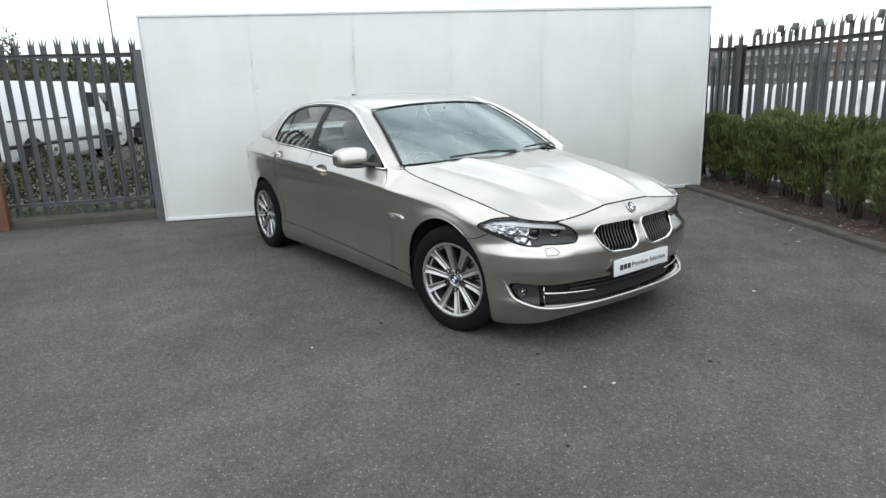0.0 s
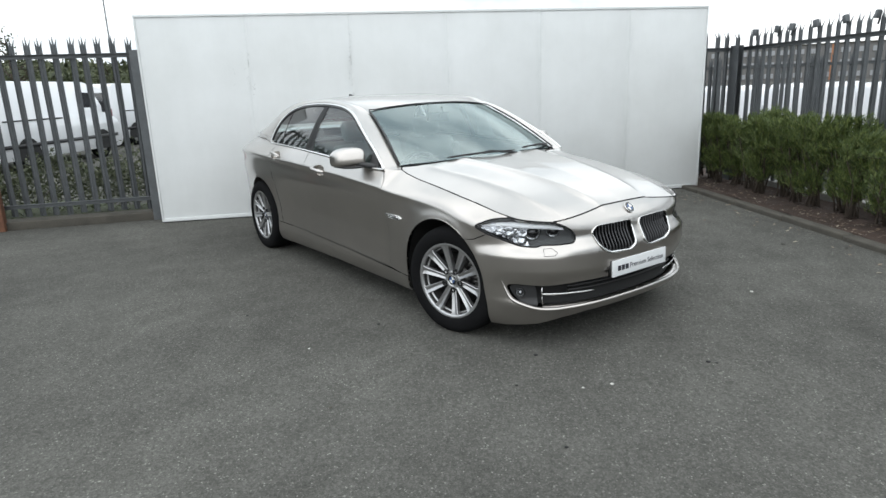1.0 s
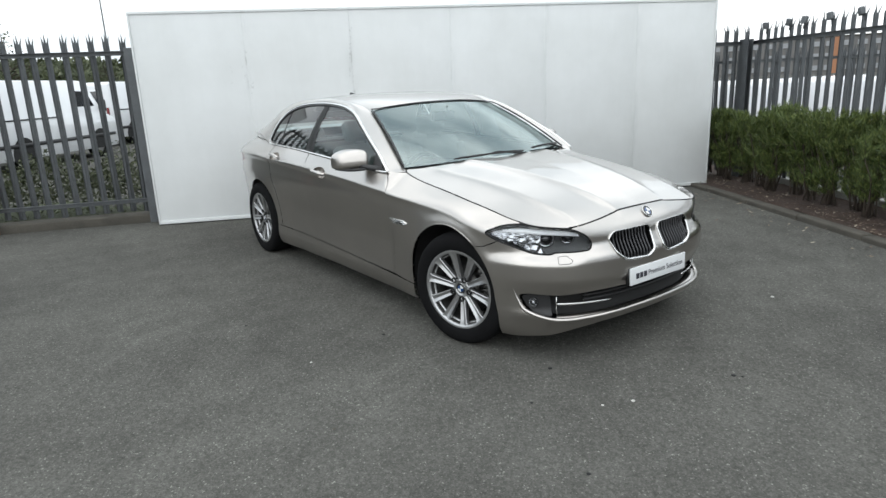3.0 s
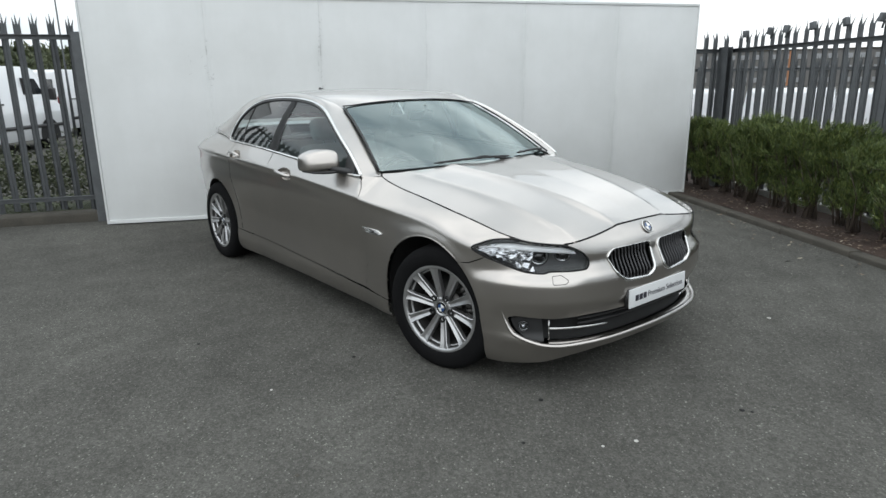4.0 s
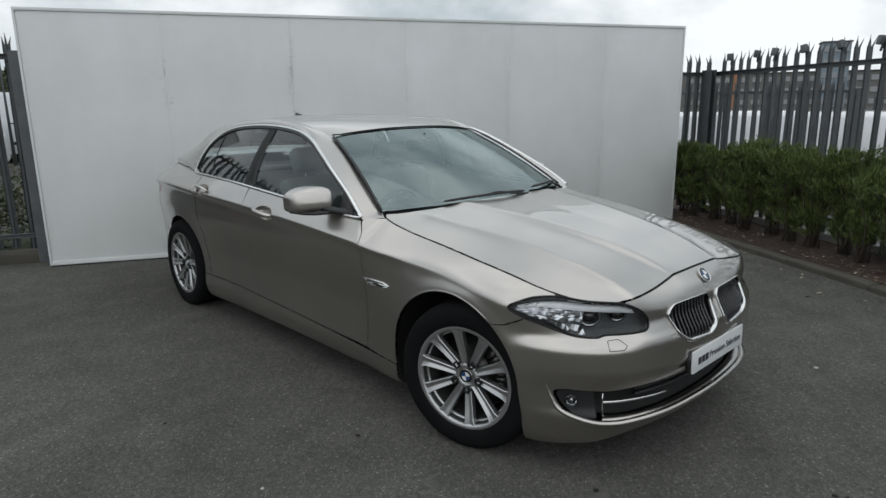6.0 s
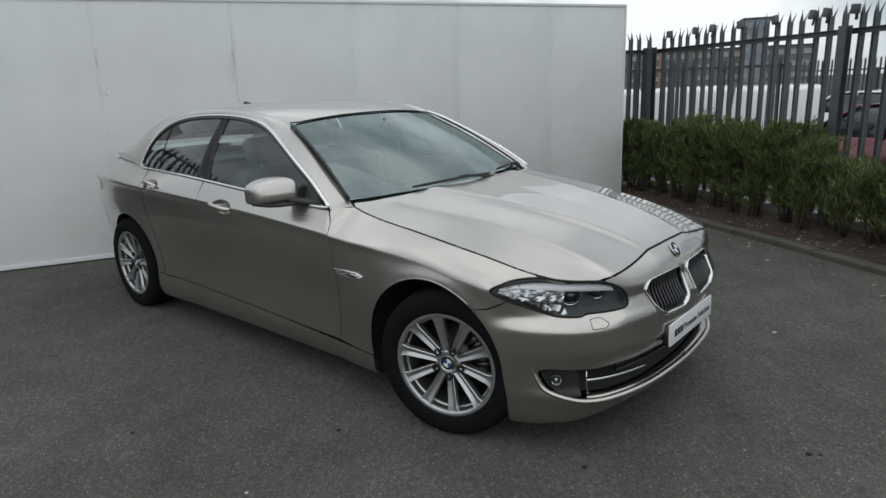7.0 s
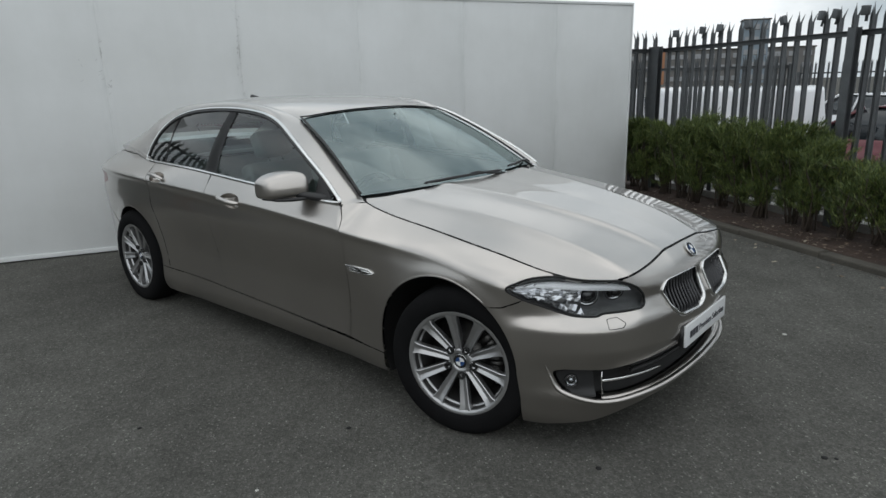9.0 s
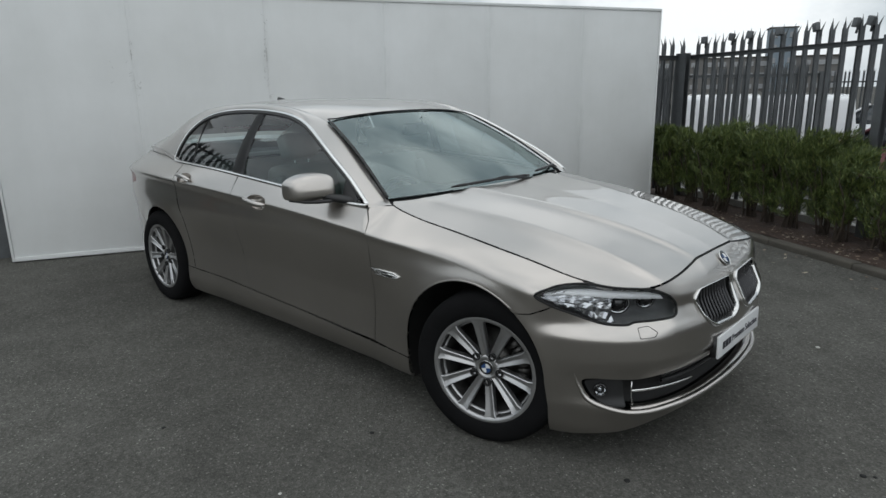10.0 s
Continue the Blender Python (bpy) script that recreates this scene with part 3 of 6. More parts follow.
def shrub(seed, height, spread, leaves):
    """A bushy shrub: stems from one foot, forking twigs, small leaves on the upper twigs. Returns the meshes of stems and leaves."""
    rnd = random.Random(seed)
    stems = []
    tips = []
    for k in range(11):
        a = rnd.uniform(0, 2 * math.pi)
        lean = rnd.uniform(0.1, 1.0) * spread
        top = Vector((math.cos(a) * lean, math.sin(a) * lean, height * rnd.uniform(0.72, 0.98)))
        foot = Vector((rnd.uniform(-0.06, 0.06), rnd.uniform(-0.06, 0.06), 0))
        mid = foot.lerp(top, 0.45) + Vector((rnd.uniform(-0.05, 0.05), rnd.uniform(-0.05, 0.05), 0.02))
        path = [foot, foot.lerp(mid, 0.5) + Vector((rnd.uniform(-0.02, 0.02), rnd.uniform(-0.02, 0.02), 0)), mid, mid.lerp(top, 0.6) + Vector((rnd.uniform(-0.03, 0.03),) * 3), top]
        stems.append(tube(path, [0.011, 0.009, 0.007, 0.005, 0.002], 5))
        for j in range(7):
            t = rnd.uniform(0.12, 0.98)
            i = min(int(t * 4), 3)
            base = path[i].lerp(path[i + 1], t * 4 - i)
            b = rnd.uniform(0, 2 * math.pi)
            ln = rnd.uniform(0.10, 0.24)
            end = base + Vector((math.cos(b) * ln * 0.75, math.sin(b) * ln * 0.75, ln * rnd.uniform(0.2, 1.0)))
            end.z = min(end.z, height * rnd.uniform(0.94, 1.05))
            stems.append(tube([base, base.lerp(end, 0.5) + Vector((0, 0, -0.01)), end], [0.004, 0.003, 0.0012], 4))
            tips.append((base, end))
        tips.append((path[3], top))
        tips.append((path[3], top))
    places = []
    for _ in range(leaves):
        a, b = tips[rnd.randrange(len(tips))]
        t = rnd.uniform(0.05, 1.08)
        p = a.lerp(b, t)
        if p.z < height * 0.30 and rnd.random() < 0.45:
            continue
        d = (b - a).normalized()
        places.append((p + Vector((rnd.gauss(0, 0.018), rnd.gauss(0, 0.018), rnd.gauss(0, 0.014))), (d.x * 0.8, d.y * 0.8, d.z * 0.8 + 0.75)))
    return mesh_from("trunk", merge(*stems), BARK), leaf_mesh("foliage", places, 0.046, 0.0068, rnd, LEAF, 0.02)


kinds = [shrub(11, 0.94, 0.27, 14000), shrub(12, 0.88, 0.29, 14000), shrub(13, 0.90, 0.26, 14000), shrub(14, 0.56, 0.27, 5500), shrub(15, 0.50, 0.25, 5500)]
spots = [(-0.10, 0, 0.92), (0.22, 2, 0.98), (0.56, 1, 1.02), (0.88, 0, 1.02), (1.22, 2, 1.05), (1.54, 1, 1.08), (1.86, 0, 1.03), (2.20, 2, 1.06), (2.52, 0, 1.04), (2.84, 1, 1.05), (3.14, 2, 0.98), (3.48, 3, 1.2), (3.82, 4, 1.2), (4.2, 3, 1.1), (4.65, 4, 1.3), (5.1, 3, 1.2)]
for k, (x, kind_, sc) in enumerate(spots):
    sh = thing("shrub", "dense green small-leaved shrub in the planting bed" if kind_ < 3 else "low green shrub at the end of the hedge row", "shrub",
               M_RIGHT @ pose(x, -0.42 + 0.06 * math.sin(k * 2.3), 0.06, 0, 0, k * 67) @ Matrix.Diagonal((sc, sc, sc * (1 + 0.03 * math.sin(k * 1.7)), 1)), group="shrubs along the fence")
    for nm, me in zip(("trunk", "foliage"), kinds[kind_]):
        ob = new(nm, me)
        ob.parent = sh

# dead leaves and chips on the bed and on the asphalt by the kerb
rnd = random.Random(5)
vs, fs = [], []
for k in range(900):
    x, y = rnd.uniform(-0.8, 6.0), -KERB_OFF + 0.06 + abs(rnd.gauss(0, 0.33))
    if rnd.random() < 0.2:
        y = -KERB_OFF - 0.08 - abs(rnd.gauss(0, 0.28))
    z = (0.054 if y > -KERB_OFF + 0.05 else 0.004) + rnd.uniform(0, 0.012)
    a, r = rnd.uniform(0, 6.28), rnd.uniform(0.008, 0.026)
    u, w = Vector((math.cos(a), math.sin(a), rnd.uniform(-0.3, 0.3))) * r, Vector((-math.sin(a), math.cos(a), rnd.uniform(-0.3, 0.5))) * r * 0.55
    c = Vector((x, y, z))
    b = len(vs)
    vs += [c - u, c - w, c + u, c + w]
    fs += [(b, b + 1, b + 2, b + 3)]
me = bpy.data.meshes.new("leaf_litter")
me.from_pydata([tuple(v) for v in vs], [], fs)
me.materials.append(leaf_material("dead_leaves", (0.07, 0.045, 0.03), (0.13, 0.09, 0.06), (0.30, 0.26, 0.20)))
litter = new("leaf_litter", me)
litter.matrix_basis = M_RIGHT
tagged(litter, "dry brown leaves scattered on the bed and kerb", "leaf litter", kind="stuff")

# a few loose things lying on the asphalt
for k, (x, y, r, mt) in enumerate(((2.608, -0.695, 0.010, CHIP), (2.775, -0.105, 0.013, CAVITY), (2.33, 1.165, 0.012, CHIP), (2.11, -0.735, 0.012, CAVITY), (0.35, -1.75, 0.010, CAVITY), (2.81, -0.085, 0.008, CAVITY), (3.5, -1.1, 0.010, CONCRETE), (1.2, -2.1, 0.008, CONCRETE),
                                   (1.9, -1.9, 0.010, CONCRETE), (2.7, 1.6, 0.010, CONCRETE), (2.31, -1.067, 0.008, CAVITY), (2.857, -1.292, 0.009, CAVITY), (2.543, -0.834, 0.007, CHIP), (1.10, -1.152, 0.011, CAVITY), (1.17, -1.67, 0.007, CHIP))):
    rnd = random.Random(k)
    bm = bmesh.new()
    bmesh.ops.create_icosphere(bm, subdivisions=2, radius=r)
    for v in bm.verts:
        v.co *= 1 + 0.35 * noise.noise(v.co * 40 + Vector((k, 0, 0)))
        v.co.z *= 0.35
    ob = part("pebble" if mt is not CAVITY else "dead_leaf", bm, mt)
    ob.matrix_basis = pose(x, y, r * 0.2, 0, 0, k * 50)
    tagged(ob, "small pale stone lying on the asphalt" if mt is not CAVITY else "dark dry leaf lying on the asphalt", "pebble" if mt is not CAVITY else "leaf", group="litter on the asphalt")

# ---- verge beyond the left-hand fence ----
rnd = random.Random(9)
places = []
for k in range(38000):
    x, y = rnd.uniform(6.0, 19.5), 0.35 + abs(rnd.gauss(0, 0.55))
    hmax = 1.0 * (0.7 + 0.45 * noise.noise((x * 1.3, y * 1.5, 2.0))) * (1.0 if y < 1.2 else 0.7)
    places.append(((x, y, abs(rnd.triangular(0.0, max(hmax, 0.08), max(hmax, 0.08) * 0.75))), (rnd.gauss(0, 0.4), rnd.gauss(0, 0.4), 0.6)))
verge = new("verge_plants", leaf_mesh("verge_plants", places, 0.065, 0.022, rnd, HEDGE_LEAF))
verge.matrix_basis = M_LEFT
tagged(verge, "low unkempt green ground cover beyond the fence", "ground cover", kind="stuff")
rows = [[(x, y, 0.015 + 0.03 * noise.noise((x, y, 0))) for y in (0.16, 0.5, 1.0, 1.5, 2.0)] for x in np.linspace(0, 21, 40)]
vg = grid_mesh(rows)
bmesh.ops.recalc_face_normals(vg, faces=vg.faces)
if sum(f_.normal.z for f_ in vg.faces) < 0:
    bmesh.ops.reverse_faces(vg, faces=vg.faces)
vgo = part("verge_ground", vg, GRASS_SOIL)
vgo.matrix_basis = M_LEFT
tagged(vgo, "earth strip under the ground cover", "ground", kind="structure")


# ---- vehicles beyond the fences ----
def wheel_simple(parent, x, y, r, side):
    w = new("wheel")
    w.parent = parent
    w.matrix_basis = pose(x, y, r)
    part("tyre", turned([(r * 0.62, -0.1), (r * 0.95, -0.1), (r, -0.07), (r, 0.07), (r * 0.95, 0.1), (r * 0.62, 0.1)], 28), RUBBER, w)
    part("rim", turned([(r * 0.63, side * 0.07), (r * 0.5, side * 0.085), (r * 0.2, side * 0.07), (0.0, side * 0.08)], 20), ALLOY, w)


def extruded(profile, half_w, tumble, z_tumble, bevel=0.04):
    """A closed side profile (x, z) drawn out to both sides, leaning in above z_tumble."""
    P = rounded(profile, 4, 0.12)
    rows = []
    zt = max(p[1] for p in P)
    for f in (-1, -0.97, -0.5, 0, 0.5, 0.97, 1):
        row = []
        for x, z in P:
            lean = tumble * max(0.0, (z - z_tumble) / (zt - z_tumble))
            y = f * (half_w - lean)
            sh = 0.985 if abs(f) == 1 else 1.0
            cx, cz = 0.0, 0.9
            row.append((cx + (x - cx) * sh, y, cz + (z - cz) * sh))
        rows.append(row)
    bm = grid_mesh(rows, close_v=True)
    bm.verts.ensure_lookup_table()
    n = len(P)
    ends = [[bm.verts[r * n + j] for j in range(n)] for r in (0, len(rows) - 1)]
    for e in ends:
        bm.faces.new(e)
    bmesh.ops.recalc_face_normals(bm, faces=bm.faces)
    return bm


def side_pane(pts, y):
    bm = bmesh.new()
    a = [bm.verts.new((x, y, z)) for x, z in pts]
    b = [bm.verts.new((x, y * 0.97, z)) for x, z in pts]
    bm.faces.new(a)
    for i in range(len(pts)):
        bm.faces.new((a[i], a[i - 1], b[i - 1], b[i]))
    bmesh.ops.recalc_face_normals(bm, faces=bm.faces)
    return bm


def panel_van(label, m, length=4.9, height=1.97, width=1.95, group="vans parked beyond the fence", lamp_z=0.82):
    """A panel van; x forward."""
    L, H, W = length / 2, height, width / 2
    v = thing("van", label, "van", m, group=group)
    prof = [(-L, 0.30), (-L, H * 0.6), (-L + 0.06, H - 0.06), (-L + 0.2, H), (L - 1.35, H), (L - 1.12, H - 0.04), (L - 0.62, H * 0.60), (L - 0.10, H * 0.49), (L - 0.02, H * 0.40), (L, 0.32), (L - 0.15, 0.24), (-L + 0.1, 0.26)]
    part("body", extruded(prof, W, 0.10, H * 0.5), VAN_WHITE, v)
    for sd in (-1, 1):
        part("door_window", side_pane([(L - 0.84, H * 0.60), (L - 1.22, H * 0.86), (L - 1.72, H * 0.87), (L - 1.72, H * 0.60)], sd * (W - 0.035)), DARK_GLASS, v, smooth=False)
        part("side_moulding", a_box((-L + 0.2, sd * (W + 0.008) - 0.01, 0.52), (L - 0.25, sd * (W + 0.008) + 0.01, 0.60)), BLACK_TRIM, v)
        part("door_mirror", cushion_box((L - 0.92, sd * (W + 0.02) - 0.02, H * 0.60), (L - 0.76, sd * (W + 0.18), H * 0.75)), BLACK_TRIM, v)
        part("tail_lamp", a_box((-L - 0.012, sd * (W - 0.16) - 0.05, lamp_z), (-L + 0.03, sd * (W - 0.16) + 0.05, lamp_z + 0.19 * H), bevel=0.01), TAIL_RED, v, "upright red tail lamp")
        part("head_lamp", a_box((L - 0.32, sd * (W - 0.26) - 0.15, H * 0.40), (L - 0.10, sd * (W - 0.26) + 0.15, H * 0.47), bevel=0.02), REFLECTOR, v)
        for wx in (L - 0.95, -L + 0.95):
            wheel_simple(v, wx, sd * (W - 0.12), 0.33, sd)
            part("wheel_arch", turned_arch(wx, sd * (W + 0.004), 0.40), CAVITY, v, smooth=False)
        if height > 1.9:
            part("rear_window", a_box((-L - 0.006, sd * 0.40 - 0.27, H * 0.60), (-L + 0.02, sd * 0.40 + 0.27, H * 0.86), bevel=0.008), DARK_GLASS, v)
        part("sliding_rail", a_box((-L + 0.3, sd * (W - 0.005) - 0.008, H * 0.56), (-0.1, sd * (W - 0.005) + 0.008, H * 0.575)), CAVITY, v)
    bm = grid_mesh([[(L - 1.12 + 0.02, y * (W - 0.12), H - 0.06), (L - 0.64 + 0.02, y * (W - 0.06), H * 0.61)] for y in np.linspace(-1, 1, 9)])
    bmesh.ops.recalc_face_normals(bm, faces=bm.faces)
    part("windscreen", bm, DARK_GLASS, v)
    part("front_bumper", a_box((L - 0.12, -W + 0.05, 0.26), (L + 0.05, W - 0.05, 0.50), bevel=0.05), BLACK_TRIM, v)
    part("rear_bumper", a_box((-L - 0.06, -W + 0.05, 0.30), (-L + 0.1, W - 0.05, 0.50), bevel=0.03), BLACK_TRIM, v)
    return v


def cushion_box(lo, hi):
    lo2, hi2 = [min(a, b) for a, b in zip(lo, hi)], [max(a, b) for a, b in zip(lo, hi)]
    return a_box(lo2, hi2, bevel=0.03)


def turned_arch(x, y, r):
    bm = bmesh.new()
    c = bm.verts.new((x, y, 0.33))
    ring_ = [bm.verts.new((x + r * math.cos(a), y, 0.33 + r * math.sin(a))) for a in np.linspace(0, math.pi, 18)]
    low = [bm.verts.new((x + r, y, 0.24)), bm.verts.new((x - r, y, 0.24))]
    for a, b in zip(ring_, ring_[1:]):
        bm.faces.new((c, a, b))
    bm.faces.new((c, low[0], ring_[0]))
    bm.faces.new((c, ring_[-1], low[1]))
    bm.faces.new((c, low[1], low[0]))
    return bm


def hatchback(label, m, paint, name="parked_car", L=2.0, H=1.44, W=0.86):
    v = thing(name, label, "car", m, group="cars parked beyond the fence")
    body = [(-L, 0.35), (-L, 0.80), (-L + 0.1, 0.92), (L - 1.25, 0.92), (L - 0.3, 0.78), (L - 0.02, 0.66), (L, 0.38), (L - 0.15, 0.22), (-L + 0.1, 0.24)]
    part("body", extruded(body, W, 0.05, 0.6), paint, v)
    cabin = [(-L + 0.06, 0.90), (-L + 0.35, H - 0.06), (-L + 0.6, H), (L - 2.05, H), (L - 1.8, H - 0.04), (L - 1.02, 0.90)]
    part("cabin", extruded(cabin, W - 0.06, 0.16, 0.92), DARK_GLASS, v)
    roofp = [(-L + 0.36, H - 0.05), (-L + 0.6, H + 0.008), (L - 2.05, H + 0.008), (L - 1.82, H - 0.03), (L - 2.1, H - 0.02), (-L + 0.6, H - 0.02)]
    part("roof", extruded(roofp, W - 0.19, 0.0, 0.5), paint, v)
    for sd in (-1, 1):
        for px in (-0.25, -1.25):
            part("pillar", tube([(px + 0.05, sd * (W - 0.05), 0.91), (px - 0.05, sd * (W - 0.20), H - 0.03)], 0.03, 6), paint, v)
        part("pillar", tube([(L - 1.0, sd * (W - 0.06), 0.91), (L - 1.80, sd * (W - 0.20), H - 0.02)], 0.032, 6), paint, v)
        part("head_lamp", a_box((L - 0.42, sd * (W - 0.2) - 0.14, 0.60), (L - 0.1, sd * (W - 0.2) + 0.14, 0.74), bevel=0.03), REFLECTOR, v)
        part("door_mirror", cushion_box((L - 1.28, sd * W, 0.92), (L - 1.12, sd * (W + 0.17), 1.04)), paint, v)
        part("tail_lamp", a_box((-L - 0.01, sd * (W - 0.17) - 0.09, 0.70), (-L + 0.08, sd * (W - 0.17) + 0.09, 0.90), bevel=0.02), TAIL_RED, v)
        for wx in (L - 0.75, -L + 0.75):
            wheel_simple(v, wx, sd * (W - 0.11), 0.31, sd)
            part("wheel_arch", turned_arch(wx, sd * (W + 0.004), 0.37), CAVITY, v, smooth=False)
    return v


# left-hand side, beyond the verge
panel_van("white panel van parked beyond the palisade fence", pose(-13.95, -1.91, 0, 0, 0, 141), 4.8, 1.93)
panel_van("white panel van with red tail lamps beyond the fence", pose(-20.2, 1.77, 0, 0, 0, 135), 5.0, 1.96)
# right-hand side, on the lower ground
LOW = -0.45
for k, (x, y, turn, h) in enumerate(((-6.2, 12.0, 118, 1.74), (-4.65, 12.9, 112, 1.70), (-2.75, 13.7, 108, 1.72), (-1.0, 14.2, 105, 1.70))):
    panel_van("white small van parked on the lower ground beyond the fence", pose(x, y, LOW, 0, 0, turn), 4.3, h, 1.8, group="small vans on the lower ground", lamp_z=0.58)
hatchback("dark red hatchback parked beyond the fence", pose(1.75, 10.0, LOW, 0, 0, 172), RED_PAINT)
hatchback("white hatchback parked beyond the fence", pose(0.3, 17.2, LOW, 0, 0, 160), VAN_WHITE)

# a fence along the lower ground, and another farther off
palisade("grey palisade fence on the lower ground before the vans", pose(-3.9, 6.75, LOW, 0, 0, math.degrees(math.atan2(1.05, 1.66))), 5.0, 2.3, (2.08, 0.4), 0.157, [(2.2, 0.1), (4.98, 0.1)], 0.05)
m_far = pose(-3.0, 25.5, LOW, 0, 0, -12)
palisade("grey palisade fence far beyond the parked cars", m_far, 20.0, 2.45, (2.0, 0.4), 0.16, [(2.7 * k, 0.1) for k in range(8)], 0.05)

# street lamp column
lamp_col = thing("street_lamp", "thin grey street lamp column beyond the fence", "street lamp", pose(-17.2, 0.75, 0))
part("column", tube([(0, 0, 0), (0, 0, 2.5), (0, 0, 8.0)], [0.045, 0.022, 0.018], 10), GALV, lamp_col)
part("lantern", a_box((-0.15, -0.1, 7.95), (0.55, 0.1, 8.08), bevel=0.03), GALV, lamp_col)


# ---- office buildings in the distance ----
def office(label, a, b, height, storeys, bays, mat, depth=18, strip=None):
    a, b = Vector((*a, 0)), Vector((*b, 0))
    d = b - a
    ln = d.length
    m = pose(a.x, a.y, LOW, 0, 0, math.degrees(math.atan2(d.y, d.x)))
    o = thing("office_building", label, "building", m, group="offices in the distance")
    part("wall", a_box((0, 0, 0), (ln, depth, height)), mat, o, smooth=False)
    part("roof", a_box((-0.3, -0.3, height), (ln + 0.3, depth + 0.3, height + 0.4)), CONCRETE, o, smooth=False)
    sh, bw = height / storeys, ln / bays
    frame_ = mesh_from("window", a_box((0, -0.05, 0), (bw * 0.62, 0.02, sh * 0.42)), surface("far_window_glass", (0.30, 0.31, 0.32), 0.2, 0.0, 0.2, 0.2, 2, 0), False)
    sill_ = mesh_from("sill", a_box((-0.1, -0.18, -0.14), (bw * 0.62 + 0.1, -0.02, 0.0)), CONCRETE, False)
    for i in range(storeys):
        for j in range(bays):
            w = new("window", frame_)
            w.parent = o
            w.matrix_basis = pose(bw * (j + 0.19), 0, sh * (i + 0.28))
            s_ = new("sill", sill_)
            s_.parent = w
    if strip:
        part("cladding_strip", a_box((strip * ln, -0.25, 0), (strip * ln + 1.7, 0.0, height + 0.2)), SIGN_ORANGE, o, "orange-brown cladding strip", smooth=False)
    return o


office("long grey three-storey office building far away", (-150, 176), (-42, 222), 10.2, 3, 30, BRICK_FAR, strip=0.62)
office("blue-grey five-storey office block far away", (-60, 212), (-53.5, 215), 18.5, 5, 3, BLUE_FAR, depth=7)

# green bank and trees far behind the vans
rnd = random.Random(21)
rows = []
for i in range(60):
    y = -70 + i * 2.2
    rows.append([(-44 - 0.2 * abs(y), y, -0.1), (-46 - 0.2 * abs(y), y, 3.0 + 0.3 * noise.noise((y * 0.1, 0, 0))), (-52 - 0.2 * abs(y), y, 4.1 + 0.5 * noise.noise((y * 0.13, 5, 0))), (-66, y, 3.9)])
bk = grid_mesh(rows)
bmesh.ops.recalc_face_normals(bk, faces=bk.faces)
if sum(f_.normal.z for f_ in bk.faces) < 0:
    bmesh.ops.reverse_faces(bk, faces=bk.faces)
bank = part("grass_bank", bk, GRASS_SOIL)
tagged(bank, "long green grassy bank in the distance", "bank", kind="structure")
places = []
for k in range(14000):
    y = rnd.uniform(-60, 45)
    t = rnd.uniform(0, 1)
    places.append(((-45.5 - 0.2 * abs(y) - 6 * t, y, 2.7 + 1.3 * t + rnd.uniform(-0.1, 0.35)), (rnd.gauss(0, 0.5), rnd.gauss(0, 0.5), 0.8)))
bushes = new("bank_bushes", leaf_mesh("bank_bushes", places, 0.55, 0.25, rnd, HEDGE_LEAF))
tagged(bushes, "scrubby green growth on the bank", "bushes", kind="stuff")


def tree(seed, m, height):
    rnd = random.Random(seed)
    tr = thing("tree", "thinly leaved tree in the distance", "tree", m, group="trees in the distance")
    limbs, places = [tube([(0, 0, 0), (0.05, 0, height * 0.4), (0, 0.1, height * 0.95)], [0.16, 0.11, 0.02], 7)], []
    for k in range(20):
        t = rnd.uniform(0.3, 0.95)
        a, ln = rnd.uniform(0, 6.28), height * rnd.uniform(0.14, 0.34) * (1.15 - t * 0.6)
        base = Vector((0.03, 0.05, height * t))
        end = base + Vector((math.cos(a) * ln, math.sin(a) * ln, ln * rnd.uniform(0.3, 0.9)))
        limbs.append(tube([base, base.lerp(end, 0.5) + Vector((0, 0, -0.05)), end], [0.05, 0.03, 0.01], 5))
        for _ in range(45):
            places.append((base.lerp(end, rnd.uniform(0.35, 1.1)) + Vector((rnd.gauss(0, 0.22), rnd.gauss(0, 0.22), rnd.gauss(0, 0.18))), (math.cos(a), math.sin(a), 0.4)))
    part("trunk", merge(*limbs), BARK, tr)
    lf = new("crown", leaf_mesh("crown", places, 0.16, 0.08, rnd, HEDGE_LEAF))
    lf.parent = tr


for k, (x, y, h) in enumerate(((-27.5, -1.3, 4.0), (-41, 4.5, 3.3), (-39, -9, 4.4), (-43, 9, 3.8))):
    tree(50 + k, pose(x, y, 0), h)

# ---- the car: x forward, y to its left, z up; the origin lies midway between the axles ----
AXLE, TRACK, AXLE_Z = 1.484, 0.79, 0.327
ARCH_X, ARCH_RX, ARCH_R = 1.43, -1.43, 0.360
plan_pts = spline_loop([(2.238, 0.0), (2.233, 0.15), (2.216, 0.32), (2.177, 0.48), (2.105, 0.63), (1.985, 0.755), (1.83, 0.84), (1.62, 0.887),
                        (1.35, 0.907), (0.9, 0.917), (0.3, 0.926), (-0.5, 0.93), (-1.2, 0.927), (-1.7, 0.905), (-2.06, 0.835), (-2.28, 0.71),
                        (-2.43, 0.52), (-2.49, 0.26), (-2.51, 0.0)], 14, closed=False)
plan_s = np.concatenate([[0], np.cumsum(np.hypot(*np.diff(plan_pts, axis=0).T))])
plan_t = np.gradient(plan_pts, plan_s, axis=0)
plan_t /= np.hypot(plan_t[:, 0], plan_t[:, 1])[:, None]
S_END = plan_s[-1]


def S(x):
    """Way along the plan, from the middle of the nose, to the place x on the side."""
    return float(np.interp(-x, -plan_pts[:, 0], plan_s))


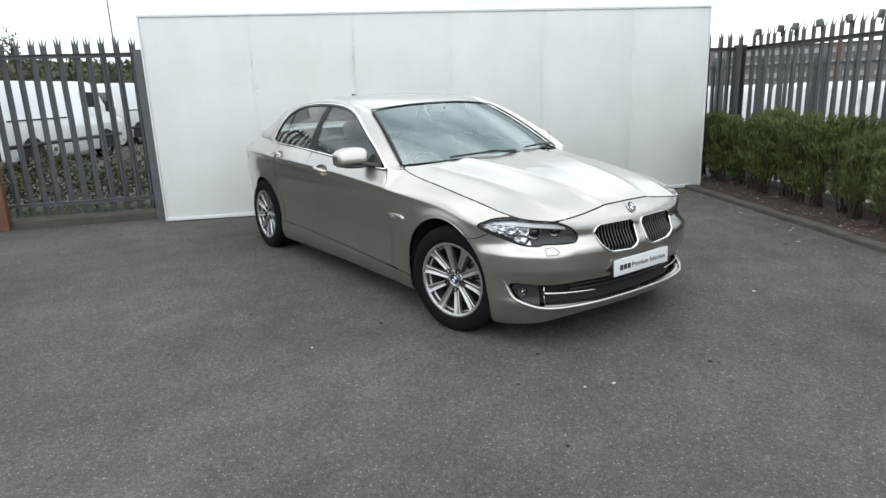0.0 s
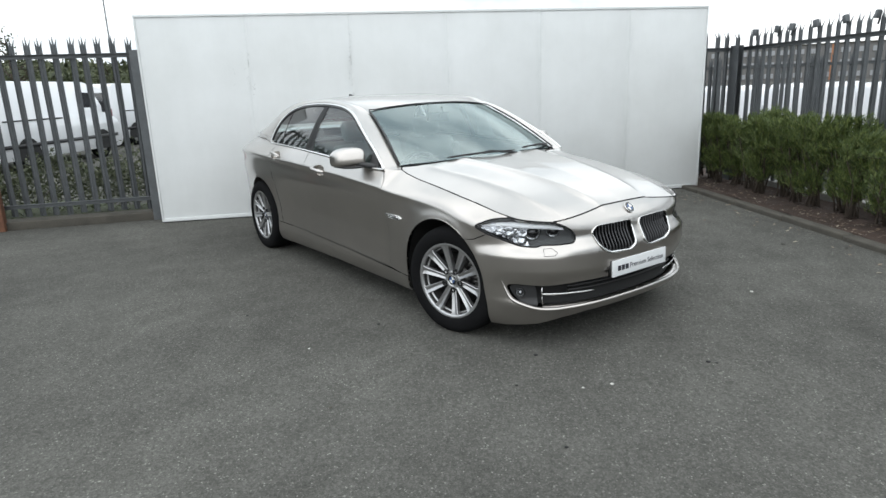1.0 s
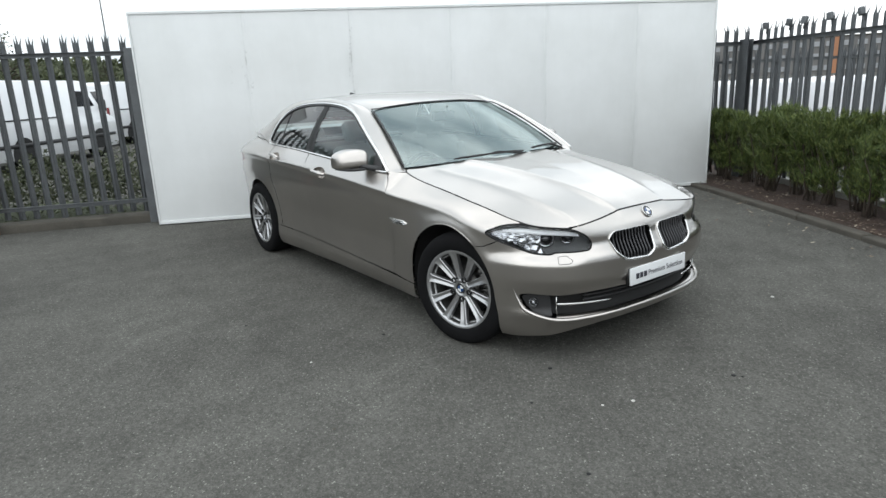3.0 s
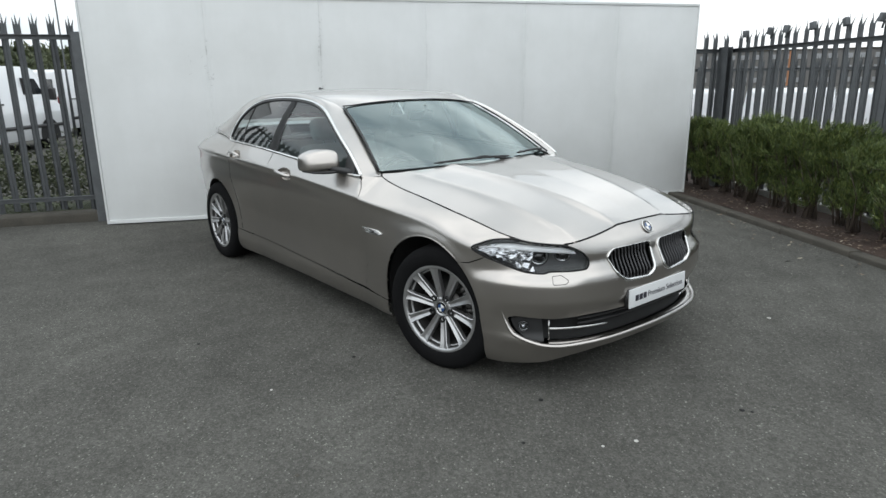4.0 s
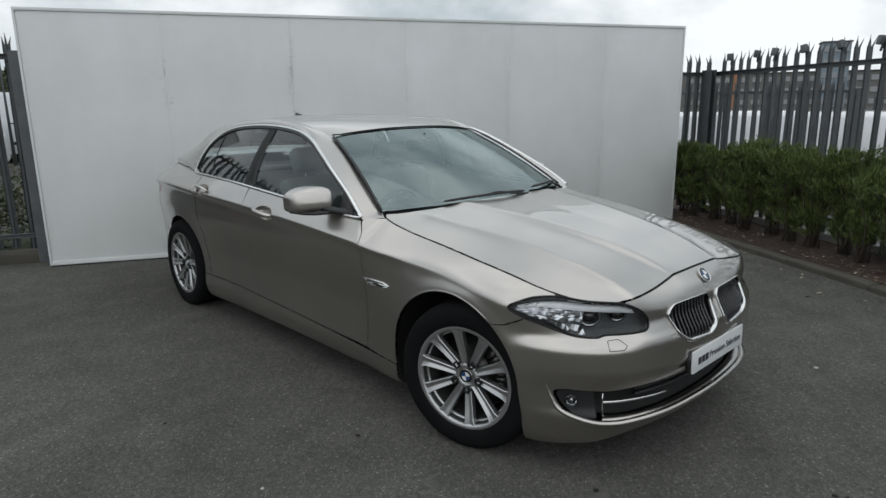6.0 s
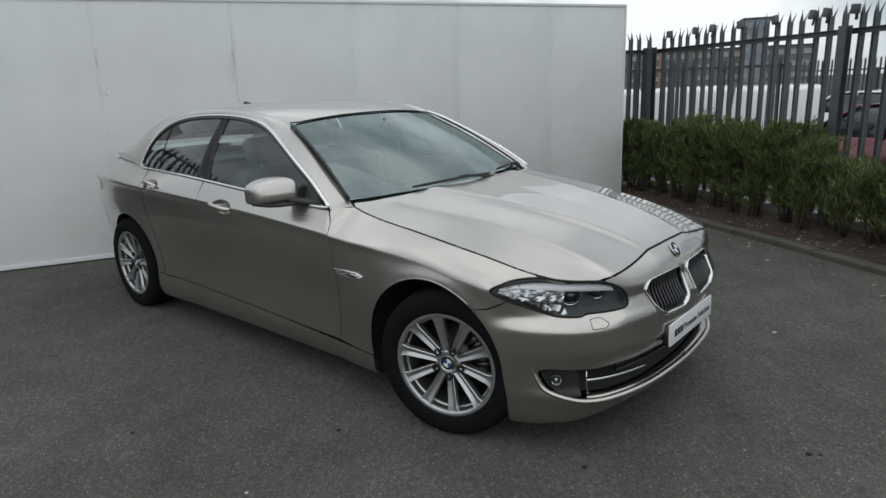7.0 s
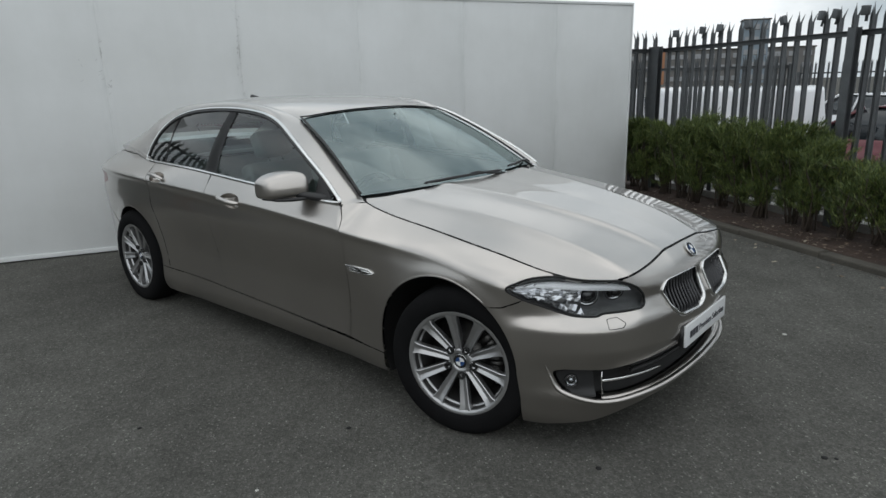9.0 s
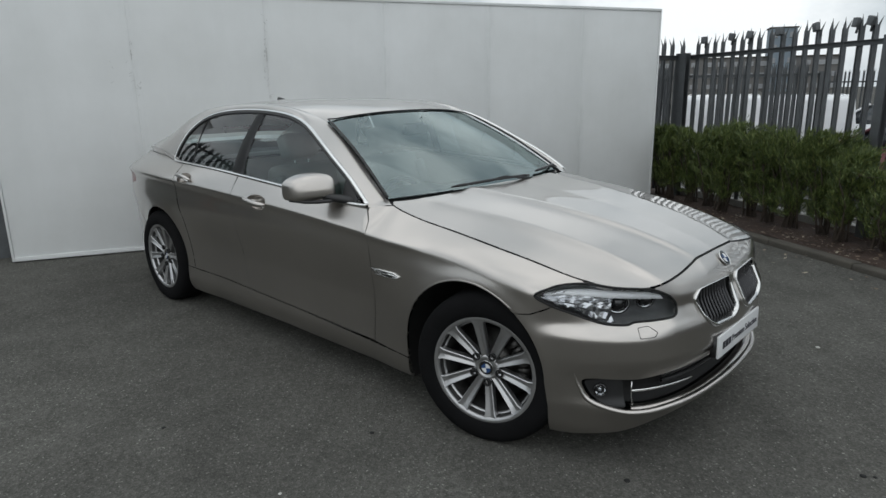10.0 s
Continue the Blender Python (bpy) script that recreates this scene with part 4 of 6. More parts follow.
def SY(y):
    """Way along the plan to the place y on the nose."""
    return float(np.interp(y, plan_pts[:150, 1], plan_s[:150]))


def plan_at(s):
    a = np.abs(s)
    x, y = np.interp(a, plan_s, plan_pts[:, 0]), np.interp(a, plan_s, plan_pts[:, 1])
    tx, ty = np.interp(a, plan_s, plan_t[:, 0]), np.interp(a, plan_s, plan_t[:, 1])
    return x, y, ty, -tx          # the place and the outward normal


# bonnet: height over the plan
bonnet_mid = Curve((0.75, 1.035), (1.03, 0.992), (1.4, 0.947), (1.8, 0.873), (2.0, 0.814), (2.1, 0.777), (2.2, 0.735), (2.3, 0.69))
bonnet_k = Curve((0.8, 0.115), (1.15, 0.15), (1.6, 0.155), (1.95, 0.172), (2.3, 0.172))


def bonnet_z(x, y):
    a = np.abs(y)
    z = bonnet_mid(x) - bonnet_k(x) * a ** 2.1
    fade = smooth(2.2, 1.95, x) * smooth(0.85, 1.05, x)
    for y0, y1, hgt, inner, outer in ((0.61, 0.50, 0.016, 0.22, 0.040), (0.36, 0.19, 0.0145, 0.17, 0.036)):
        t = (np.asarray(x) - 1.0) / 1.15
        d = a - (y0 + (y1 - y0) * t)                 # outwards from the crease
        z = z + fade * hgt * np.where(d < 0, np.exp(d / inner), np.exp(-d / (outer * (1.25 - 0.6 * t))))
    return z


# where the side meets bonnet, window sills and boot lid: way along the plan, inward offset and height
edge_in = Curve((SY(0.0), 0.138), (SY(0.2), 0.129), (SY(0.42), 0.088), (SY(0.57), 0.056), (SY(0.70), 0.054), (S(1.92), 0.078), (S(1.7), 0.112), (S(1.42), 0.128),
                (S(1.15), 0.140), (S(0.95), 0.142), (S(0.87), 0.152), (S(0.797), 0.062), (S(0.3), 0.062), (S(-0.7), 0.078), (S(-1.27), 0.115), (S(-1.6), 0.17), (S(-2.0), 0.19), (S(-2.4), 0.15), (S_END, 0.10))
belt_z = Curve((0.86, 0.945), (0.75, 0.942), (0.13, 0.975), (-0.66, 1.012), (-1.27, 1.026), (-1.6, 1.044), (-2.0, 1.046), (-2.3, 1.028), (-2.6, 0.995))


def edge_place(s):
    x, y, nx, ny = plan_at(s)
    t = edge_in(np.abs(s))
    return x - nx * t, y - ny * t


def edge_z(s):
    x, y = edge_place(s)
    return np.where(x > 0.87, bonnet_z(x, y), np.where(x > 0.795, bonnet_z(x, y) + (belt_z(x) - bonnet_z(x, y)) * smooth(0.87, 0.795, x), belt_z(x)))


crease_z = Curve((-2.4, 0.90), (-1.8, 0.925), (-0.94, 0.908), (0.15, 0.868), (0.84, 0.822), (1.21, 0.79), (1.5, 0.745), (1.75, 0.69), (2.0, 0.62), (2.3, 0.60))
side_low = Curve((0.08, 0.12), (0.12, 0.090), (0.16, 0.056), (0.20, 0.038), (0.25, 0.031), (0.30, 0.0335), (0.34, 0.0352), (0.40, 0.0362), (0.48, 0.0345), (0.55, 0.030), (0.66, 0.0185), (0.78, 0.004), (1.2, 0.004))
nose_low = Curve((0.08, 0.11), (0.13, 0.066), (0.18, 0.048), (0.24, 0.044), (0.30, 0.038), (0.36, 0.0315), (0.42, 0.0255), (0.48, 0.0205), (0.54, 0.018), (0.60, 0.0165), (0.66, 0.013), (0.78, 0.004), (1.2, 0.004))
wing_low = Curve((0.08, 0.115), (0.13, 0.085), (0.20, 0.036), (0.30, 0.030), (0.40, 0.021), (0.48, 0.0145), (0.55, 0.0125), (0.62, 0.0140), (0.70, 0.0195), (0.78, 0.0285), (1.2, 0.0285))
front_low = Curve((0.08, 0.10), (0.13, 0.062), (0.18, 0.045), (0.215, 0.028), (0.24, 0.014), (0.26, 0.010), (0.30, 0.030), (0.36, 0.035), (0.42, 0.012), (0.46, 0.0), (0.54, 0.001), (0.565, 0.006), (0.60, 0.026), (0.66, 0.050), (1.2, 0.050))


def inset(s, z):
    """How far the skin lies inside the plan at the height z."""
    a = np.abs(s)
    x, y, nx, ny = plan_at(a)
    zc, ze, te = crease_z(x), edge_z(a), edge_in(a)
    front = smooth(S(1.72), SY(0.50), a)
    lip = smooth(1.20, 0.98, x)
    # under the crease the doors are hollowed a little
    under = np.maximum(zc - z, 0.0) / 0.05
    hollow = 0.014 * lip * under * np.exp(1.0 - under)
    shelf = 0.017 * smooth(0.535, 0.605, z) * smooth(1.70, 1.86, x) * (1 - smooth(SY(0.60), SY(0.50), a))
    fore, over = smooth(1.45, 1.85, x), smooth(0.92, 1.22, x)
    flat_ = side_low(np.minimum(z, zc)) * (1 - over) + wing_low(np.minimum(z, zc)) * over
    low = shelf + (flat_ * (1 - fore) + nose_low(np.minimum(z, zc)) * fore) * (1 - front) + front_low(np.minimum(z, np.maximum(zc, 0.66))) * front + hollow
    low = low + 0.028 * smooth(0.80, 0.46, z) * smooth(1.02, 0.72, x) * smooth(-1.0, -0.72, x)      # the doors turn under
    for ax in (ARCH_X, ARCH_RX):
        r = np.hypot(x - ax, z - 0.342)
        low = low - 0.006 * np.exp(-((r - 0.362) / 0.045) ** 2) * smooth(0.1, 0.25, z)
    z0 = zc * (1 - front) + front * 0.64
    h = np.clip((z - z0) / np.maximum(ze - z0, 0.02), 0, 1.2)
    power = 1.08 + 0.17 * (1 - lip) + 0.5 * smooth(1.15, 1.5, x) * (1 - front) + 0.45 * front + 0.35 * smooth(-1.05, -1.6, x)
    base = low * (1 - h)
    return base + te * h ** power


def skin(s, v):
    """The body's skin; v = height + half the inset, so that it goes on growing where the skin turns over."""
    s, v = np.asarray(s, float), np.asarray(v, float)
    lo, hi = np.full(s.shape, 0.02), np.full(s.shape, 1.25)
    for _ in range(23):
        mid = (lo + hi) / 2
        up = mid + 0.5 * inset(s, mid) < v
        lo, hi = np.where(up, mid, lo), np.where(up, hi, mid)
    z = (lo + hi) / 2
    t = inset(s, z)
    x, y, nx, ny = plan_at(s)
    return np.stack([x - nx * t, -(y - ny * t), z], -1)      # the right-hand side, y < 0


def V(s, z):
    return float(z + 0.5 * inset(np.array(s), np.array(z)))


def sv(x, z):
    """A place on the side, by x and height."""
    return (S(x), V(S(x), z))


def ny_(y, z):
    """A place on the nose, by y and height."""
    return (SY(y), V(SY(y), z))


def top_edge(sa, sb, n=24, gap=0.0):
    """The upper edge of the skin between two places of the plan."""
    out = []
    for s in np.linspace(sa, sb, n):
        z = float(edge_z(np.array(s))) - gap
        out.append((s, V(s, z)))
    return out


def arc(ax, r, a0, a1, n=20, zc=0.335, squash=1.0):
    return [sv(ax + r * math.cos(radians(a)), max(0.13, zc + squash * r * math.sin(radians(a)))) for a in np.linspace(a0, a1, n)]


def flip(bm):
    """The other side of the car."""
    return moved(bm, Matrix.Diagonal((1, -1, 1, 1)))


car = thing("saloon_car", "champagne metallic four-door saloon car parked on the asphalt", "car", Matrix.Identity(4))
SIDES = (1, -1)                       # 1: the right-hand side as built


def both(name, make, mat, parent=None, label="", smooth_=True):
    """The part on both sides; returns the two objects."""
    made = []
    for side in SIDES:
        bm = make()
        if side < 0:
            flip(bm)
        made.append(part(name, bm, mat, parent if not isinstance(parent, (list, tuple)) else parent[len(made)], label, smooth_))
    return made


def sp(x, y, z):
    """A place on the skin by all three coordinates."""
    d = (plan_pts[:, 0] - x) * plan_t[:, 0] + (plan_pts[:, 1] - y) * plan_t[:, 1]
    k = np.argsort(np.abs(d) + 4 * (np.hypot(plan_pts[:, 0] - x, plan_pts[:, 1] - y) > 0.3))[:2]
    d0, d1 = d[k[0]], d[k[1]]
    s = plan_s[k[0]] if abs(d1 - d0) < 1e-9 else plan_s[k[0]] - d0 * (plan_s[k[1]] - plan_s[k[0]]) / (d1 - d0)
    return (float(s), V(float(s), z))


lamp_low = [ny_(0.470, 0.640), ny_(0.485, 0.614), ny_(0.53, 0.607), sp(2.07, 0.632, 0.605), sp(2.045, 0.668, 0.597), sp(1.99, 0.727, 0.602), sp(1.948, 0.763, 0.616), sp(1.876, 0.810, 0.642), sp(1.80, 0.846, 0.668), sp(1.745, 0.858, 0.700)]
lamp_top = [sp(1.776, 0.834, 0.724), sp(1.825, 0.790, 0.744), sp(1.897, 0.731, 0.752), sp(1.989, 0.672, 0.741), sp(2.079, 0.571, 0.727), ny_(0.525, 0.700), ny_(0.486, 0.668)]
lamp_out = spline_loop(lamp_low + lamp_top, 8)
lamp_hole = spline_loop(lamp_low + [sp(1.776, 0.834, 0.724), sp(1.825, 0.790, 0.746)] + [(p[0], p[1] + 0.002) for p in lamp_top[2:4]] + [(lamp_top[4][0], lamp_top[4][1] + 0.001)] + lamp_top[5:], 8)
kidney = rounded([ny_(0.034, 0.683), ny_(0.325, 0.684), ny_(0.362, 0.655), ny_(0.325, 0.565), ny_(0.265, 0.524), ny_(0.08, 0.520), ny_(0.036, 0.548)], 6, 0.035)
mouth_half = np.array([(-0.05, V(0, 0.256)), (-0.05, V(0, 0.378))] + [tuple(p) for p in rounded(
    [(0.0, V(0, 0.378)), ny_(0.43, 0.382), ny_(0.64, 0.372), sp(1.955, 0.755, 0.385), sp(1.915, 0.785, 0.375), sp(1.93, 0.765, 0.325), sp(1.96, 0.745, 0.283), ny_(0.70, 0.247), ny_(0.62, 0.240), ny_(0.44, 0.248), (0.0, V(0, 0.256))], 5, 0.03)])

# front bumper, up to the bonnet and round to the wheel arches
seam = [sv(ARCH_X + ARCH_R * math.cos(radians(49)), 0.342 + ARCH_R * math.sin(radians(49))), sv(1.73, 0.620), sv(1.795, 0.648)]
bumper_out = ([(0.0, V(0, 0.205))] + [ny_(0.2, 0.203), ny_(0.4, 0.195), ny_(0.55, 0.172)] + [ny_(0.68, 0.138), sv(1.90, 0.118), sv(1.806, 0.116), sv(1.804, 0.24)] + arc(ARCH_X, ARCH_R, 0, 48, 12, 0.342) + seam
              + [sp(1.85, 0.81, 0.69), ny_(0.70, 0.70), ny_(0.585, 0.72)] + list(reversed(top_edge(0.0, SY(0.572), 15, 0.004))))


def bumper_half():
    return panel(skin, bumper_out, [lamp_hole, kidney, mouth_half], 0.0115, 0.02, into=(1.2, 0, 0.4),
                 corners=[seam[0], (0.0, V(0, 0.205)), sv(1.806, 0.116), (0.0, float(edge_z(np.array(0.0))) - 0.004 + 0.5 * float(inset(np.array(0.0), edge_z(np.array(0.0)) - 0.004)))])


half = bumper_half()
other = flip(bumper_half())
bm = merge(half, other)
bmesh.ops.remove_doubles(bm, verts=[v for v in bm.verts if abs(v.co.y) < 0.004], dist=0.004)
bumper = part("front_bumper", bm, PAINT, car)

def along(s):
    """The crease's place on the skin."""
    a = np.abs(np.asarray(s, float))
    zc = crease_z(plan_at(a)[0])
    return zc + 0.5 * inset(a, zc)


def flank(outline, holes=(), step=0.0125, flange=0.012, into=None, corners=()):
    """A sheet of the flank whose rows run along the crease."""
    def off(pts):
        pts = np.array(pts, float)
        return np.stack([pts[:, 0], pts[:, 1] - along(pts[:, 0])], 1)
    return panel(lambda s, w: skin(s, w + along(s)), off(outline), [off(h) for h in holes], step, flange, into, off(corners) if len(corners) else ())


def foot(x, d=0.0):
    """A place on the line where the doors end above the sill; it rises towards the rear."""
    return sv(x, 0.276 + 0.030 * (0.81 - x) + d)


# wings
wing_out = (top_edge(0.885, S(0.805), 34, 0.003) + [sv(0.806, 0.925), sv(0.822, 0.88), sv(0.834, 0.80), sv(0.838, 0.70), sv(0.826, 0.45), foot(0.815), foot(1.07)]
            + list(reversed(arc(ARCH_X, ARCH_R, 49.5, 192, 26, 0.342))) + [sv(1.73, 0.626), sv(1.795, 0.654), sv(1.86, 0.69)])
wing = both("wing", lambda: flank(wing_out, [lamp_hole], 0.0125, 0.012, into=(1.2, 0, 0.4), corners=[foot(1.07), sv(0.806, 0.925), foot(0.815)]), PAINT, car)

# doors
def scoop_outline(x, z):
    """Outline of the hollow behind a door handle."""
    s0 = S(x)
    v0 = V(s0, z)
    return np.array([(s0 + 0.095 * math.cos(a), v0 + 0.004 + 0.044 * math.sin(a)) for a in np.linspace(0, 2 * math.pi, 40, endpoint=False)])


HANDLES = ((-0.095, 0.880), (-0.985, 0.937))
fd_out = [sv(0.80, 0.925)] + [(S(x), V(S(x), float(belt_z(x)) - 0.004)) for x in np.linspace(0.79, -0.36, 16)] + [sv(-0.366, 0.93), sv(-0.37, 0.6), sv(-0.36, 0.42), foot(-0.335), foot(0.2), foot(0.811), sv(0.823, 0.45), sv(0.835, 0.70), sv(0.831, 0.80), sv(0.819, 0.88)]
rd_out = ([(S(x), V(S(x), float(belt_z(x)) - 0.004)) for x in np.linspace(-0.371, -1.12, 12)] + [sv(-1.128, 0.94), sv(-1.108, 0.86), sv(-1.08, 0.74), sv(-1.045, 0.64), sv(-1.015, 0.53), sv(-0.99, 0.42), foot(-0.98)]
          + [foot(-0.6), foot(-0.338), sv(-0.363, 0.42), sv(-0.373, 0.6), sv(-0.369, 0.93)])
front_door = both("front_door", lambda: flank(fd_out, [scoop_outline(*HANDLES[0])], 0.0125, 0.014, into=(0, 0, 0.4), corners=[fd_out[0], foot(-0.335), foot(0.811), fd_out[16]]), PAINT, car)
rear_door = both("rear_door", lambda: flank(rd_out, [scoop_outline(*HANDLES[1])], 0.0125, 0.014, into=(0, 0, 0.4), corners=[rd_out[0], foot(-0.98), foot(-0.338)]), PAINT, car)

# sills, rear quarters and rear bumper
sill_out = [foot(1.075, -0.005), foot(0.2, -0.005), foot(-0.6, -0.005), foot(-0.96, -0.005), foot(-1.075, -0.005), sv(-1.07, 0.16), sv(0.0, 0.16), sv(1.07, 0.16)]
both("sill", lambda: panel(skin, sill_out, [], 0.0125, 0.012, into=(0, 0, 0.4), corners=[sill_out[0], sill_out[4], sill_out[5], sill_out[7]]), PAINT, car)
tail_out = rounded([sv(-1.86, 0.845), sv(-1.88, 0.905), sv(-2.38, 0.915), (S_END - 0.3, V(S_END - 0.3, 0.88)), (S_END - 0.3, V(S_END - 0.3, 0.72)), sv(-2.40, 0.72)], 5, 0.03)
q_out = (top_edge(S(-1.128), S_END - 0.02, 30, 0.002) + [(S_END - 0.02, V(S_END - 0.02, 0.64)), sv(-2.3, 0.64), sv(-1.95, 0.63), sv(-1.79, 0.55)]
         + [sv(ARCH_RX + ARCH_R * math.cos(radians(a)), 0.342 + ARCH_R * math.sin(radians(a))) for a in np.linspace(145, 2, 24)]
         + [sv(-1.072, 0.345), foot(-1.072), foot(-0.987), sv(-0.997, 0.42), sv(-1.022, 0.53), sv(-1.052, 0.64), sv(-1.087, 0.74), sv(-1.115, 0.86), sv(-1.135, 0.94)])
both("rear_quarter", lambda: flank(q_out, [tail_out], 0.0145, 0.012, into=(-1.2, 0, 0.4)), PAINT, car)
rb_out = ([(S_END - 0.005, V(S_END, 0.635)), sv(-2.3, 0.635), sv(-1.95, 0.625), sv(-1.80, 0.545)] + [sv(ARCH_RX + ARCH_R * math.cos(radians(a)), max(0.17, 0.342 + ARCH_R * math.sin(radians(a)))) for a in np.linspace(147, 205, 12)]
          + [sv(-2.1, 0.19), (S_END - 0.005, V(S_END, 0.2))])
both("rear_bumper", lambda: panel(skin, rb_out, [], 0.02, 0.012, into=(-1.2, 0, 0.4)), PAINT, car)
both("tail_lamp", lambda: panel(skin, tail_out, [], 0.014, 0.03, into=(-1.2, 0, 0.4), shift=-0.002), TAIL_RED, car, "red tail lamp")

# bonnet
front_edge = []
for s in np.linspace(0.0, S(0.875), 60):
    x, y = edge_place(np.array(s))
    front_edge.append((float(x) - (0.004 if s < SY(0.6) else 0.0), float(y) - 0.0035))
bonnet_half = [(p[0], -max(p[1], 0.0)) for p in front_edge]
cowl = Curve((0.0, 1.035), (0.25, 1.025), (0.5, 0.975), (0.65, 0.905), (0.75, 0.84))
back_edge = [(float(cowl(y)), -y) for y in np.linspace(0.742, 0.0, 16)]
mirror_back = [(x, -y) for x, y in reversed(back_edge)][1:]
mirror_front = [(x, -y) for x, y in reversed(bonnet_half)][:-1]
bonnet_out = bonnet_half + back_edge + mirror_back + mirror_front


def bonnet_skin(x, y):
    return np.stack([x, y, bonnet_z(x, y)], -1)


bonnet = part("bonnet", panel(bonnet_skin, bonnet_out, [], 0.0145, 0.02, into=(1.4, 0, 0.2)), PAINT, car)

# greenhouse
sill_y = Curve((0.9, 0.857), (0.3, 0.862), (-0.4, 0.852), (-0.8, 0.838), (-1.27, 0.812), (-1.6, 0.76))


def house_y(x, z):
    d = np.asarray(z) - belt_z(x)
    return sill_y(x) - 0.50 * d - 0.10 * d * d + 0.02 * np.sin(np.clip(d / 0.38, 0, 1) * math.pi)


def house(x, z):
    return np.stack([x, -house_y(x, z), z], -1)


# outline of the side windows (x, z)
dlo_top = [(0.79, 0.955), (0.64, 1.052), (0.45, 1.150), (0.30, 1.225), (0.14, 1.296), (-0.02, 1.338), (-0.20, 1.360), (-0.42, 1.370), (-0.66, 1.366), (-0.88, 1.346), (-1.05, 1.300), (-1.17, 1.222), (-1.245, 1.12), (-1.275, 1.055)]
dlo_top = spline_loop(dlo_top, 5, closed=False)
frame_out = [(0.812, -0.748, 0.953), (0.66, -0.708, 1.045), (0.46, -0.655, 1.160), (0.30, -0.617, 1.243), (0.155, -0.585, 1.306), (-0.02, -0.590, 1.362), (-0.2, -0.598, 1.392), (-0.42, -0.602, 1.406), (-0.66, -0.600, 1.404), (-0.9, -0.594, 1.390),
             (-1.12, -0.586, 1.360), (-1.38, -0.580, 1.300), (-1.72, -0.602, 1.182), (-2.0, -0.665, 1.086)]
frame_out = [(x, y, z + 0.003 * float(smooth(-0.1, 0.2, x))) for x, y, z in frame_out]     # the screen's edge stands a little proud
frame_out = spline_loop(frame_out, 5, closed=False)


def side_frame():
    rows = []
    n = len(dlo_top)
    for i in range(n):
        x, z = dlo_top[i]
        a = np.array([x, -float(house_y(x, z)), z])
        b = frame_out[min(i, len(frame_out) - 1)]
        row = []
        for j in range(7):
            t = j / 6
            p = a * (1 - t) + b * t
            rise = float(smooth(16, 26, i))            # flat beside the windscreen, rounded along the roof
            out = np.array([0.0, -1.0, 0.1 + 0.75 * rise])
            tail = float(smooth(n - 26, n - 8, i))      # the rear pillar is full and round
            row.append(p + out * (0.0012 + 0.0158 * rise + 0.020 * tail) * math.sin(math.pi * t))
        rows.append(row)
    root = []
    for s_ in np.linspace(S(0.799), S(0.868), 7):
        ex, ey = edge_place(np.array(s_))
        root.append(np.array([float(ex), -float(ey), float(edge_z(np.array(s_))) - 0.003]))
    rows.insert(0, [r_ * 0.5 + p_ * 0.5 + np.array([0, -0.002, 0.001]) for r_, p_ in zip(root, rows[0])])
    rows.insert(0, root)
    bm = grid_mesh(rows)
    bmesh.ops.recalc_face_normals(bm, faces=bm.faces)
    if sum((f_.normal.y * f_.calc_area()) for f_ in bm.faces) > 0:
        bmesh.ops.reverse_faces(bm, faces=bm.faces)
    return bm


def rear_pillar():
    """Between the rear roof pillar and the flank."""
    rows = []
    x0, z0 = dlo_top[-1]
    a0, a1 = np.array([x0, -float(house_y(x0, z0)), z0]), np.array(frame_out[-1])
    for t in np.linspace(0, 1, 14):
        p = a0 * (1 - t) + a1 * t + np.array([0.0, -1.0, 0.85]) * 0.037 * math.sin(math.pi * t)
        ex, ey = edge_place(np.array(S(-1.15 - 0.87 * t)))
        q = np.array([float(ex), -float(ey), float(edge_z(np.array(S(-1.15 - 0.87 * t)))) - 0.001])
        rows.append([q + (p - q) * u + np.array([0, -0.004, 0.006]) * math.sin(math.pi * u) for u in np.linspace(0, 1, 5)])
    bm = grid_mesh(rows)
    bmesh.ops.recalc_face_normals(bm, faces=bm.faces)
    if sum((f_.normal.y * f_.calc_area()) for f_ in bm.faces) > 0:
        bmesh.ops.reverse_faces(bm, faces=bm.faces)
    return bm


both("roof_pillar_frame", side_frame, PAINT, car)
both("rear_pillar", rear_pillar, PAINT, car)

# roof
roof_mid = Curve((0.24, 1.352), (0.15, 1.374), (0.0, 1.398), (-0.2, 1.420), (-0.45, 1.432), (-0.75, 1.430), (-1.05, 1.412), (-1.25, 1.388), (-1.42, 1.355))
cant = np.array([p for p in frame_out if -1.26 < p[0] < 0.16])
cant_y = Curve(*[(float(p[0]), float(-p[1])) for p in cant[::3]])
cant_z = Curve(*[(float(p[0]), float(p[2])) for p in cant[::3]])


def roof_rows():
    rows = []
    for i in range(40):
        t = i / 39
        row = []
        for j in range(33):
            b = j / 16 - 1
            xf, xr = 0.155 + 0.075 * (1 - b * b), -1.26 - 0.10 * (1 - b * b)
            x = xf + (xr - xf) * t
            xe = 0.155 + (-1.26 - 0.155) * t
            ye, ze = float(cant_y(xe)), float(cant_z(xe))
            z = ze + (float(roof_mid(x)) - ze) * (1 - abs(b) ** 2.3)
            row.append((x, b * ye, z))
        rows.append(row)
    bm = grid_mesh(rows)
    bmesh.ops.recalc_face_normals(bm, faces=bm.faces)
    if sum(f_.normal.z for f_ in bm.faces) < 0:
        bmesh.ops.reverse_faces(bm, faces=bm.faces)
    return bm


roof = part("roof", roof_rows(), PAINT, car)


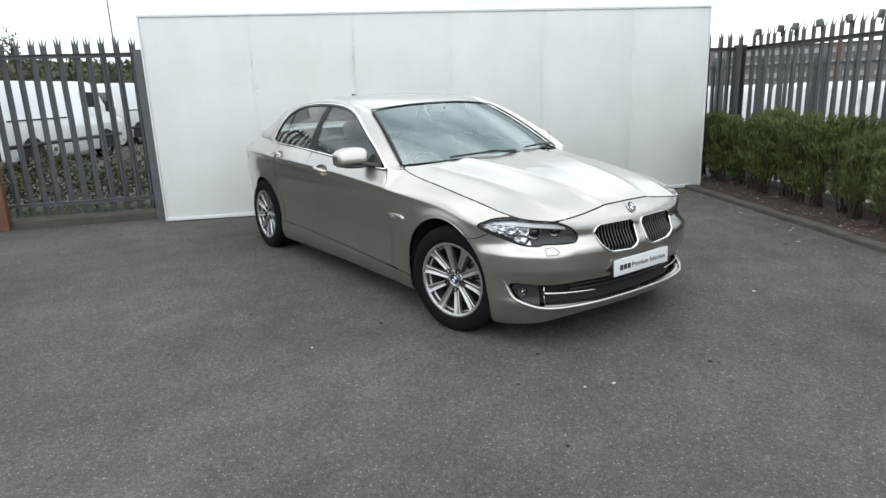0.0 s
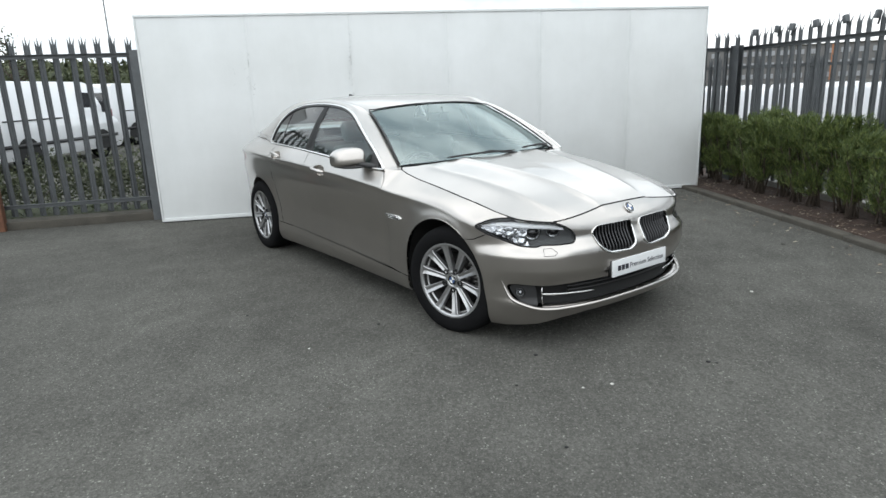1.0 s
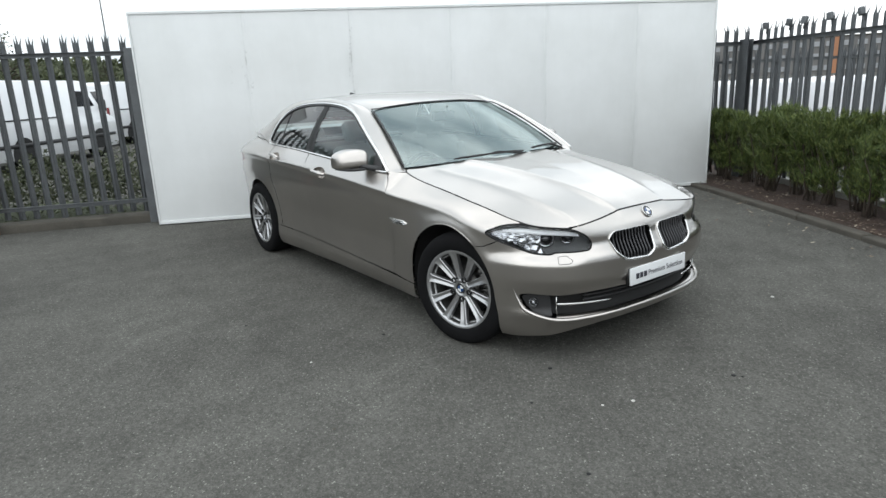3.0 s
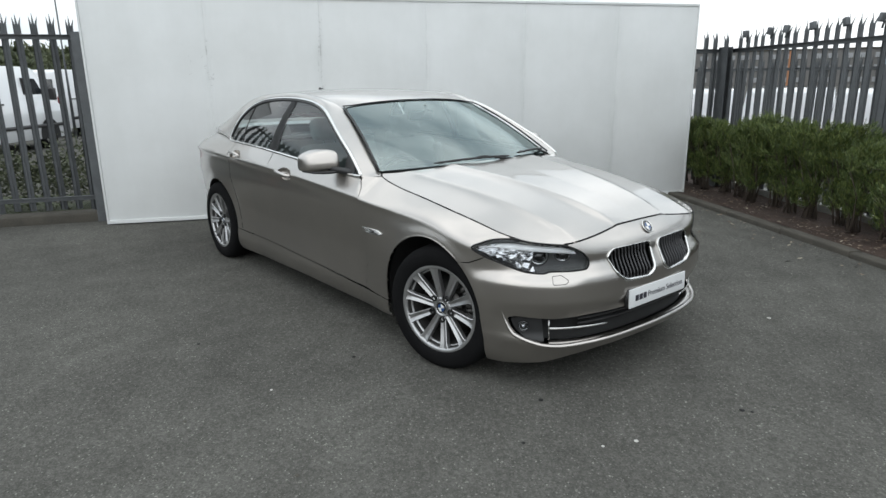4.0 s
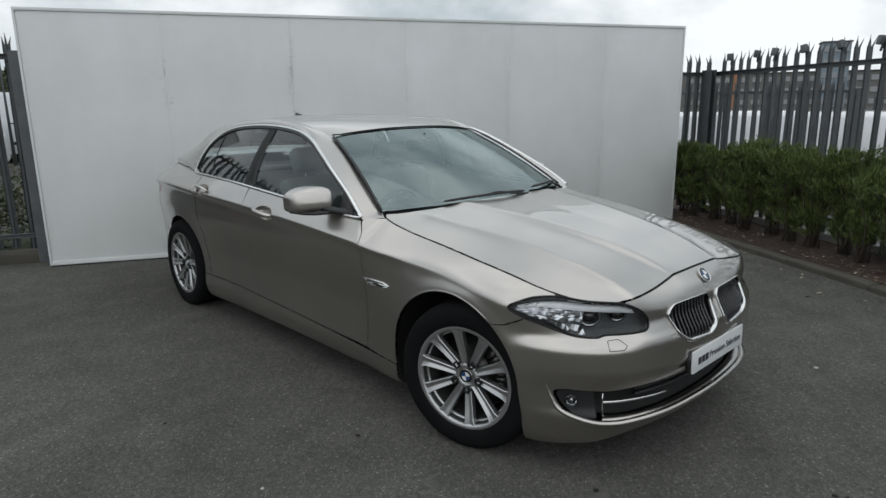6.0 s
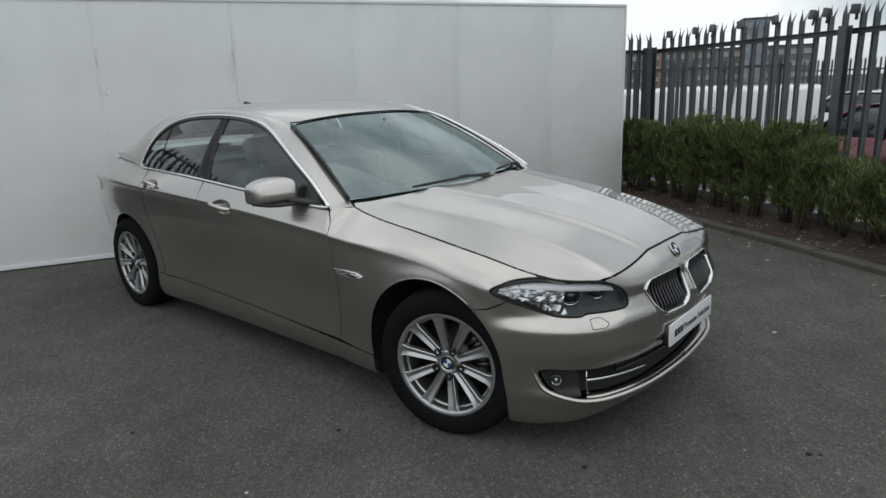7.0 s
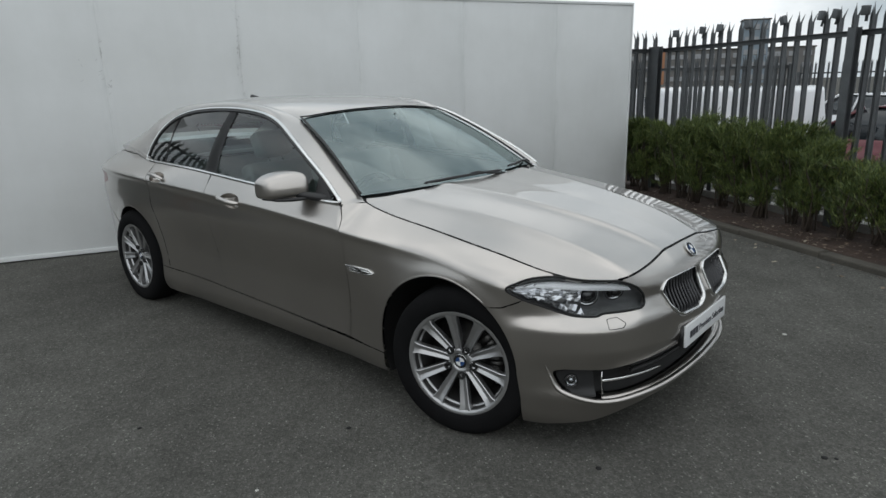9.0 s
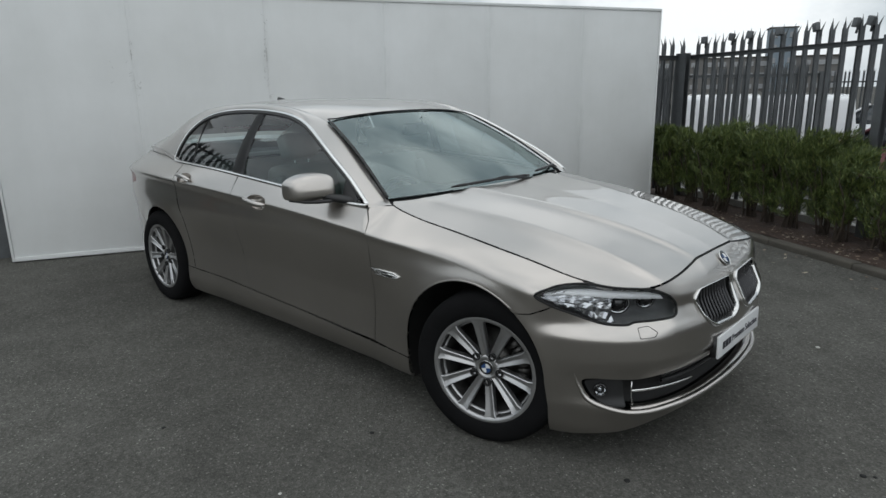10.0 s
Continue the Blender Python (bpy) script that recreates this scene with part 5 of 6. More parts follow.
def screen(base_edge, base_mid, top_edge_, top_mid, bulge, n=18, m_=32, out_y=0.0):
    """A curved pane between a lower and an upper arc."""
    rows = []
    for i in range(n + 1):
        t = i / n
        row = []
        for j in range(m_ + 1):
            b = 2 * j / m_ - 1
            lo_ = Vector((base_edge[0] + (base_mid[0] - base_edge[0]) * (1 - abs(b) ** 2.2), base_edge[1] * b, base_edge[2] + (base_mid[2] - base_edge[2]) * (1 - b * b)))
            hi_ = Vector((top_edge_[0] + (top_mid[0] - top_edge_[0]) * (1 - b * b), top_edge_[1] * b, top_edge_[2] + (top_mid[2] - top_edge_[2]) * (1 - abs(b) ** 2.3)))
            p = lo_.lerp(hi_, t)
            p.z += bulge * math.sin(math.pi * t)
            p.x += bulge * 0.6 * math.sin(math.pi * t) * (1 if base_edge[0] > 0 else -1)
            row.append(p)
        rows.append(row)
    bm = grid_mesh(rows)
    bmesh.ops.recalc_face_normals(bm, faces=bm.faces)
    if sum(f_.normal.z for f_ in bm.faces) < 0:
        bmesh.ops.reverse_faces(bm, faces=bm.faces)
    return bm


windscreen = part("windscreen", screen((0.80, 0.742, 0.964), (1.03, 0, 0.994), (0.158, 0.582, 1.314), (0.232, 0, 1.352), 0.018), WINDSCREEN, car, "clear windscreen mirroring a cloudy sky")


def rear_rows(b0, b1, n):
    """The tail end of the cabin between the two rear roof pillars, or a strip of it."""
    edge = [p for p in frame_out if p[0] < -1.25]
    rows = []
    for i, p in enumerate(edge):
        t = i / (len(edge) - 1)
        row = []
        for b in np.linspace(b0, b1, n):
            k = 1 - abs(b) ** 3.6
            row.append((p[0] - 0.10 * (1 - b * b), -p[1] * b, p[2] + k * (0.062 * (1 - t) + 0.022 * t)))
        rows.append(row)
    bm = grid_mesh(rows)
    bmesh.ops.recalc_face_normals(bm, faces=bm.faces)
    if sum(f_.normal.z for f_ in bm.faces) < 0:
        bmesh.ops.reverse_faces(bm, faces=bm.faces)
    return bm


rear_screen = part("rear_screen", rear_rows(-0.80, 0.80, 21), REAR_GLASS, car, "tinted rear window")
both("rear_screen_frame", lambda: rear_rows(-1.0, -0.80, 9), PAINT, car)

# boot lid
def boot_rows():
    rows = []
    for i in range(16):
        t = i / 15
        row = []
        for j in range(25):
            b = j / 12 - 1
            xf = -1.98 - 0.11 * (1 - b * b)
            xr = -2.36 - 0.08 * (1 - b * b)
            x = xf + (xr - xf) * t
            ye = float(edge_place(np.array(S(x)))[1])
            z = float(belt_z(x)) + 0.035 * (1 - b ** 4) * (1 - 0.5 * t)
            row.append((x, b * ye, z))
        rows.append(row)
    for d, dz in ((0.015, -0.03), (0.03, -0.12), (0.06, -0.3)):
        rows.append([(rows[15][j][0] - d, rows[15][j][1], rows[15][j][2] + dz) for j in range(25)])
    bm = grid_mesh(rows)
    bmesh.ops.recalc_face_normals(bm, faces=bm.faces)
    if sum(f_.normal.z for f_ in bm.faces) < 0:
        bmesh.ops.reverse_faces(bm, faces=bm.faces)
    return bm


part("boot_lid", boot_rows(), PAINT, car)

# side windows
def dlo_part(xa, xb, inset_=0.005):
    """The outline of one side window between two places of x."""
    lo_ = [(x, float(belt_z(x)) + inset_) for x in np.linspace(xb, xa, 14)]
    hi_ = [(x, float(np.interp(-x, -dlo_top[:, 0], dlo_top[:, 1])) - inset_) for x in np.linspace(xa, xb, 26)]
    hi_ = [(x, max(z, float(belt_z(x)) + inset_ + 0.004)) for x, z in hi_]
    return lo_ + hi_


both("front_side_window", lambda: panel(house, dlo_part(0.735, -0.315), [], 0.02, 0, into=(0, 0, 0.6)), SIDE_GLASS, front_door, "tinted side window")
both("rear_side_window", lambda: panel(house, dlo_part(-0.385, -0.985), [], 0.02, 0, into=(0, 0, 0.6)), SIDE_GLASS, rear_door, "tinted side window")
both("quarter_window", lambda: panel(house, dlo_part(-1.005, -1.265), [], 0.0125, 0, into=(0, 0, 0.6)), SIDE_GLASS, rear_door, "tinted quarter window")


def strip_on_house(x0, x1, z0=0.0, z1=None, out=0.004):
    rows = []
    for t in np.linspace(0, 1, 12):
        row = []
        for x in np.linspace(x0[0] * (1 - t) + x0[1] * t, x1[0] * (1 - t) + x1[1] * t, 4):
            zb, zt = float(belt_z(x)) + 0.002, float(np.interp(-x, -dlo_top[:, 0], dlo_top[:, 1])) - 0.004
            z = zb + (zt - zb) * t
            row.append((x, -float(house_y(x, z)) - out, z))
        rows.append(row)
    bm = grid_mesh(rows)
    got = bmesh.ops.solidify(bm, geom=bm.faces[:], thickness=0.012)
    bmesh.ops.recalc_face_normals(bm, faces=bm.faces)
    return bm


both("centre_pillar_trim", lambda: strip_on_house((-0.455, -0.395), (-0.318, -0.312)), BLACK_TRIM, front_door, "black centre pillar")
both("window_divider", lambda: strip_on_house((-1.005, -0.985), (-0.985, -0.967), out=0.002), BLACK_TRIM, rear_door)
both("mirror_triangle", lambda: merge(panel(house, [(0.735, float(belt_z(0.735)) + 0.012), (0.60, float(belt_z(0.6)) + 0.012), (0.60, 1.05), (0.64, 1.035)], [], 0.012, 0.01, into=(0, 0, 0.6), shift=0.003)), BLACK_TRIM, front_door)
loop = [(x, z) for x, z in dlo_top] + [(x, float(belt_z(x)) + 0.002) for x in np.linspace(-1.272, 0.78, 40)]
both("window_chrome_strip", lambda: tube([(x, -float(house_y(x, z)) - 0.004, z) for x, z in loop], 0.0105, 8, closed=True), CHROME, car, "bright chrome strip round the side windows")
black_ring = [(x * 0.995 - 0.002, z - 0.014) for x, z in dlo_top[2:]] 
both("window_rubber", lambda: tube([(x, -float(house_y(x, z)) - 0.001, z) for x, z in black_ring], 0.009, 6), BLACK_TRIM, car)

# wheel housings, floor pan and inner shell that close the body
def housing(ax):
    prof = [(0.40, -0.86), (0.405, -0.60), (0.40, -0.50), (0.02, -0.50)]
    bm = bmesh.new()
    rows = []
    for a in np.linspace(-25, 205, 36):
        nose = float(smooth(75, 20, a)) if ax > 0 else float(smooth(105, 160, a))
        rows.append([(ax + r * math.cos(radians(a)), max(y, -0.86 + 0.16 * nose), 0.335 + r * math.sin(radians(a))) for r, y in prof])
    return grid_mesh(rows)


for ax in (ARCH_X + 0.02, ARCH_RX - 0.02):
    both("wheel_housing", lambda: housing(ax), CAVITY, car)
bm = a_box((-1.95, -0.70, 0.17), (1.02, 0.70, 0.24), bevel=0.03)
part("floor_pan", bm, CAVITY, car)

# ---- wheels ----
def tyre():
    """Flattened where it carries the car."""
    w = 0.1125
    prof = [(0.222, -w + 0.02), (0.236, -w + 0.004), (0.262, -w - 0.002), (0.290, -w - 0.001), (0.312, -w + 0.006), (0.326, -w + 0.020), (0.333, -w + 0.036), (0.336, -0.05), (0.3365, 0.0)]
    prof = prof + [(r, -y) for r, y in reversed(prof[:-1])]
    bm = turned(prof, 96)
    for v in bm.verts:
        low = -AXLE_Z - v.co.z
        if low > 0:
            v.co.z = -AXLE_Z + 0.0005
        v.co.y *= 1 + 0.05 * float(smooth(-0.22, -0.31, v.co.z))
    return bm


def rim():
    """The outer lip; the wheel's outer face looks to -y."""
    return turned([(0.2425, -0.098), (0.241, -0.105), (0.236, -0.1075), (0.220, -0.1045), (0.2155, -0.100), (0.214, -0.092)], 72)


def barrel():
    return turned([(0.214, -0.093), (0.209, -0.070), (0.199, -0.05), (0.192, 0.06), (0.205, 0.09), (0.225, 0.10)], 72)


def spoke(k):
    """One broad spoke with a hollowed face, flush with the lip."""
    rows = []
    for t in np.linspace(0, 1, 10):
        r = 0.040 + t * 0.178
        wide = 0.0150 + 0.0085 * t + 0.007 * max(0.0, (t - 0.86) / 0.14) ** 2
        y = -0.074 - 0.012 * math.sin(t * math.pi * 0.5) - 0.018 * t * t
        depth = 0.034 - 0.008 * t
        dip = 0.0085 * math.sin(math.pi * min(1.0, 0.15 + 0.62 * t))
        rows.append([(-wide, y + depth, r), (-wide, y + 0.003, r), (-wide + 0.003, y, r), (-0.002, y + dip, r), (0.002, y + dip, r), (wide - 0.003, y, r), (wide, y + 0.003, r), (wide, y + depth, r)])
    bm = grid_mesh(rows)
    bmesh.ops.recalc_face_normals(bm, faces=bm.faces)
    if sum(f_.normal.y * f_.calc_area() for f_ in bm.faces) > 0:
        bmesh.ops.reverse_faces(bm, faces=bm.faces)
    for e in bm.edges:
        if len(e.link_faces) == 2 and e.calc_face_angle(0) > 0.3:
            e.smooth = False
    return moved(bm, Matrix.Rotation(2 * math.pi * k / 10, 4, "Y"))


def roundel(r, parent, m, depth=0.004):
    """A plain round badge: dark ring, blue and white quarters."""
    ring = part("badge_ring", turned([(0, depth * 0.2), (r, depth * 0.2), (r, depth), (r * 0.96, depth * 1.35), (r * 0.92, depth), (r * 0.9, depth * 0.9)], 40, "Z"), CHROME, parent, "round enamel badge")
    ring.matrix_basis = m
    bm = turned([(0.0, depth * 0.95), (r * 0.93, depth * 0.95)], 40, "Z")
    black = part("badge_disc", bm, GLOSS_BLACK, parent)
    black.matrix_basis = m
    for q in range(4):
        bm = bmesh.new()
        c = bm.verts.new((0, 0, depth * 1.2))
        arc_ = [bm.verts.new((r * 0.6 * math.cos(a), r * 0.6 * math.sin(a), depth * 1.2)) for a in np.linspace(q * math.pi / 2, (q + 1) * math.pi / 2, 8)]
        for a, b in zip(arc_, arc_[1:]):
            bm.faces.new((c, a, b))
        seg = part("badge_quarter", bm, BADGE_BLUE if q % 2 else BADGE_WHITE, parent, smooth=False)
        seg.matrix_basis = m


def wheel(parent_m, spin):
    w = new("wheel")
    w.parent = car
    w.matrix_basis = parent_m @ Matrix.Rotation(spin, 4, "Y")
    part("tyre", tyre(), RUBBER, w, "black rubber tyre").matrix_basis = Matrix.Rotation(-spin, 4, "Y")
    part("rim", rim(), ALLOY, w, "silver ten-spoke alloy rim")
    part("barrel", barrel(), BARREL, w, "dark wheel barrel, dust and the spokes' shade in its colour")
    part("inner_ring", turned([(0.2095, -0.072), (0.2035, -0.070), (0.2025, -0.062)], 60), ALLOY, w)
    for k in range(10):
        part("spoke", spoke(k), ALLOY, w)
    part("hub", turned([(0.058, -0.02), (0.060, -0.066), (0.054, -0.074), (0.040, -0.076), (0.036, -0.070), (0.0, -0.070)], 40), ALLOY, w)
    for k in range(5):
        a = 2 * math.pi * (k + 0.5) / 5
        b = turned([(0.0165, -0.060), (0.0165, -0.0845), (0.012, -0.0845), (0.011, -0.070), (0, -0.070)], 16)
        ob = part("wheel_bolt", b, CAVITY, w)
        ob.matrix_basis = Matrix.Translation((0.063 * math.sin(a), -0.003, 0.063 * math.cos(a)))
    roundel(0.034, w, pose(0, -0.0745, 0, 90, 0, 0))
    part("brake_disc", turned([(0.02, 0.005), (0.165, 0.005), (0.165, -0.015), (0.09, -0.015), (0.088, -0.03), (0.02, -0.03)], 48), STEEL_DISC, w)
    cal = bmesh.new()
    for a in np.linspace(-28, 28, 6):
        box(cal, (-0.02, -0.045, 0.115), (0.02, 0.03, 0.18), Matrix.Rotation(radians(a + 80), 4, "Y"))
    part("brake_caliper", cal, STEEL_DISC, w)
    # near-black disc added at the barrel's inner end; its colour stands for shade
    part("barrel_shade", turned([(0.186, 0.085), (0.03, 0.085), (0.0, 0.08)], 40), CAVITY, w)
    return w


STEER = 14.0
wheel(pose(AXLE, -TRACK + 0.02, AXLE_Z, 0, 0, STEER), radians(-8))
wheel(pose(-AXLE, -TRACK, AXLE_Z, 0, 0, 0), radians(10))
wheel(pose(AXLE, TRACK - 0.02, AXLE_Z, 0, 0, 180 + STEER), radians(5))
wheel(pose(-AXLE, TRACK, AXLE_Z, 0, 0, 180), radians(0))

# ---- details of the car ----
def skin_pt(s, z, out=0.0):
    """A place on the right-hand skin, moved outwards, and the outward direction there."""
    def at(s_, z_):
        t = float(inset(np.array(s_), np.array(z_)))
        x, y, nx, ny = (float(c) for c in plan_at(np.array(s_)))
        return Vector((x - nx * t, -(y - ny * t), z_))
    p = at(s, z)
    n = (at(s + 0.004, z) - at(s - 0.004, z)).cross(at(s, z + 0.004) - at(s, z - 0.004)).normalized()
    if n.dot(Vector((p.x, p.y, 0))) < 0:
        n = -n
    return p + n * out, n


def signed_pt(s, z, out=0.0):
    """The same across the nose: s below nought lies on the left-hand side."""
    p, n = skin_pt(abs(s), z, out)
    if s < 0:
        p.y, n.y = -p.y, -n.y
    return p, n


def on_skin(s, z, out=0.0):
    """A frame on the skin: x forwards along the skin, y upwards, z outwards."""
    p, n = skin_pt(s, z, out)
    up = (Vector((0, 0, 1)) - n * n.z).normalized()
    side = up.cross(n)
    return Matrix(((side.x, up.x, n.x, p.x), (side.y, up.y, n.y, p.y), (side.z, up.z, n.z, p.z), (0, 0, 0, 1)))


def outline_3d(poly, out=0.0):
    """An outline of the skin as places in space, with the outward directions."""
    poly = np.array(poly)
    P = skin(poly[:, 0], poly[:, 1])
    e = 0.003
    A = skin(poly[:, 0] + e, poly[:, 1]) - P
    B = skin(poly[:, 0], poly[:, 1] + e) - P
    N = np.cross(A, B)
    N /= np.linalg.norm(N, axis=1)[:, None]
    if (N * (P - np.array([1.0, 0, 0.3]))).sum() < 0:
        N = -N
    return P + N * out, N


def pocket(poly, depth, shrink=0.9, out=-0.004):
    """A hollow behind an opening of the skin."""
    P, N = outline_3d(poly, out)
    c, n = P.mean(0), N.mean(0)
    n = n / np.linalg.norm(n)
    rows = [P, P - N * depth * 0.35, c + (P - n * depth - c) * shrink, c - n * depth + (P - c) * shrink * 0.5]
    bm = grid_mesh([[Vector(q) for q in r] for r in rows], close_v=True)
    bm.verts.ensure_lookup_table()
    k = len(P)
    inner = [bm.verts[3 * k + j] for j in range(k)]
    mid = bm.verts.new(Vector(c - n * depth))
    for j in range(k):
        bm.faces.new((inner[j], inner[(j + 1) % k], mid))
    bmesh.ops.recalc_face_normals(bm, faces=bm.faces)
    return bm


def spread(bm, m):
    return moved(bm, m)


# headlamps
def ring(r, tube_r, n=28, m_=8):
    return grid_mesh([[((r + tube_r * math.cos(b)) * math.cos(a), (r + tube_r * math.cos(b)) * math.sin(a), tube_r * math.sin(b)) for b in np.linspace(0, 2 * math.pi, m_, endpoint=False)]
                      for a in np.linspace(0, 2 * math.pi, n, endpoint=False)], True, True)


lamps = []
for side in SIDES:
    lamp = new("headlamp")
    lamp.parent = car
    lamp["label"] = "clear headlamp with two round projectors"
    lamps.append(lamp)


def lamp_part(name, make, mat, label="", smooth_=True):
    return both(name, make, mat, lamps, label, smooth_)


lamp_part("lamp_housing", lambda: pocket(lamp_out, 0.075, 0.94), surface("lamp_bezel_grey", (0.19, 0.195, 0.20), 0.4, 0.0, 0.15, 14, bump=0))
lamp_part("lamp_cover", lambda: panel(skin, lamp_out, [], 0.0115, 0, into=(1.2, 0, 0.4), shift=-0.001), LAMP_GLASS, "clear lamp cover")
lamp_part("lamp_seal", lambda: tube([Vector(p) for p in outline_3d(lamp_out, -0.0015)[0]], 0.0050, 6, closed=True), CAVITY)
PROJ = [(sp(2.035, 0.685, 0.668)[0], 0.662, 0.041), (ny_(0.588, 0.668)[0], 0.662, 0.035)]
for s_, z_, r_ in PROJ:
    m_ = on_skin(s_, z_, -0.045) @ Matrix.Rotation(radians(-12), 4, "Y")
    lamp_part("light_ring", lambda: spread(ring(r_, 0.0065), m_), REFLECTOR, "bright ring round the projector")
    lamp_part("projector_lens", lambda: spread(turned([(r_ * 0.8, -0.03), (r_ * 0.8, 0.0), (r_ * 0.66, 0.010), (r_ * 0.4, 0.02), (r_ * 0.15, 0.0235), (0, 0.024)], 28, "Z"), m_), GLOSS_BLACK, "dark glass projector lens")
    lamp_part("projector_shroud", lambda: spread(turned([(r_ * 0.85, 0.0), (r_ * 1.08, 0.008), (r_ * 1.16, 0.002), (r_ * 1.17, -0.03)], 28, "Z"), m_), surface("lamp_shroud", (0.15, 0.155, 0.16), 0.25, 0.6, 0.1, bump=0))


def brow():
    """Bright light guide along the lamp's upper edge."""
    top = spline_loop([sp(1.775, 0.838, 0.716), sp(1.825, 0.795, 0.734), sp(1.897, 0.737, 0.741), sp(1.989, 0.678, 0.731), sp(2.079, 0.577, 0.716), ny_(0.535, 0.698)], 6, closed=False)
    low = spline_loop([sp(1.775, 0.842, 0.706), sp(1.825, 0.803, 0.713), sp(1.897, 0.752, 0.711), sp(1.989, 0.692, 0.703), sp(2.079, 0.585, 0.691), ny_(0.537, 0.683)], 6, closed=False)
    a, na = outline_3d(top, -0.028)
    b, nb = outline_3d(low, -0.007)
    c = b - nb * 0.03
    bm = grid_mesh([[Vector(p) for p in r] for r in (a - na * 0.01, a, b, c)])
    bmesh.ops.recalc_face_normals(bm, faces=bm.faces)
    return bm


lamp_part("light_guide", brow, surface("frosted_light_guide", (0.88, 0.89, 0.90), 0.35, 0.0, 0.05, 20, bump=0), "white light guide along the lamp's top")


def span_at(poly, s_):
    """The lower and upper end of an outline at one place of the plan."""
    hit = []
    for a, b in zip(poly, np.roll(poly, -1, axis=0)):
        if (a[0] - s_) * (b[0] - s_) < 0:
            hit.append(a[1] + (b[1] - a[1]) * (s_ - a[0]) / (b[0] - a[0]))
    return min(hit), max(hit)


def facets(k):
    """Silvery reflector facets in the lamp's outer corner, with a curved inner edge round the projector."""
    rnd = random.Random(40 + k)
    lamp_poly = np.array(lamp_out)
    s_a, s_b = lamp_poly[:, 0].max() - 0.022, sp(2.035, 0.685, 0.668)[0] + 0.035
    rows = []
    for i in range(19):
        t = i / 18
        row = []
        for j in range(10):
            u = j / 9
            s_ = s_a + (s_b - s_a) * t - 0.02 * t * (2 * u - 1) ** 2
            lo_, hi_ = span_at(lamp_poly, s_)
            v = lo_ + 0.008 + (hi_ - lo_ - 0.03) * u
            P, N = outline_3d([(s_, v)], 0.0)
            n_ = N[0] if N[0][1] < 0 else -N[0]
            row.append(Vector(P[0] - n_ * (0.012 + 0.026 * t + rnd.uniform(-0.006, 0.006))))
        rows.append(row)
    bm = grid_mesh(rows)
    bmesh.ops.recalc_face_normals(bm, faces=bm.faces)
    return bm


lamp_part("lamp_reflector", lambda: facets(0), surface("lamp_silver", (0.66, 0.67, 0.69), 0.18, 0.9, 0.05, bump=0), "faceted silver reflector", smooth_=False)

# seam of the washer cover
wash = rounded([sp(2.076, 0.640, 0.586), sp(2.098, 0.598, 0.589), sp(2.118, 0.574, 0.566), sp(2.114, 0.590, 0.552), sp(2.083, 0.642, 0.550)], 4, 0.008)
both("washer_cover", lambda: tube([Vector(p) for p in outline_3d(wash, 0.0)[0]], 0.0016, 5, closed=True), CAVITY, [bumper, bumper], "seam of the lamp washer cover")

# twin grilles
CH_SOFT = surface("satin_chrome", (0.70, 0.70, 0.69), 0.16, 1.0, 0.05, bump=0)
grilles = []
for side in SIDES:
    g_ = new("grille")
    g_.parent = car
    g_["label"] = "upright oval grille with chrome surround and dark slats"
    grilles.append(g_)
both("grille_backing", lambda: pocket(kidney, 0.06, 0.95), CAVITY, grilles)


def chrome_frame():
    P, N = outline_3d(kidney, 0.0)
    c = P.mean(0)
    k = len(P)
    rows = []
    wide = [0.0035 + 0.006 * max(0.0, min(1.0, (0.60 - p[2]) / 0.06)) for p in P]
    for off, out in ((0.0, -0.006), (0.0, 0.004), (0.35, 0.009), (0.8, 0.008), (1.0, 0.0), (1.0, -0.02)):
        row = []
        for i in range(k):
            inn = c - P[i]
            inn = inn - N[i] * inn.dot(N[i])
            inn = inn / np.linalg.norm(inn)
            row.append(Vector(P[i] + inn * (wide[i] * 2.0 * off - 0.004) + N[i] * out))
        rows.append(row)
    bm = grid_mesh(rows, close_v=True)
    bmesh.ops.recalc_face_normals(bm, faces=bm.faces)
    return bm


both("grille_surround", chrome_frame, CH_SOFT, grilles, "chrome surround")
kid_y0, kid_y1 = 0.045, 0.345
SLATS = 11
for k in range(SLATS):
    y_ = kid_y0 + 0.012 + (kid_y1 - kid_y0 - 0.024) * (k + 0.5) / SLATS
    s_ = SY(y_)
    vs_ = []
    for a_, b_ in zip(kidney, np.roll(kidney, -1, axis=0)):
        if (a_[0] - s_) * (b_[0] - s_) < 0:
            vs_.append(a_[1] + (b_[1] - a_[1]) * (s_ - a_[0]) / (b_[0] - a_[0]))
    lo_v, hi_v = min(vs_) + 0.004, max(vs_) - 0.003

    def slat():
        vv = np.linspace(lo_v, hi_v, 10)
        rows = []
        for ds, out in ((-0.003, -0.045), (-0.003, -0.012), (-0.0012, -0.004), (0.0012, -0.004), (0.003, -0.012), (0.003, -0.045)):
            P, N = outline_3d(np.stack([np.full(10, s_ + ds), vv], 1), out)
            rows.append([Vector(p) for p in P])
        bm = grid_mesh(rows)
        bmesh.ops.recalc_face_normals(bm, faces=bm.faces)
        return bm
    both("slat", slat, surface("dark_slat_chrome", (0.065, 0.065, 0.068), 0.28, 0.9, 0.1, bump=0) if k == 0 else bpy.data.materials["dark_slat_chrome"], grilles)

# lower intake
intake = new("lower_intake")
intake.parent = car
intake["label"] = "dark lower air intake with chrome strips and fog lamps"


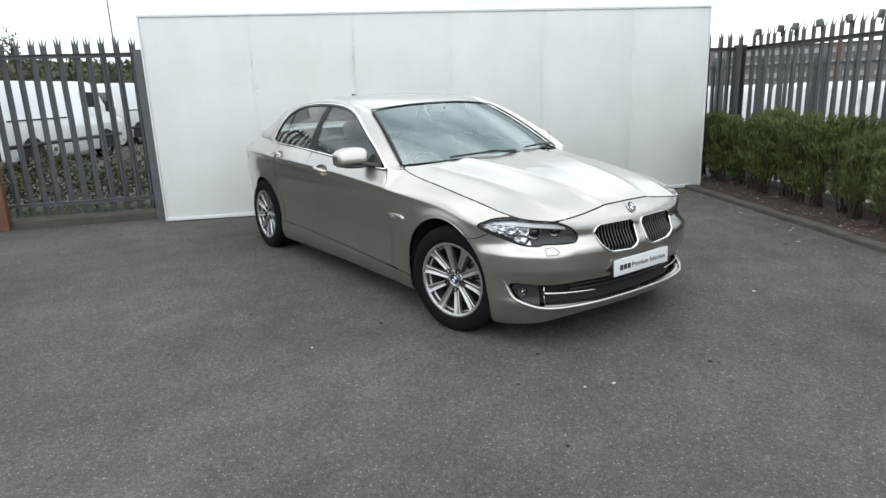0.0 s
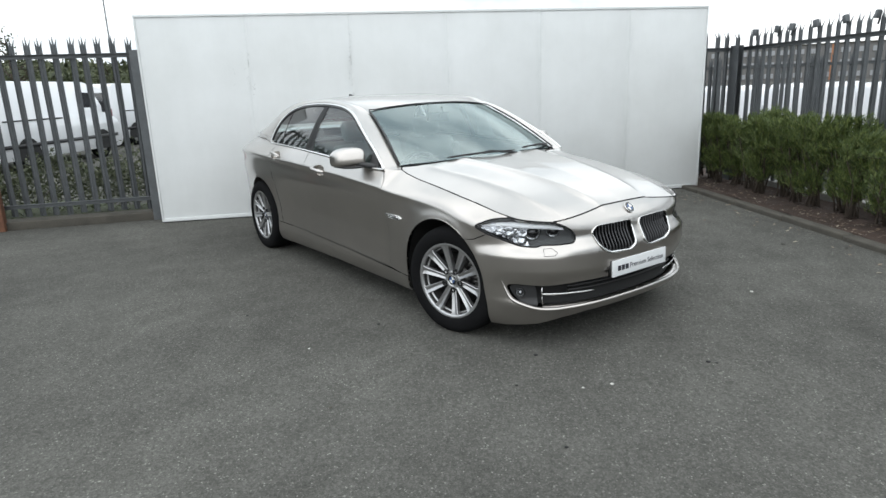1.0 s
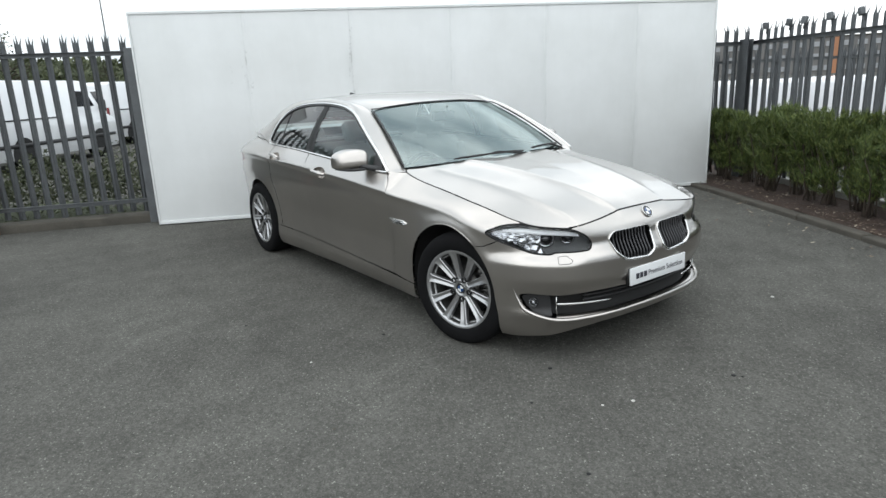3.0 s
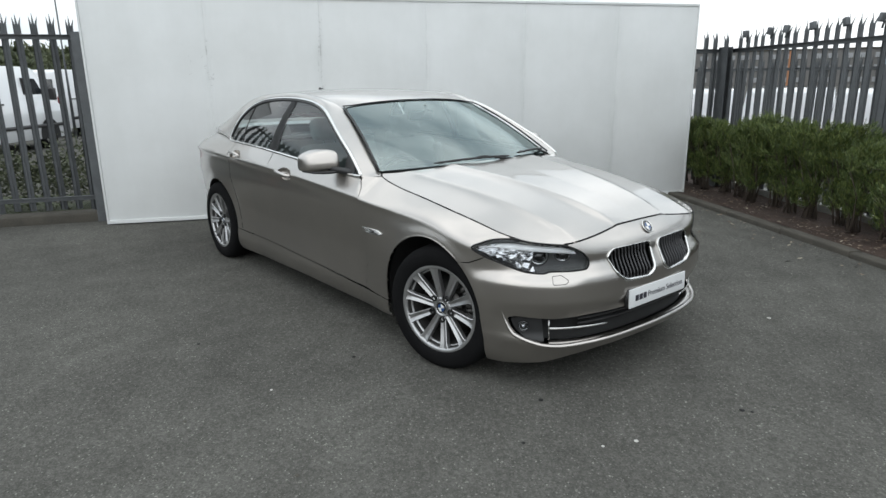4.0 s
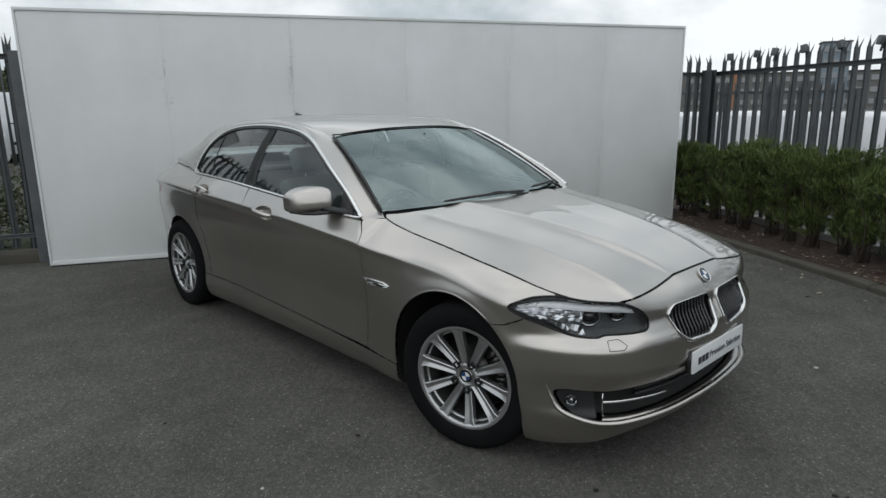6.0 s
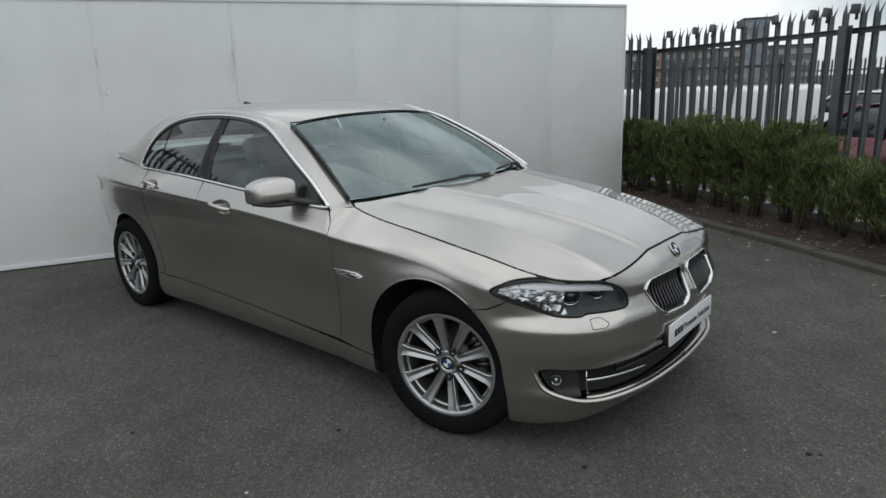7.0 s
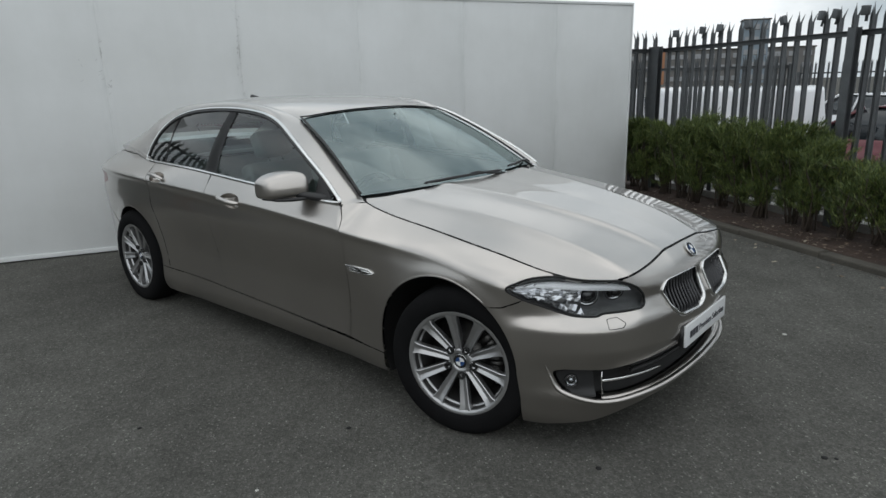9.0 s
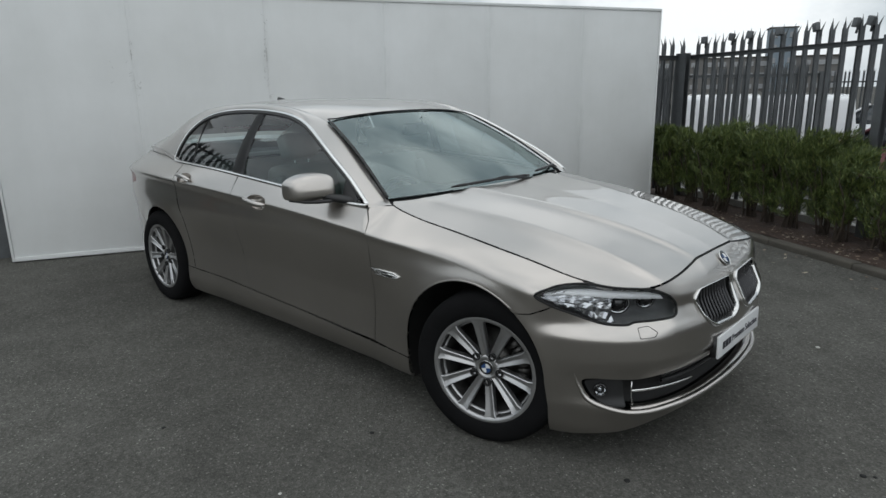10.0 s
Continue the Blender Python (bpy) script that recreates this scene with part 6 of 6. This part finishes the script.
def intake_back():
    rows = []
    for z_, o_ in ((0.285, -0.075), (0.29, -0.08), (0.32, -0.085), (0.37, -0.06), (0.40, -0.012)):
        rows.append([signed_pt(s_, z_, o_)[0] for s_ in np.linspace(-SY(0.70), SY(0.70), 60)])
    bm = grid_mesh(rows)
    bmesh.ops.recalc_face_normals(bm, faces=bm.faces)
    return bm


part("intake_backing", intake_back(), CAVITY, intake)
for z_ in (0.330, 0.352):
    rows = [[signed_pt(s_, z_ + dz, o_)[0] for s_ in np.linspace(-SY(0.5), SY(0.5), 40)] for dz, o_ in ((-0.004, -0.05), (-0.004, -0.028), (0.004, -0.028), (0.004, -0.05))]
    bm = grid_mesh(rows)
    bmesh.ops.recalc_face_normals(bm, faces=bm.faces)
    part("intake_slat", bm, BLACK_TRIM, intake)


def low_shelf():
    """Sloping dark shelf between the intake and the lip."""
    rows = []
    for z_, o_ in ((0.240, -0.002), (0.248, -0.015), (0.259, -0.034), (0.279, -0.064)):
        rows.append([signed_pt(s_, z_, o_)[0] for s_ in np.linspace(-SY(0.655), SY(0.655), 60)])
    bm = grid_mesh(rows)
    bmesh.ops.recalc_face_normals(bm, faces=bm.faces)
    return bm


part("intake_shelf", low_shelf(), PAINT, intake, "painted shelf under the intake")


def strip(a, b, z0, z1, out, r0, r1, n=18):
    ss_ = np.linspace(a, b, n)
    return tube([skin_pt(s_, z0 + (z1 - z0) * i / (n - 1), out)[0] for i, s_ in enumerate(ss_)], [r0 + (r1 - r0) * i / (n - 1) for i in range(n)], 8)


both("intake_strip", lambda: strip(SY(0.655), SY(0.335), 0.322, 0.312, -0.012, 0.0062, 0.0042), CHROME, [intake, intake], "bright chrome strip")
both("intake_strip_end", lambda: tube([skin_pt(SY(0.655), z_, -0.006)[0] for z_ in (0.272, 0.30, 0.33, 0.362)], 0.0026, 6), CHROME, [intake, intake])
fog_out = rounded([sp(2.04, 0.662, 0.370), sp(1.955, 0.742, 0.372), sp(1.925, 0.772, 0.362), sp(1.945, 0.752, 0.31), sp(2.0, 0.705, 0.262), sp(2.05, 0.655, 0.255)], 4, 0.015)
both("fog_lamp_plate", lambda: panel(skin, fog_out, [], 0.012, 0.02, into=(1.2, 0, 0.3), shift=-0.016), BLACK_TRIM, [intake, intake], "black fog lamp plate")
FOG_M = on_skin(sp(1.975, 0.725, 0.33)[0], 0.330, -0.010) @ Matrix.Diagonal((0.72, 0.72, 0.8, 1))
fog = both("fog_lamp", lambda: spread(turned([(0.038, -0.02), (0.038, 0.004), (0.034, 0.008), (0.031, 0.0)], 28, "Z"), FOG_M), GLOSS_BLACK, [intake, intake], "round fog lamp")
both("fog_lamp_lens", lambda: spread(turned([(0.0305, 0.002), (0.022, 0.006), (0.012, 0.008), (0.0, 0.0085)], 28, "Z"), FOG_M), LAMP_GLASS, fog, "clear fog lamp lens")
both("fog_lamp_bulb", lambda: spread(turned([(0.030, 0.0), (0.022, -0.012), (0.012, -0.017), (0.010, -0.002), (0.007, 0.001), (0.0, 0.002)], 24, "Z"), FOG_M), REFLECTOR, fog, "silver bulb and reflector")

# bright lip under the intake, rising at its ends
def lip():
    pts = [sp(1.886, 0.800, 0.420), sp(1.895, 0.795, 0.395), sp(1.912, 0.783, 0.345), sp(1.945, 0.758, 0.290), ny_(0.70, 0.250), ny_(0.62, 0.239), ny_(0.5, 0.243), ny_(0.3, 0.249), ny_(0.12, 0.252), (0.0, V(0, 0.252))]
    line = spline_loop(pts, 6, closed=False)
    P, N = outline_3d(line, 0.0)
    Q = [Vector(p - n_ * 0.0065 * max(0.0, 1 - i / (len(P) * 0.4))) for i, (p, n_) in enumerate(zip(P, N))]
    Q2 = [Vector((p.x, -p.y, p.z)) for p in reversed(Q)][1:]
    n = len(Q)
    r = [0.002 + 0.0135 * min(1.0, i / (n * 0.35)) for i in range(n)]
    return tube(Q + Q2, r + list(reversed(r))[1:], 8, flat=0.75)


part("bumper_lip", lip(), PAINT, bumper, "painted bumper lip")
part("chin", merge(grid_mesh([[signed_pt(s_, z_, o_)[0] for s_ in np.linspace(-SY(0.68), SY(0.68), 50)] for z_, o_ in ((0.212, -0.004), (0.175, -0.02), (0.15, -0.05), (0.145, -0.16), (0.16, -0.4))])), BLACK_TRIM, bumper, "black underside of the bumper")

# number plate board on the nose with its lettering
PLATE_M = pose(2.240, -0.004, 0.430, 0, -2, 0)
plate = thing("dealer_plate", "white dealer plate with dark lettering on the bumper", "plate", PLATE_M)
bm = a_box((-0.006, -0.250, -0.048), (0.004, 0.250, 0.048), bevel=0.003)
part("plate_board", bm, PLATE_WHITE, plate)
bm = a_box((-0.03, -0.250, -0.046), (-0.006, 0.250, 0.046))
part("plate_holder", bm, BLACK_TRIM, plate, "black plate holder")


def lettering(name, text, size, m, mat, parent, extrude=0.0008):
    cu = bpy.data.curves.new(name, "FONT")
    cu.body, cu.size, cu.extrude = text, size, extrude
    cu.align_x, cu.align_y = "LEFT", "CENTER"
    tmp = bpy.data.objects.new("tmp", cu)
    scene.collection.objects.link(tmp)
    dg = bpy.context.evaluated_depsgraph_get()
    me = bpy.data.meshes.new_from_object(tmp.evaluated_get(dg))
    bpy.data.objects.remove(tmp)
    bpy.data.curves.remove(cu)
    me.materials.clear()
    me.materials.append(mat)
    ob = new(name, me)
    ob.parent = parent
    ob.matrix_basis = m
    return ob


# text reads from the car's right to its left as seen from the front
text_m = Matrix(((0, 0, 1, 0.0048), (1, 0, 0, -0.098), (0, 1, 0, -0.002), (0, 0, 0, 1)))
lettering("lettering", "Premium Selection", 0.042, text_m, INK, plate)
bm = bmesh.new()
for k in range(3):
    box(bm, (0.0042, -0.205 + k * 0.034, -0.017), (0.0056, -0.178 + k * 0.034, 0.013))
part("lettering_bars", bm, INK, plate, smooth=False)

# badges
roundel(0.036, car, Matrix.Translation((2.147, 0, 0.745)) @ Matrix.Rotation(radians(50), 4, "Y") @ Matrix.Rotation(radians(90), 4, "Z"))

# door handles in their scoops
def bar(x, z):
    m_ = on_skin(S(x), z, 0.0)
    pts = []
    for t in np.linspace(-1, 1, 13):
        pts.append(m_ @ Vector((0.105 * t, 0.002 - 0.010 * t, 0.030 - 0.022 * abs(t) ** 3)))
    return tube(pts, [0.007 + 0.006 * (1 - abs(t) ** 3) for t in np.linspace(-1, 1, 13)], 10, flat=1.25)


for (x_, z_), door in zip(HANDLES, (front_door, rear_door)):
    both("handle_scoop", lambda: pocket(scoop_outline(x_, z_), 0.042, 0.97, -0.001), PAINT, door)
    both("door_handle", lambda: bar(x_, z_), PAINT, door, "body-coloured door handle with bright edge")
    both("handle_trim", lambda: tube([on_skin(S(x_), z_, 0.0) @ Vector((0.1 * t, -0.008 - 0.010 * t, 0.034 - 0.022 * abs(t) ** 3)) for t in np.linspace(-1, 1, 13)], 0.0032, 6), CHROME, door)

# side repeater trim on the wings
both("side_repeater", lambda: tube([skin_pt(S(x_), z_, 0.003)[0] for x_, z_ in ((0.845, 0.646), (0.90, 0.647), (0.97, 0.648), (1.03, 0.650))], [0.004, 0.009, 0.010, 0.003], 8, flat=1.3), LAMP_GLASS, wing, "clear side repeater")
both("repeater_trim", lambda: merge(tube([skin_pt(S(x_), z_, 0.003)[0] for x_, z_ in ((0.84, 0.658), (0.92, 0.660), (1.0, 0.660), (1.036, 0.648))], 0.0042, 6),
                                    tube([skin_pt(S(x_), z_, 0.003)[0] for x_, z_ in ((0.865, 0.634), (0.93, 0.634), (1.0, 0.637), (1.036, 0.648))], 0.0042, 6),
                                    tube([skin_pt(S(x_), z_, 0.001)[0] for x_, z_ in ((0.86, 0.648), (0.95, 0.648), (1.02, 0.648))], 0.004, 6)), CHROME, wing, "chrome trim round the side repeater")

# door mirrors
MIR_X, MIR_Y, MIR_Z = 0.437, -0.957, 1.008


def mirror_at(rho, a, t):
    """A place on the mirror's shell: rho from its middle to its rim, a round it, t forwards."""
    ca, sa = math.cos(a), math.sin(a)
    e = 2.0 / 4.4
    u = math.copysign(abs(ca) ** e, ca) * rho          # 1 at the outer end
    w = math.copysign(abs(sa) ** e, sa) * rho
    if w > 0:
        z = w * 0.076 * (1.0 - 0.34 * max(u, 0.0) ** 1.6 - 0.10 * max(-u, 0.0) ** 3)
    else:
        z = w * 0.056
    fold = 0.006 * float(smooth(-0.60, -0.68, w))       # the lower third lies a step back
    return Vector((MIR_X + (0.105 - fold) * t - 0.060 * u - 0.012 * max(w, 0) * t, MIR_Y - 0.092 * u, MIR_Z + z - 0.006 * u))


def mirror_shell():
    rows = []
    for phi in np.linspace(0.0, math.pi / 2, 22):
        t, rho = math.sin(phi) ** (2 / 4.5), math.cos(phi) ** (2 / 4.5)
        rows.append([mirror_at(max(rho, 0.02), a, t) for a in np.linspace(0, 2 * math.pi, 72, endpoint=False)])
    bm = grid_mesh(rows, close_v=True)
    bm.verts.ensure_lookup_table()
    bm.faces.new([bm.verts[21 * 72 + j] for j in range(72)])
    bmesh.ops.recalc_face_normals(bm, faces=bm.faces)
    return bm


mirror = []
for side in SIDES:
    o_ = new("door_mirror")
    o_.parent = car
    o_["label"] = "body-coloured door mirror on a black foot"
    mirror.append(o_)
both("mirror_shell", mirror_shell, PAINT, mirror)


def mirror_glass():
    bm = bmesh.new()
    bm.faces.new([bm.verts.new(mirror_at(0.97, a, 0.02)) for a in np.linspace(0, 2 * math.pi, 60, endpoint=False)])
    return bm


both("mirror_glass", mirror_glass, CHROME, mirror, "silvered mirror glass", False)
both("mirror_band", lambda: tube([(0.60, -0.878, 0.962), (0.572, -0.915, 0.954), (0.535, -0.957, 0.951), (0.49, -1.0, 0.951), (0.42, -1.04, 0.955)], [0.008, 0.010, 0.010, 0.009, 0.005], 8), BLACK_TRIM, mirror, "black lower edge of the mirror")
both("mirror_foot", lambda: tube([(0.69, -0.835, 0.955), (0.65, -0.855, 0.958), (0.59, -0.885, 0.966), (0.54, -0.92, 0.975)], [0.022, 0.022, 0.020, 0.018], 10), BLACK_TRIM, mirror)

# wipers, cowl, screen surround, aerial
def cowl_panel():
    rows = []
    for b in np.linspace(-1, 1, 41):
        y = 0.735 * b
        xb = 0.80 + (1.03 - 0.80) * (1 - abs(b) ** 2.2)
        zb = 0.964 + (0.994 - 0.964) * (1 - b * b)
        xf = float(cowl(abs(y))) + 0.004
        zf = float(bonnet_z(np.array(xf), np.array(y)))
        rows.append([(xb - 0.01, y, zb - 0.012), (xb + 0.0, y, zb - 0.016), ((xb + xf) / 2, y, min(zb, zf) - 0.028), (xf + 0.02, y, zf - 0.026)])
    bm = grid_mesh(rows)
    bmesh.ops.recalc_face_normals(bm, faces=bm.faces)
    return bm


part("scuttle_panel", cowl_panel(), BLACK_TRIM, car, "black scuttle panel")


def on_screen(t, b, out=0.0):
    """A place on the windscreen: t from its base to its top, b across it."""
    lo_ = Vector((0.80 + (1.03 - 0.80) * (1 - abs(b) ** 2.2), 0.742 * b, 0.964 + (0.994 - 0.964) * (1 - b * b)))
    hi_ = Vector((0.158 + (0.232 - 0.158) * (1 - b * b), 0.582 * b, 1.314 + (1.352 - 1.314) * (1 - abs(b) ** 2.3)))
    p = lo_.lerp(hi_, t)
    p.z += 0.018 * math.sin(math.pi * t) + out * 0.85
    p.x += 0.6 * 0.018 * math.sin(math.pi * t) + out * 0.5
    return p


edge_loop = [on_screen(t, -1, 0.013) for t in np.linspace(0, 1, 14)] + [on_screen(1, b, 0.006) for b in np.linspace(-1, 1, 24)][1:] + [on_screen(t, 1, 0.013) for t in np.linspace(1, 0, 14)][1:]
part("windscreen_seal", tube(edge_loop, [0.0068] * 13 + [0.0042] * 25 + [0.0068] * 12, 8), BLACK_TRIM, windscreen, "black windscreen seal")


def frit():
    """The dark band round the windscreen's edge, on its inner face."""
    rows = []
    outer = [(t, -1) for t in np.linspace(0, 1, 12)] + [(1, b) for b in np.linspace(-1, 1, 24)[1:]] + [(t, 1) for t in np.linspace(1, 0, 12)[1:]] + [(0, b) for b in np.linspace(1, -1, 24)[1:-1]]
    rows = [[on_screen(t, b, -0.004) for t, b in outer], [on_screen(0.03 + 0.955 * t, b * 0.982, -0.004) for t, b in outer]]
    bm = grid_mesh(rows, close_v=True)
    bmesh.ops.recalc_face_normals(bm, faces=bm.faces)
    return bm


part("windscreen_band", frit(), CAVITY, windscreen, "dark printed edge band")
wipers = []
for b0, b1, t0, t1 in ((-0.60, 0.16, 0.010, 0.004), (0.30, 0.93, 0.030, 0.050)):
    blade = tube([on_screen(t0 + (t1 - t0) * k / 14, b0 + (b1 - b0) * k / 14, 0.016 + 0.008 * math.sin(k / 14 * math.pi)) for k in range(15)], [0.004] + [0.0075] * 13 + [0.004], 6)
    wp = part("wiper", blade, BLACK_TRIM, car, "black wiper blade")
    arm = tube([on_screen(-0.02, b1 + 0.02, 0.006), on_screen(t1 * 0.4 + 0.01, b1 * 0.6 + b0 * 0.4, 0.03), on_screen(t0, b0 * 0.5 + b1 * 0.5, 0.028)], [0.009, 0.007, 0.005], 6)
    part("wiper_arm", arm, BLACK_TRIM, wp)


def fin():
    rows = []
    for t in np.linspace(0, 1, 9):
        x = -1.06 - 0.16 * t
        h = 0.058 * (t ** 0.8) * (1 - max(0, t - 0.86) / 0.14 * 0.75)
        w = 0.026 * math.sin(math.pi * min(1, 0.12 + t * 0.86)) + 0.004
        z = float(roof_mid(x)) - 0.004
        rows.append([(x, -w, z), (x - 0.004, -w * 0.75, z + h * 0.4), (x - 0.012 * t, -w * 0.28, z + h * 0.9), (x - 0.014 * t, 0, z + h), (x - 0.012 * t, w * 0.28, z + h * 0.9), (x - 0.004, w * 0.75, z + h * 0.4), (x, w, z)])
    bm = grid_mesh(rows)
    bmesh.ops.recalc_face_normals(bm, faces=bm.faces)
    return bm


part("roof_aerial", fin(), BLACK_TRIM, car, "dark shark-fin roof aerial")

# rolled edge of the front arches
both("arch_lip", lambda: tube([skin_pt(S(ARCH_X + (ARCH_R + 0.004) * math.cos(radians(a))), 0.342 + (ARCH_R + 0.004) * math.sin(radians(a)), -0.0015)[0] for a in np.linspace(52, 188, 40)], 0.0032, 6), PAINT, wing)

# ---- interior ----
def cushion(lo, hi, r=0.04, m=None):
    bm = bmesh.new()
    box(bm, lo, hi, None, 0.0)
    bmesh.ops.bevel(bm, geom=bm.edges[:], offset=r, segments=3, affect="EDGES", profile=0.6)
    if m is not None:
        bmesh.ops.transform(bm, matrix=m, verts=bm.verts)
    return bm


def seat(y, x=0.05):
    st = new("seat")
    st.parent = car
    st.matrix_basis = pose(x, y, 0.0)
    st["label"] = "grey leather seat with headrest"
    part("seat_cushion", cushion((-0.25, -0.25, 0.34), (0.27, 0.25, 0.50), 0.05), LEATHER, st)
    bk = pose(-0.26, 0, 0.46, 0, -20, 0)
    part("backrest", cushion((-0.07, -0.25, 0.0), (0.06, 0.25, 0.60), 0.055, bk), LEATHER, st)
    part("bolster", cushion((-0.03, -0.27, 0.06), (0.10, -0.20, 0.52), 0.03, bk), LEATHER, st)
    part("bolster", cushion((-0.03, 0.20, 0.06), (0.10, 0.27, 0.52), 0.03, bk), LEATHER, st)
    part("headrest", cushion((-0.05, -0.13, 0.63), (0.06, 0.13, 0.80), 0.05, bk), LEATHER, st)
    part("headrest_post", merge(tube([bk @ Vector((0, -0.05, 0.56)), bk @ Vector((0, -0.05, 0.68))], 0.006, 6), tube([bk @ Vector((0, 0.05, 0.56)), bk @ Vector((0, 0.05, 0.68))], 0.006, 6)), CHROME, st)


seat(-0.37)
seat(0.37)
bench = new("rear_bench")
bench.parent = car
bench["label"] = "grey leather rear bench"
part("seat_cushion", cushion((-1.15, -0.62, 0.36), (-0.62, 0.62, 0.54), 0.05), LEATHER, bench)
part("backrest", cushion((-0.07, -0.62, 0.0), (0.07, 0.62, 0.58), 0.05, pose(-1.17, 0, 0.48, 0, -22, 0)), LEATHER, bench)
for y_ in (-0.36, 0.36):
    part("headrest", cushion((-0.05, -0.14, 0.55), (0.05, 0.14, 0.69), 0.045, pose(-1.17, y_, 0.48, 0, -22, 0)), LEATHER, bench)


def dash_rows():
    rows = []
    for y in np.linspace(-0.70, 0.70, 29):
        hood_ = 0.05 * math.exp(-((y + 0.37) / 0.20) ** 4) + 0.02 * math.exp(-(y / 0.16) ** 4)
        rows.append([(1.0 - 0.18 * (y / 0.7) ** 2, y, 0.95), (0.80 - 0.1 * (y / 0.7) ** 2, y, 0.945), (0.62, y, 0.93 + hood_), (0.55, y, 0.90 + hood_ * 0.8), (0.56, y, 0.80), (0.60, y, 0.62), (0.72, y, 0.40)])
    bm = grid_mesh(rows)
    bmesh.ops.recalc_face_normals(bm, faces=bm.faces)
    if sum(f_.normal.z for f_ in bm.faces) < 0:
        bmesh.ops.reverse_faces(bm, faces=bm.faces)
    return bm


part("dashboard", dash_rows(), DASH, car, "dark grey dashboard")
sw = new("steering_wheel")
sw.parent = car
sw.matrix_basis = pose(0.44, -0.37, 0.83, 0, -68, 0)
part("wheel_rim", ring(0.18, 0.016, 40, 10), DASH, sw)
part("wheel_boss", cushion((-0.07, -0.08, -0.03), (0.07, 0.08, 0.02), 0.025), DASH, sw)
for a in (0, 180, 270):
    part("wheel_spoke", cushion((0.05, -0.018, -0.015), (0.175, 0.018, 0.005), 0.006, Matrix.Rotation(radians(a + 90), 4, "Z")), ALLOY if a == 270 else DASH, sw)
mir = new("inside_mirror")
mir.parent = car
mir.matrix_basis = pose(0.29, -0.02, 1.245, 0, 12, 10)
part("mirror_body", cushion((-0.02, -0.12, -0.035), (0.012, 0.12, 0.035), 0.014), BLACK_TRIM, mir)
part("mirror_stalk", tube([(0.01, 0, 0.0), (0.04, 0, 0.05), (0.02, 0, 0.075)], 0.012, 8), BLACK_TRIM, mir)


def liner():
    rows = []
    for x in np.linspace(0.12, -1.28, 16):
        ye = float(cant_y(min(x, 0.15))) - 0.02
        ze = float(cant_z(min(x, 0.15))) - 0.03
        rows.append([(x, b * ye, ze + (float(roof_mid(x)) - 0.035 - ze) * (1 - abs(b) ** 2.3)) for b in np.linspace(-1, 1, 17)])
    bm = grid_mesh(rows)
    bmesh.ops.recalc_face_normals(bm, faces=bm.faces)
    if sum(f_.normal.z for f_ in bm.faces) > 0:
        bmesh.ops.reverse_faces(bm, faces=bm.faces)
    return bm


part("headliner", liner(), HEADLINER, car, "pale cloth headliner")


def door_card():
    rows = []
    for x in np.linspace(0.80, -1.30, 30):
        yb = float(sill_y(x)) - 0.035
        zb = float(belt_z(x)) - 0.01
        rows.append([(x, -yb, zb), (x, -yb + 0.03, zb - 0.02), (x, -yb + 0.02, 0.78), (x, -yb + 0.06, 0.70), (x, -yb + 0.02, 0.60), (x, -yb + 0.02, 0.24)])
    bm = grid_mesh(rows)
    bmesh.ops.recalc_face_normals(bm, faces=bm.faces)
    return bm


both("door_card", door_card, LEATHER, car, "grey door lining")
part("parcel_shelf", a_box((-1.95, -0.62, 0.985), (-1.30, 0.62, 1.005)), DASH, car)
part("bulkhead", a_box((0.90, -0.70, 0.25), (0.96, 0.70, 0.90)), CAVITY, car)
both("pillar_lining", lambda: (lambda n: grid_mesh([[Vector(frame_out[i]) + Vector((0, 0.02, -0.012)), Vector((dlo_top[i][0], -float(house_y(*dlo_top[i])) + 0.02, dlo_top[i][1]))] for i in range(n)]))(len(dlo_top) - 1), HEADLINER, car)


# dark gap between the bonnet, the nose and the wings
def gap(a, b, n):
    pts = []
    for s_ in np.linspace(a, b, n):
        ex, ey = edge_place(np.array(s_))
        pts.append(Vector((float(ex), -float(ey) + 0.0005, float(edge_z(np.array(s_))) - 0.0025)))
    return tube(pts, 0.0019, 6)


both("bonnet_gap", lambda: merge(gap(SY(0.0), SY(0.50), 40), gap(S(1.87), S(0.885), 70)), CAVITY, car)
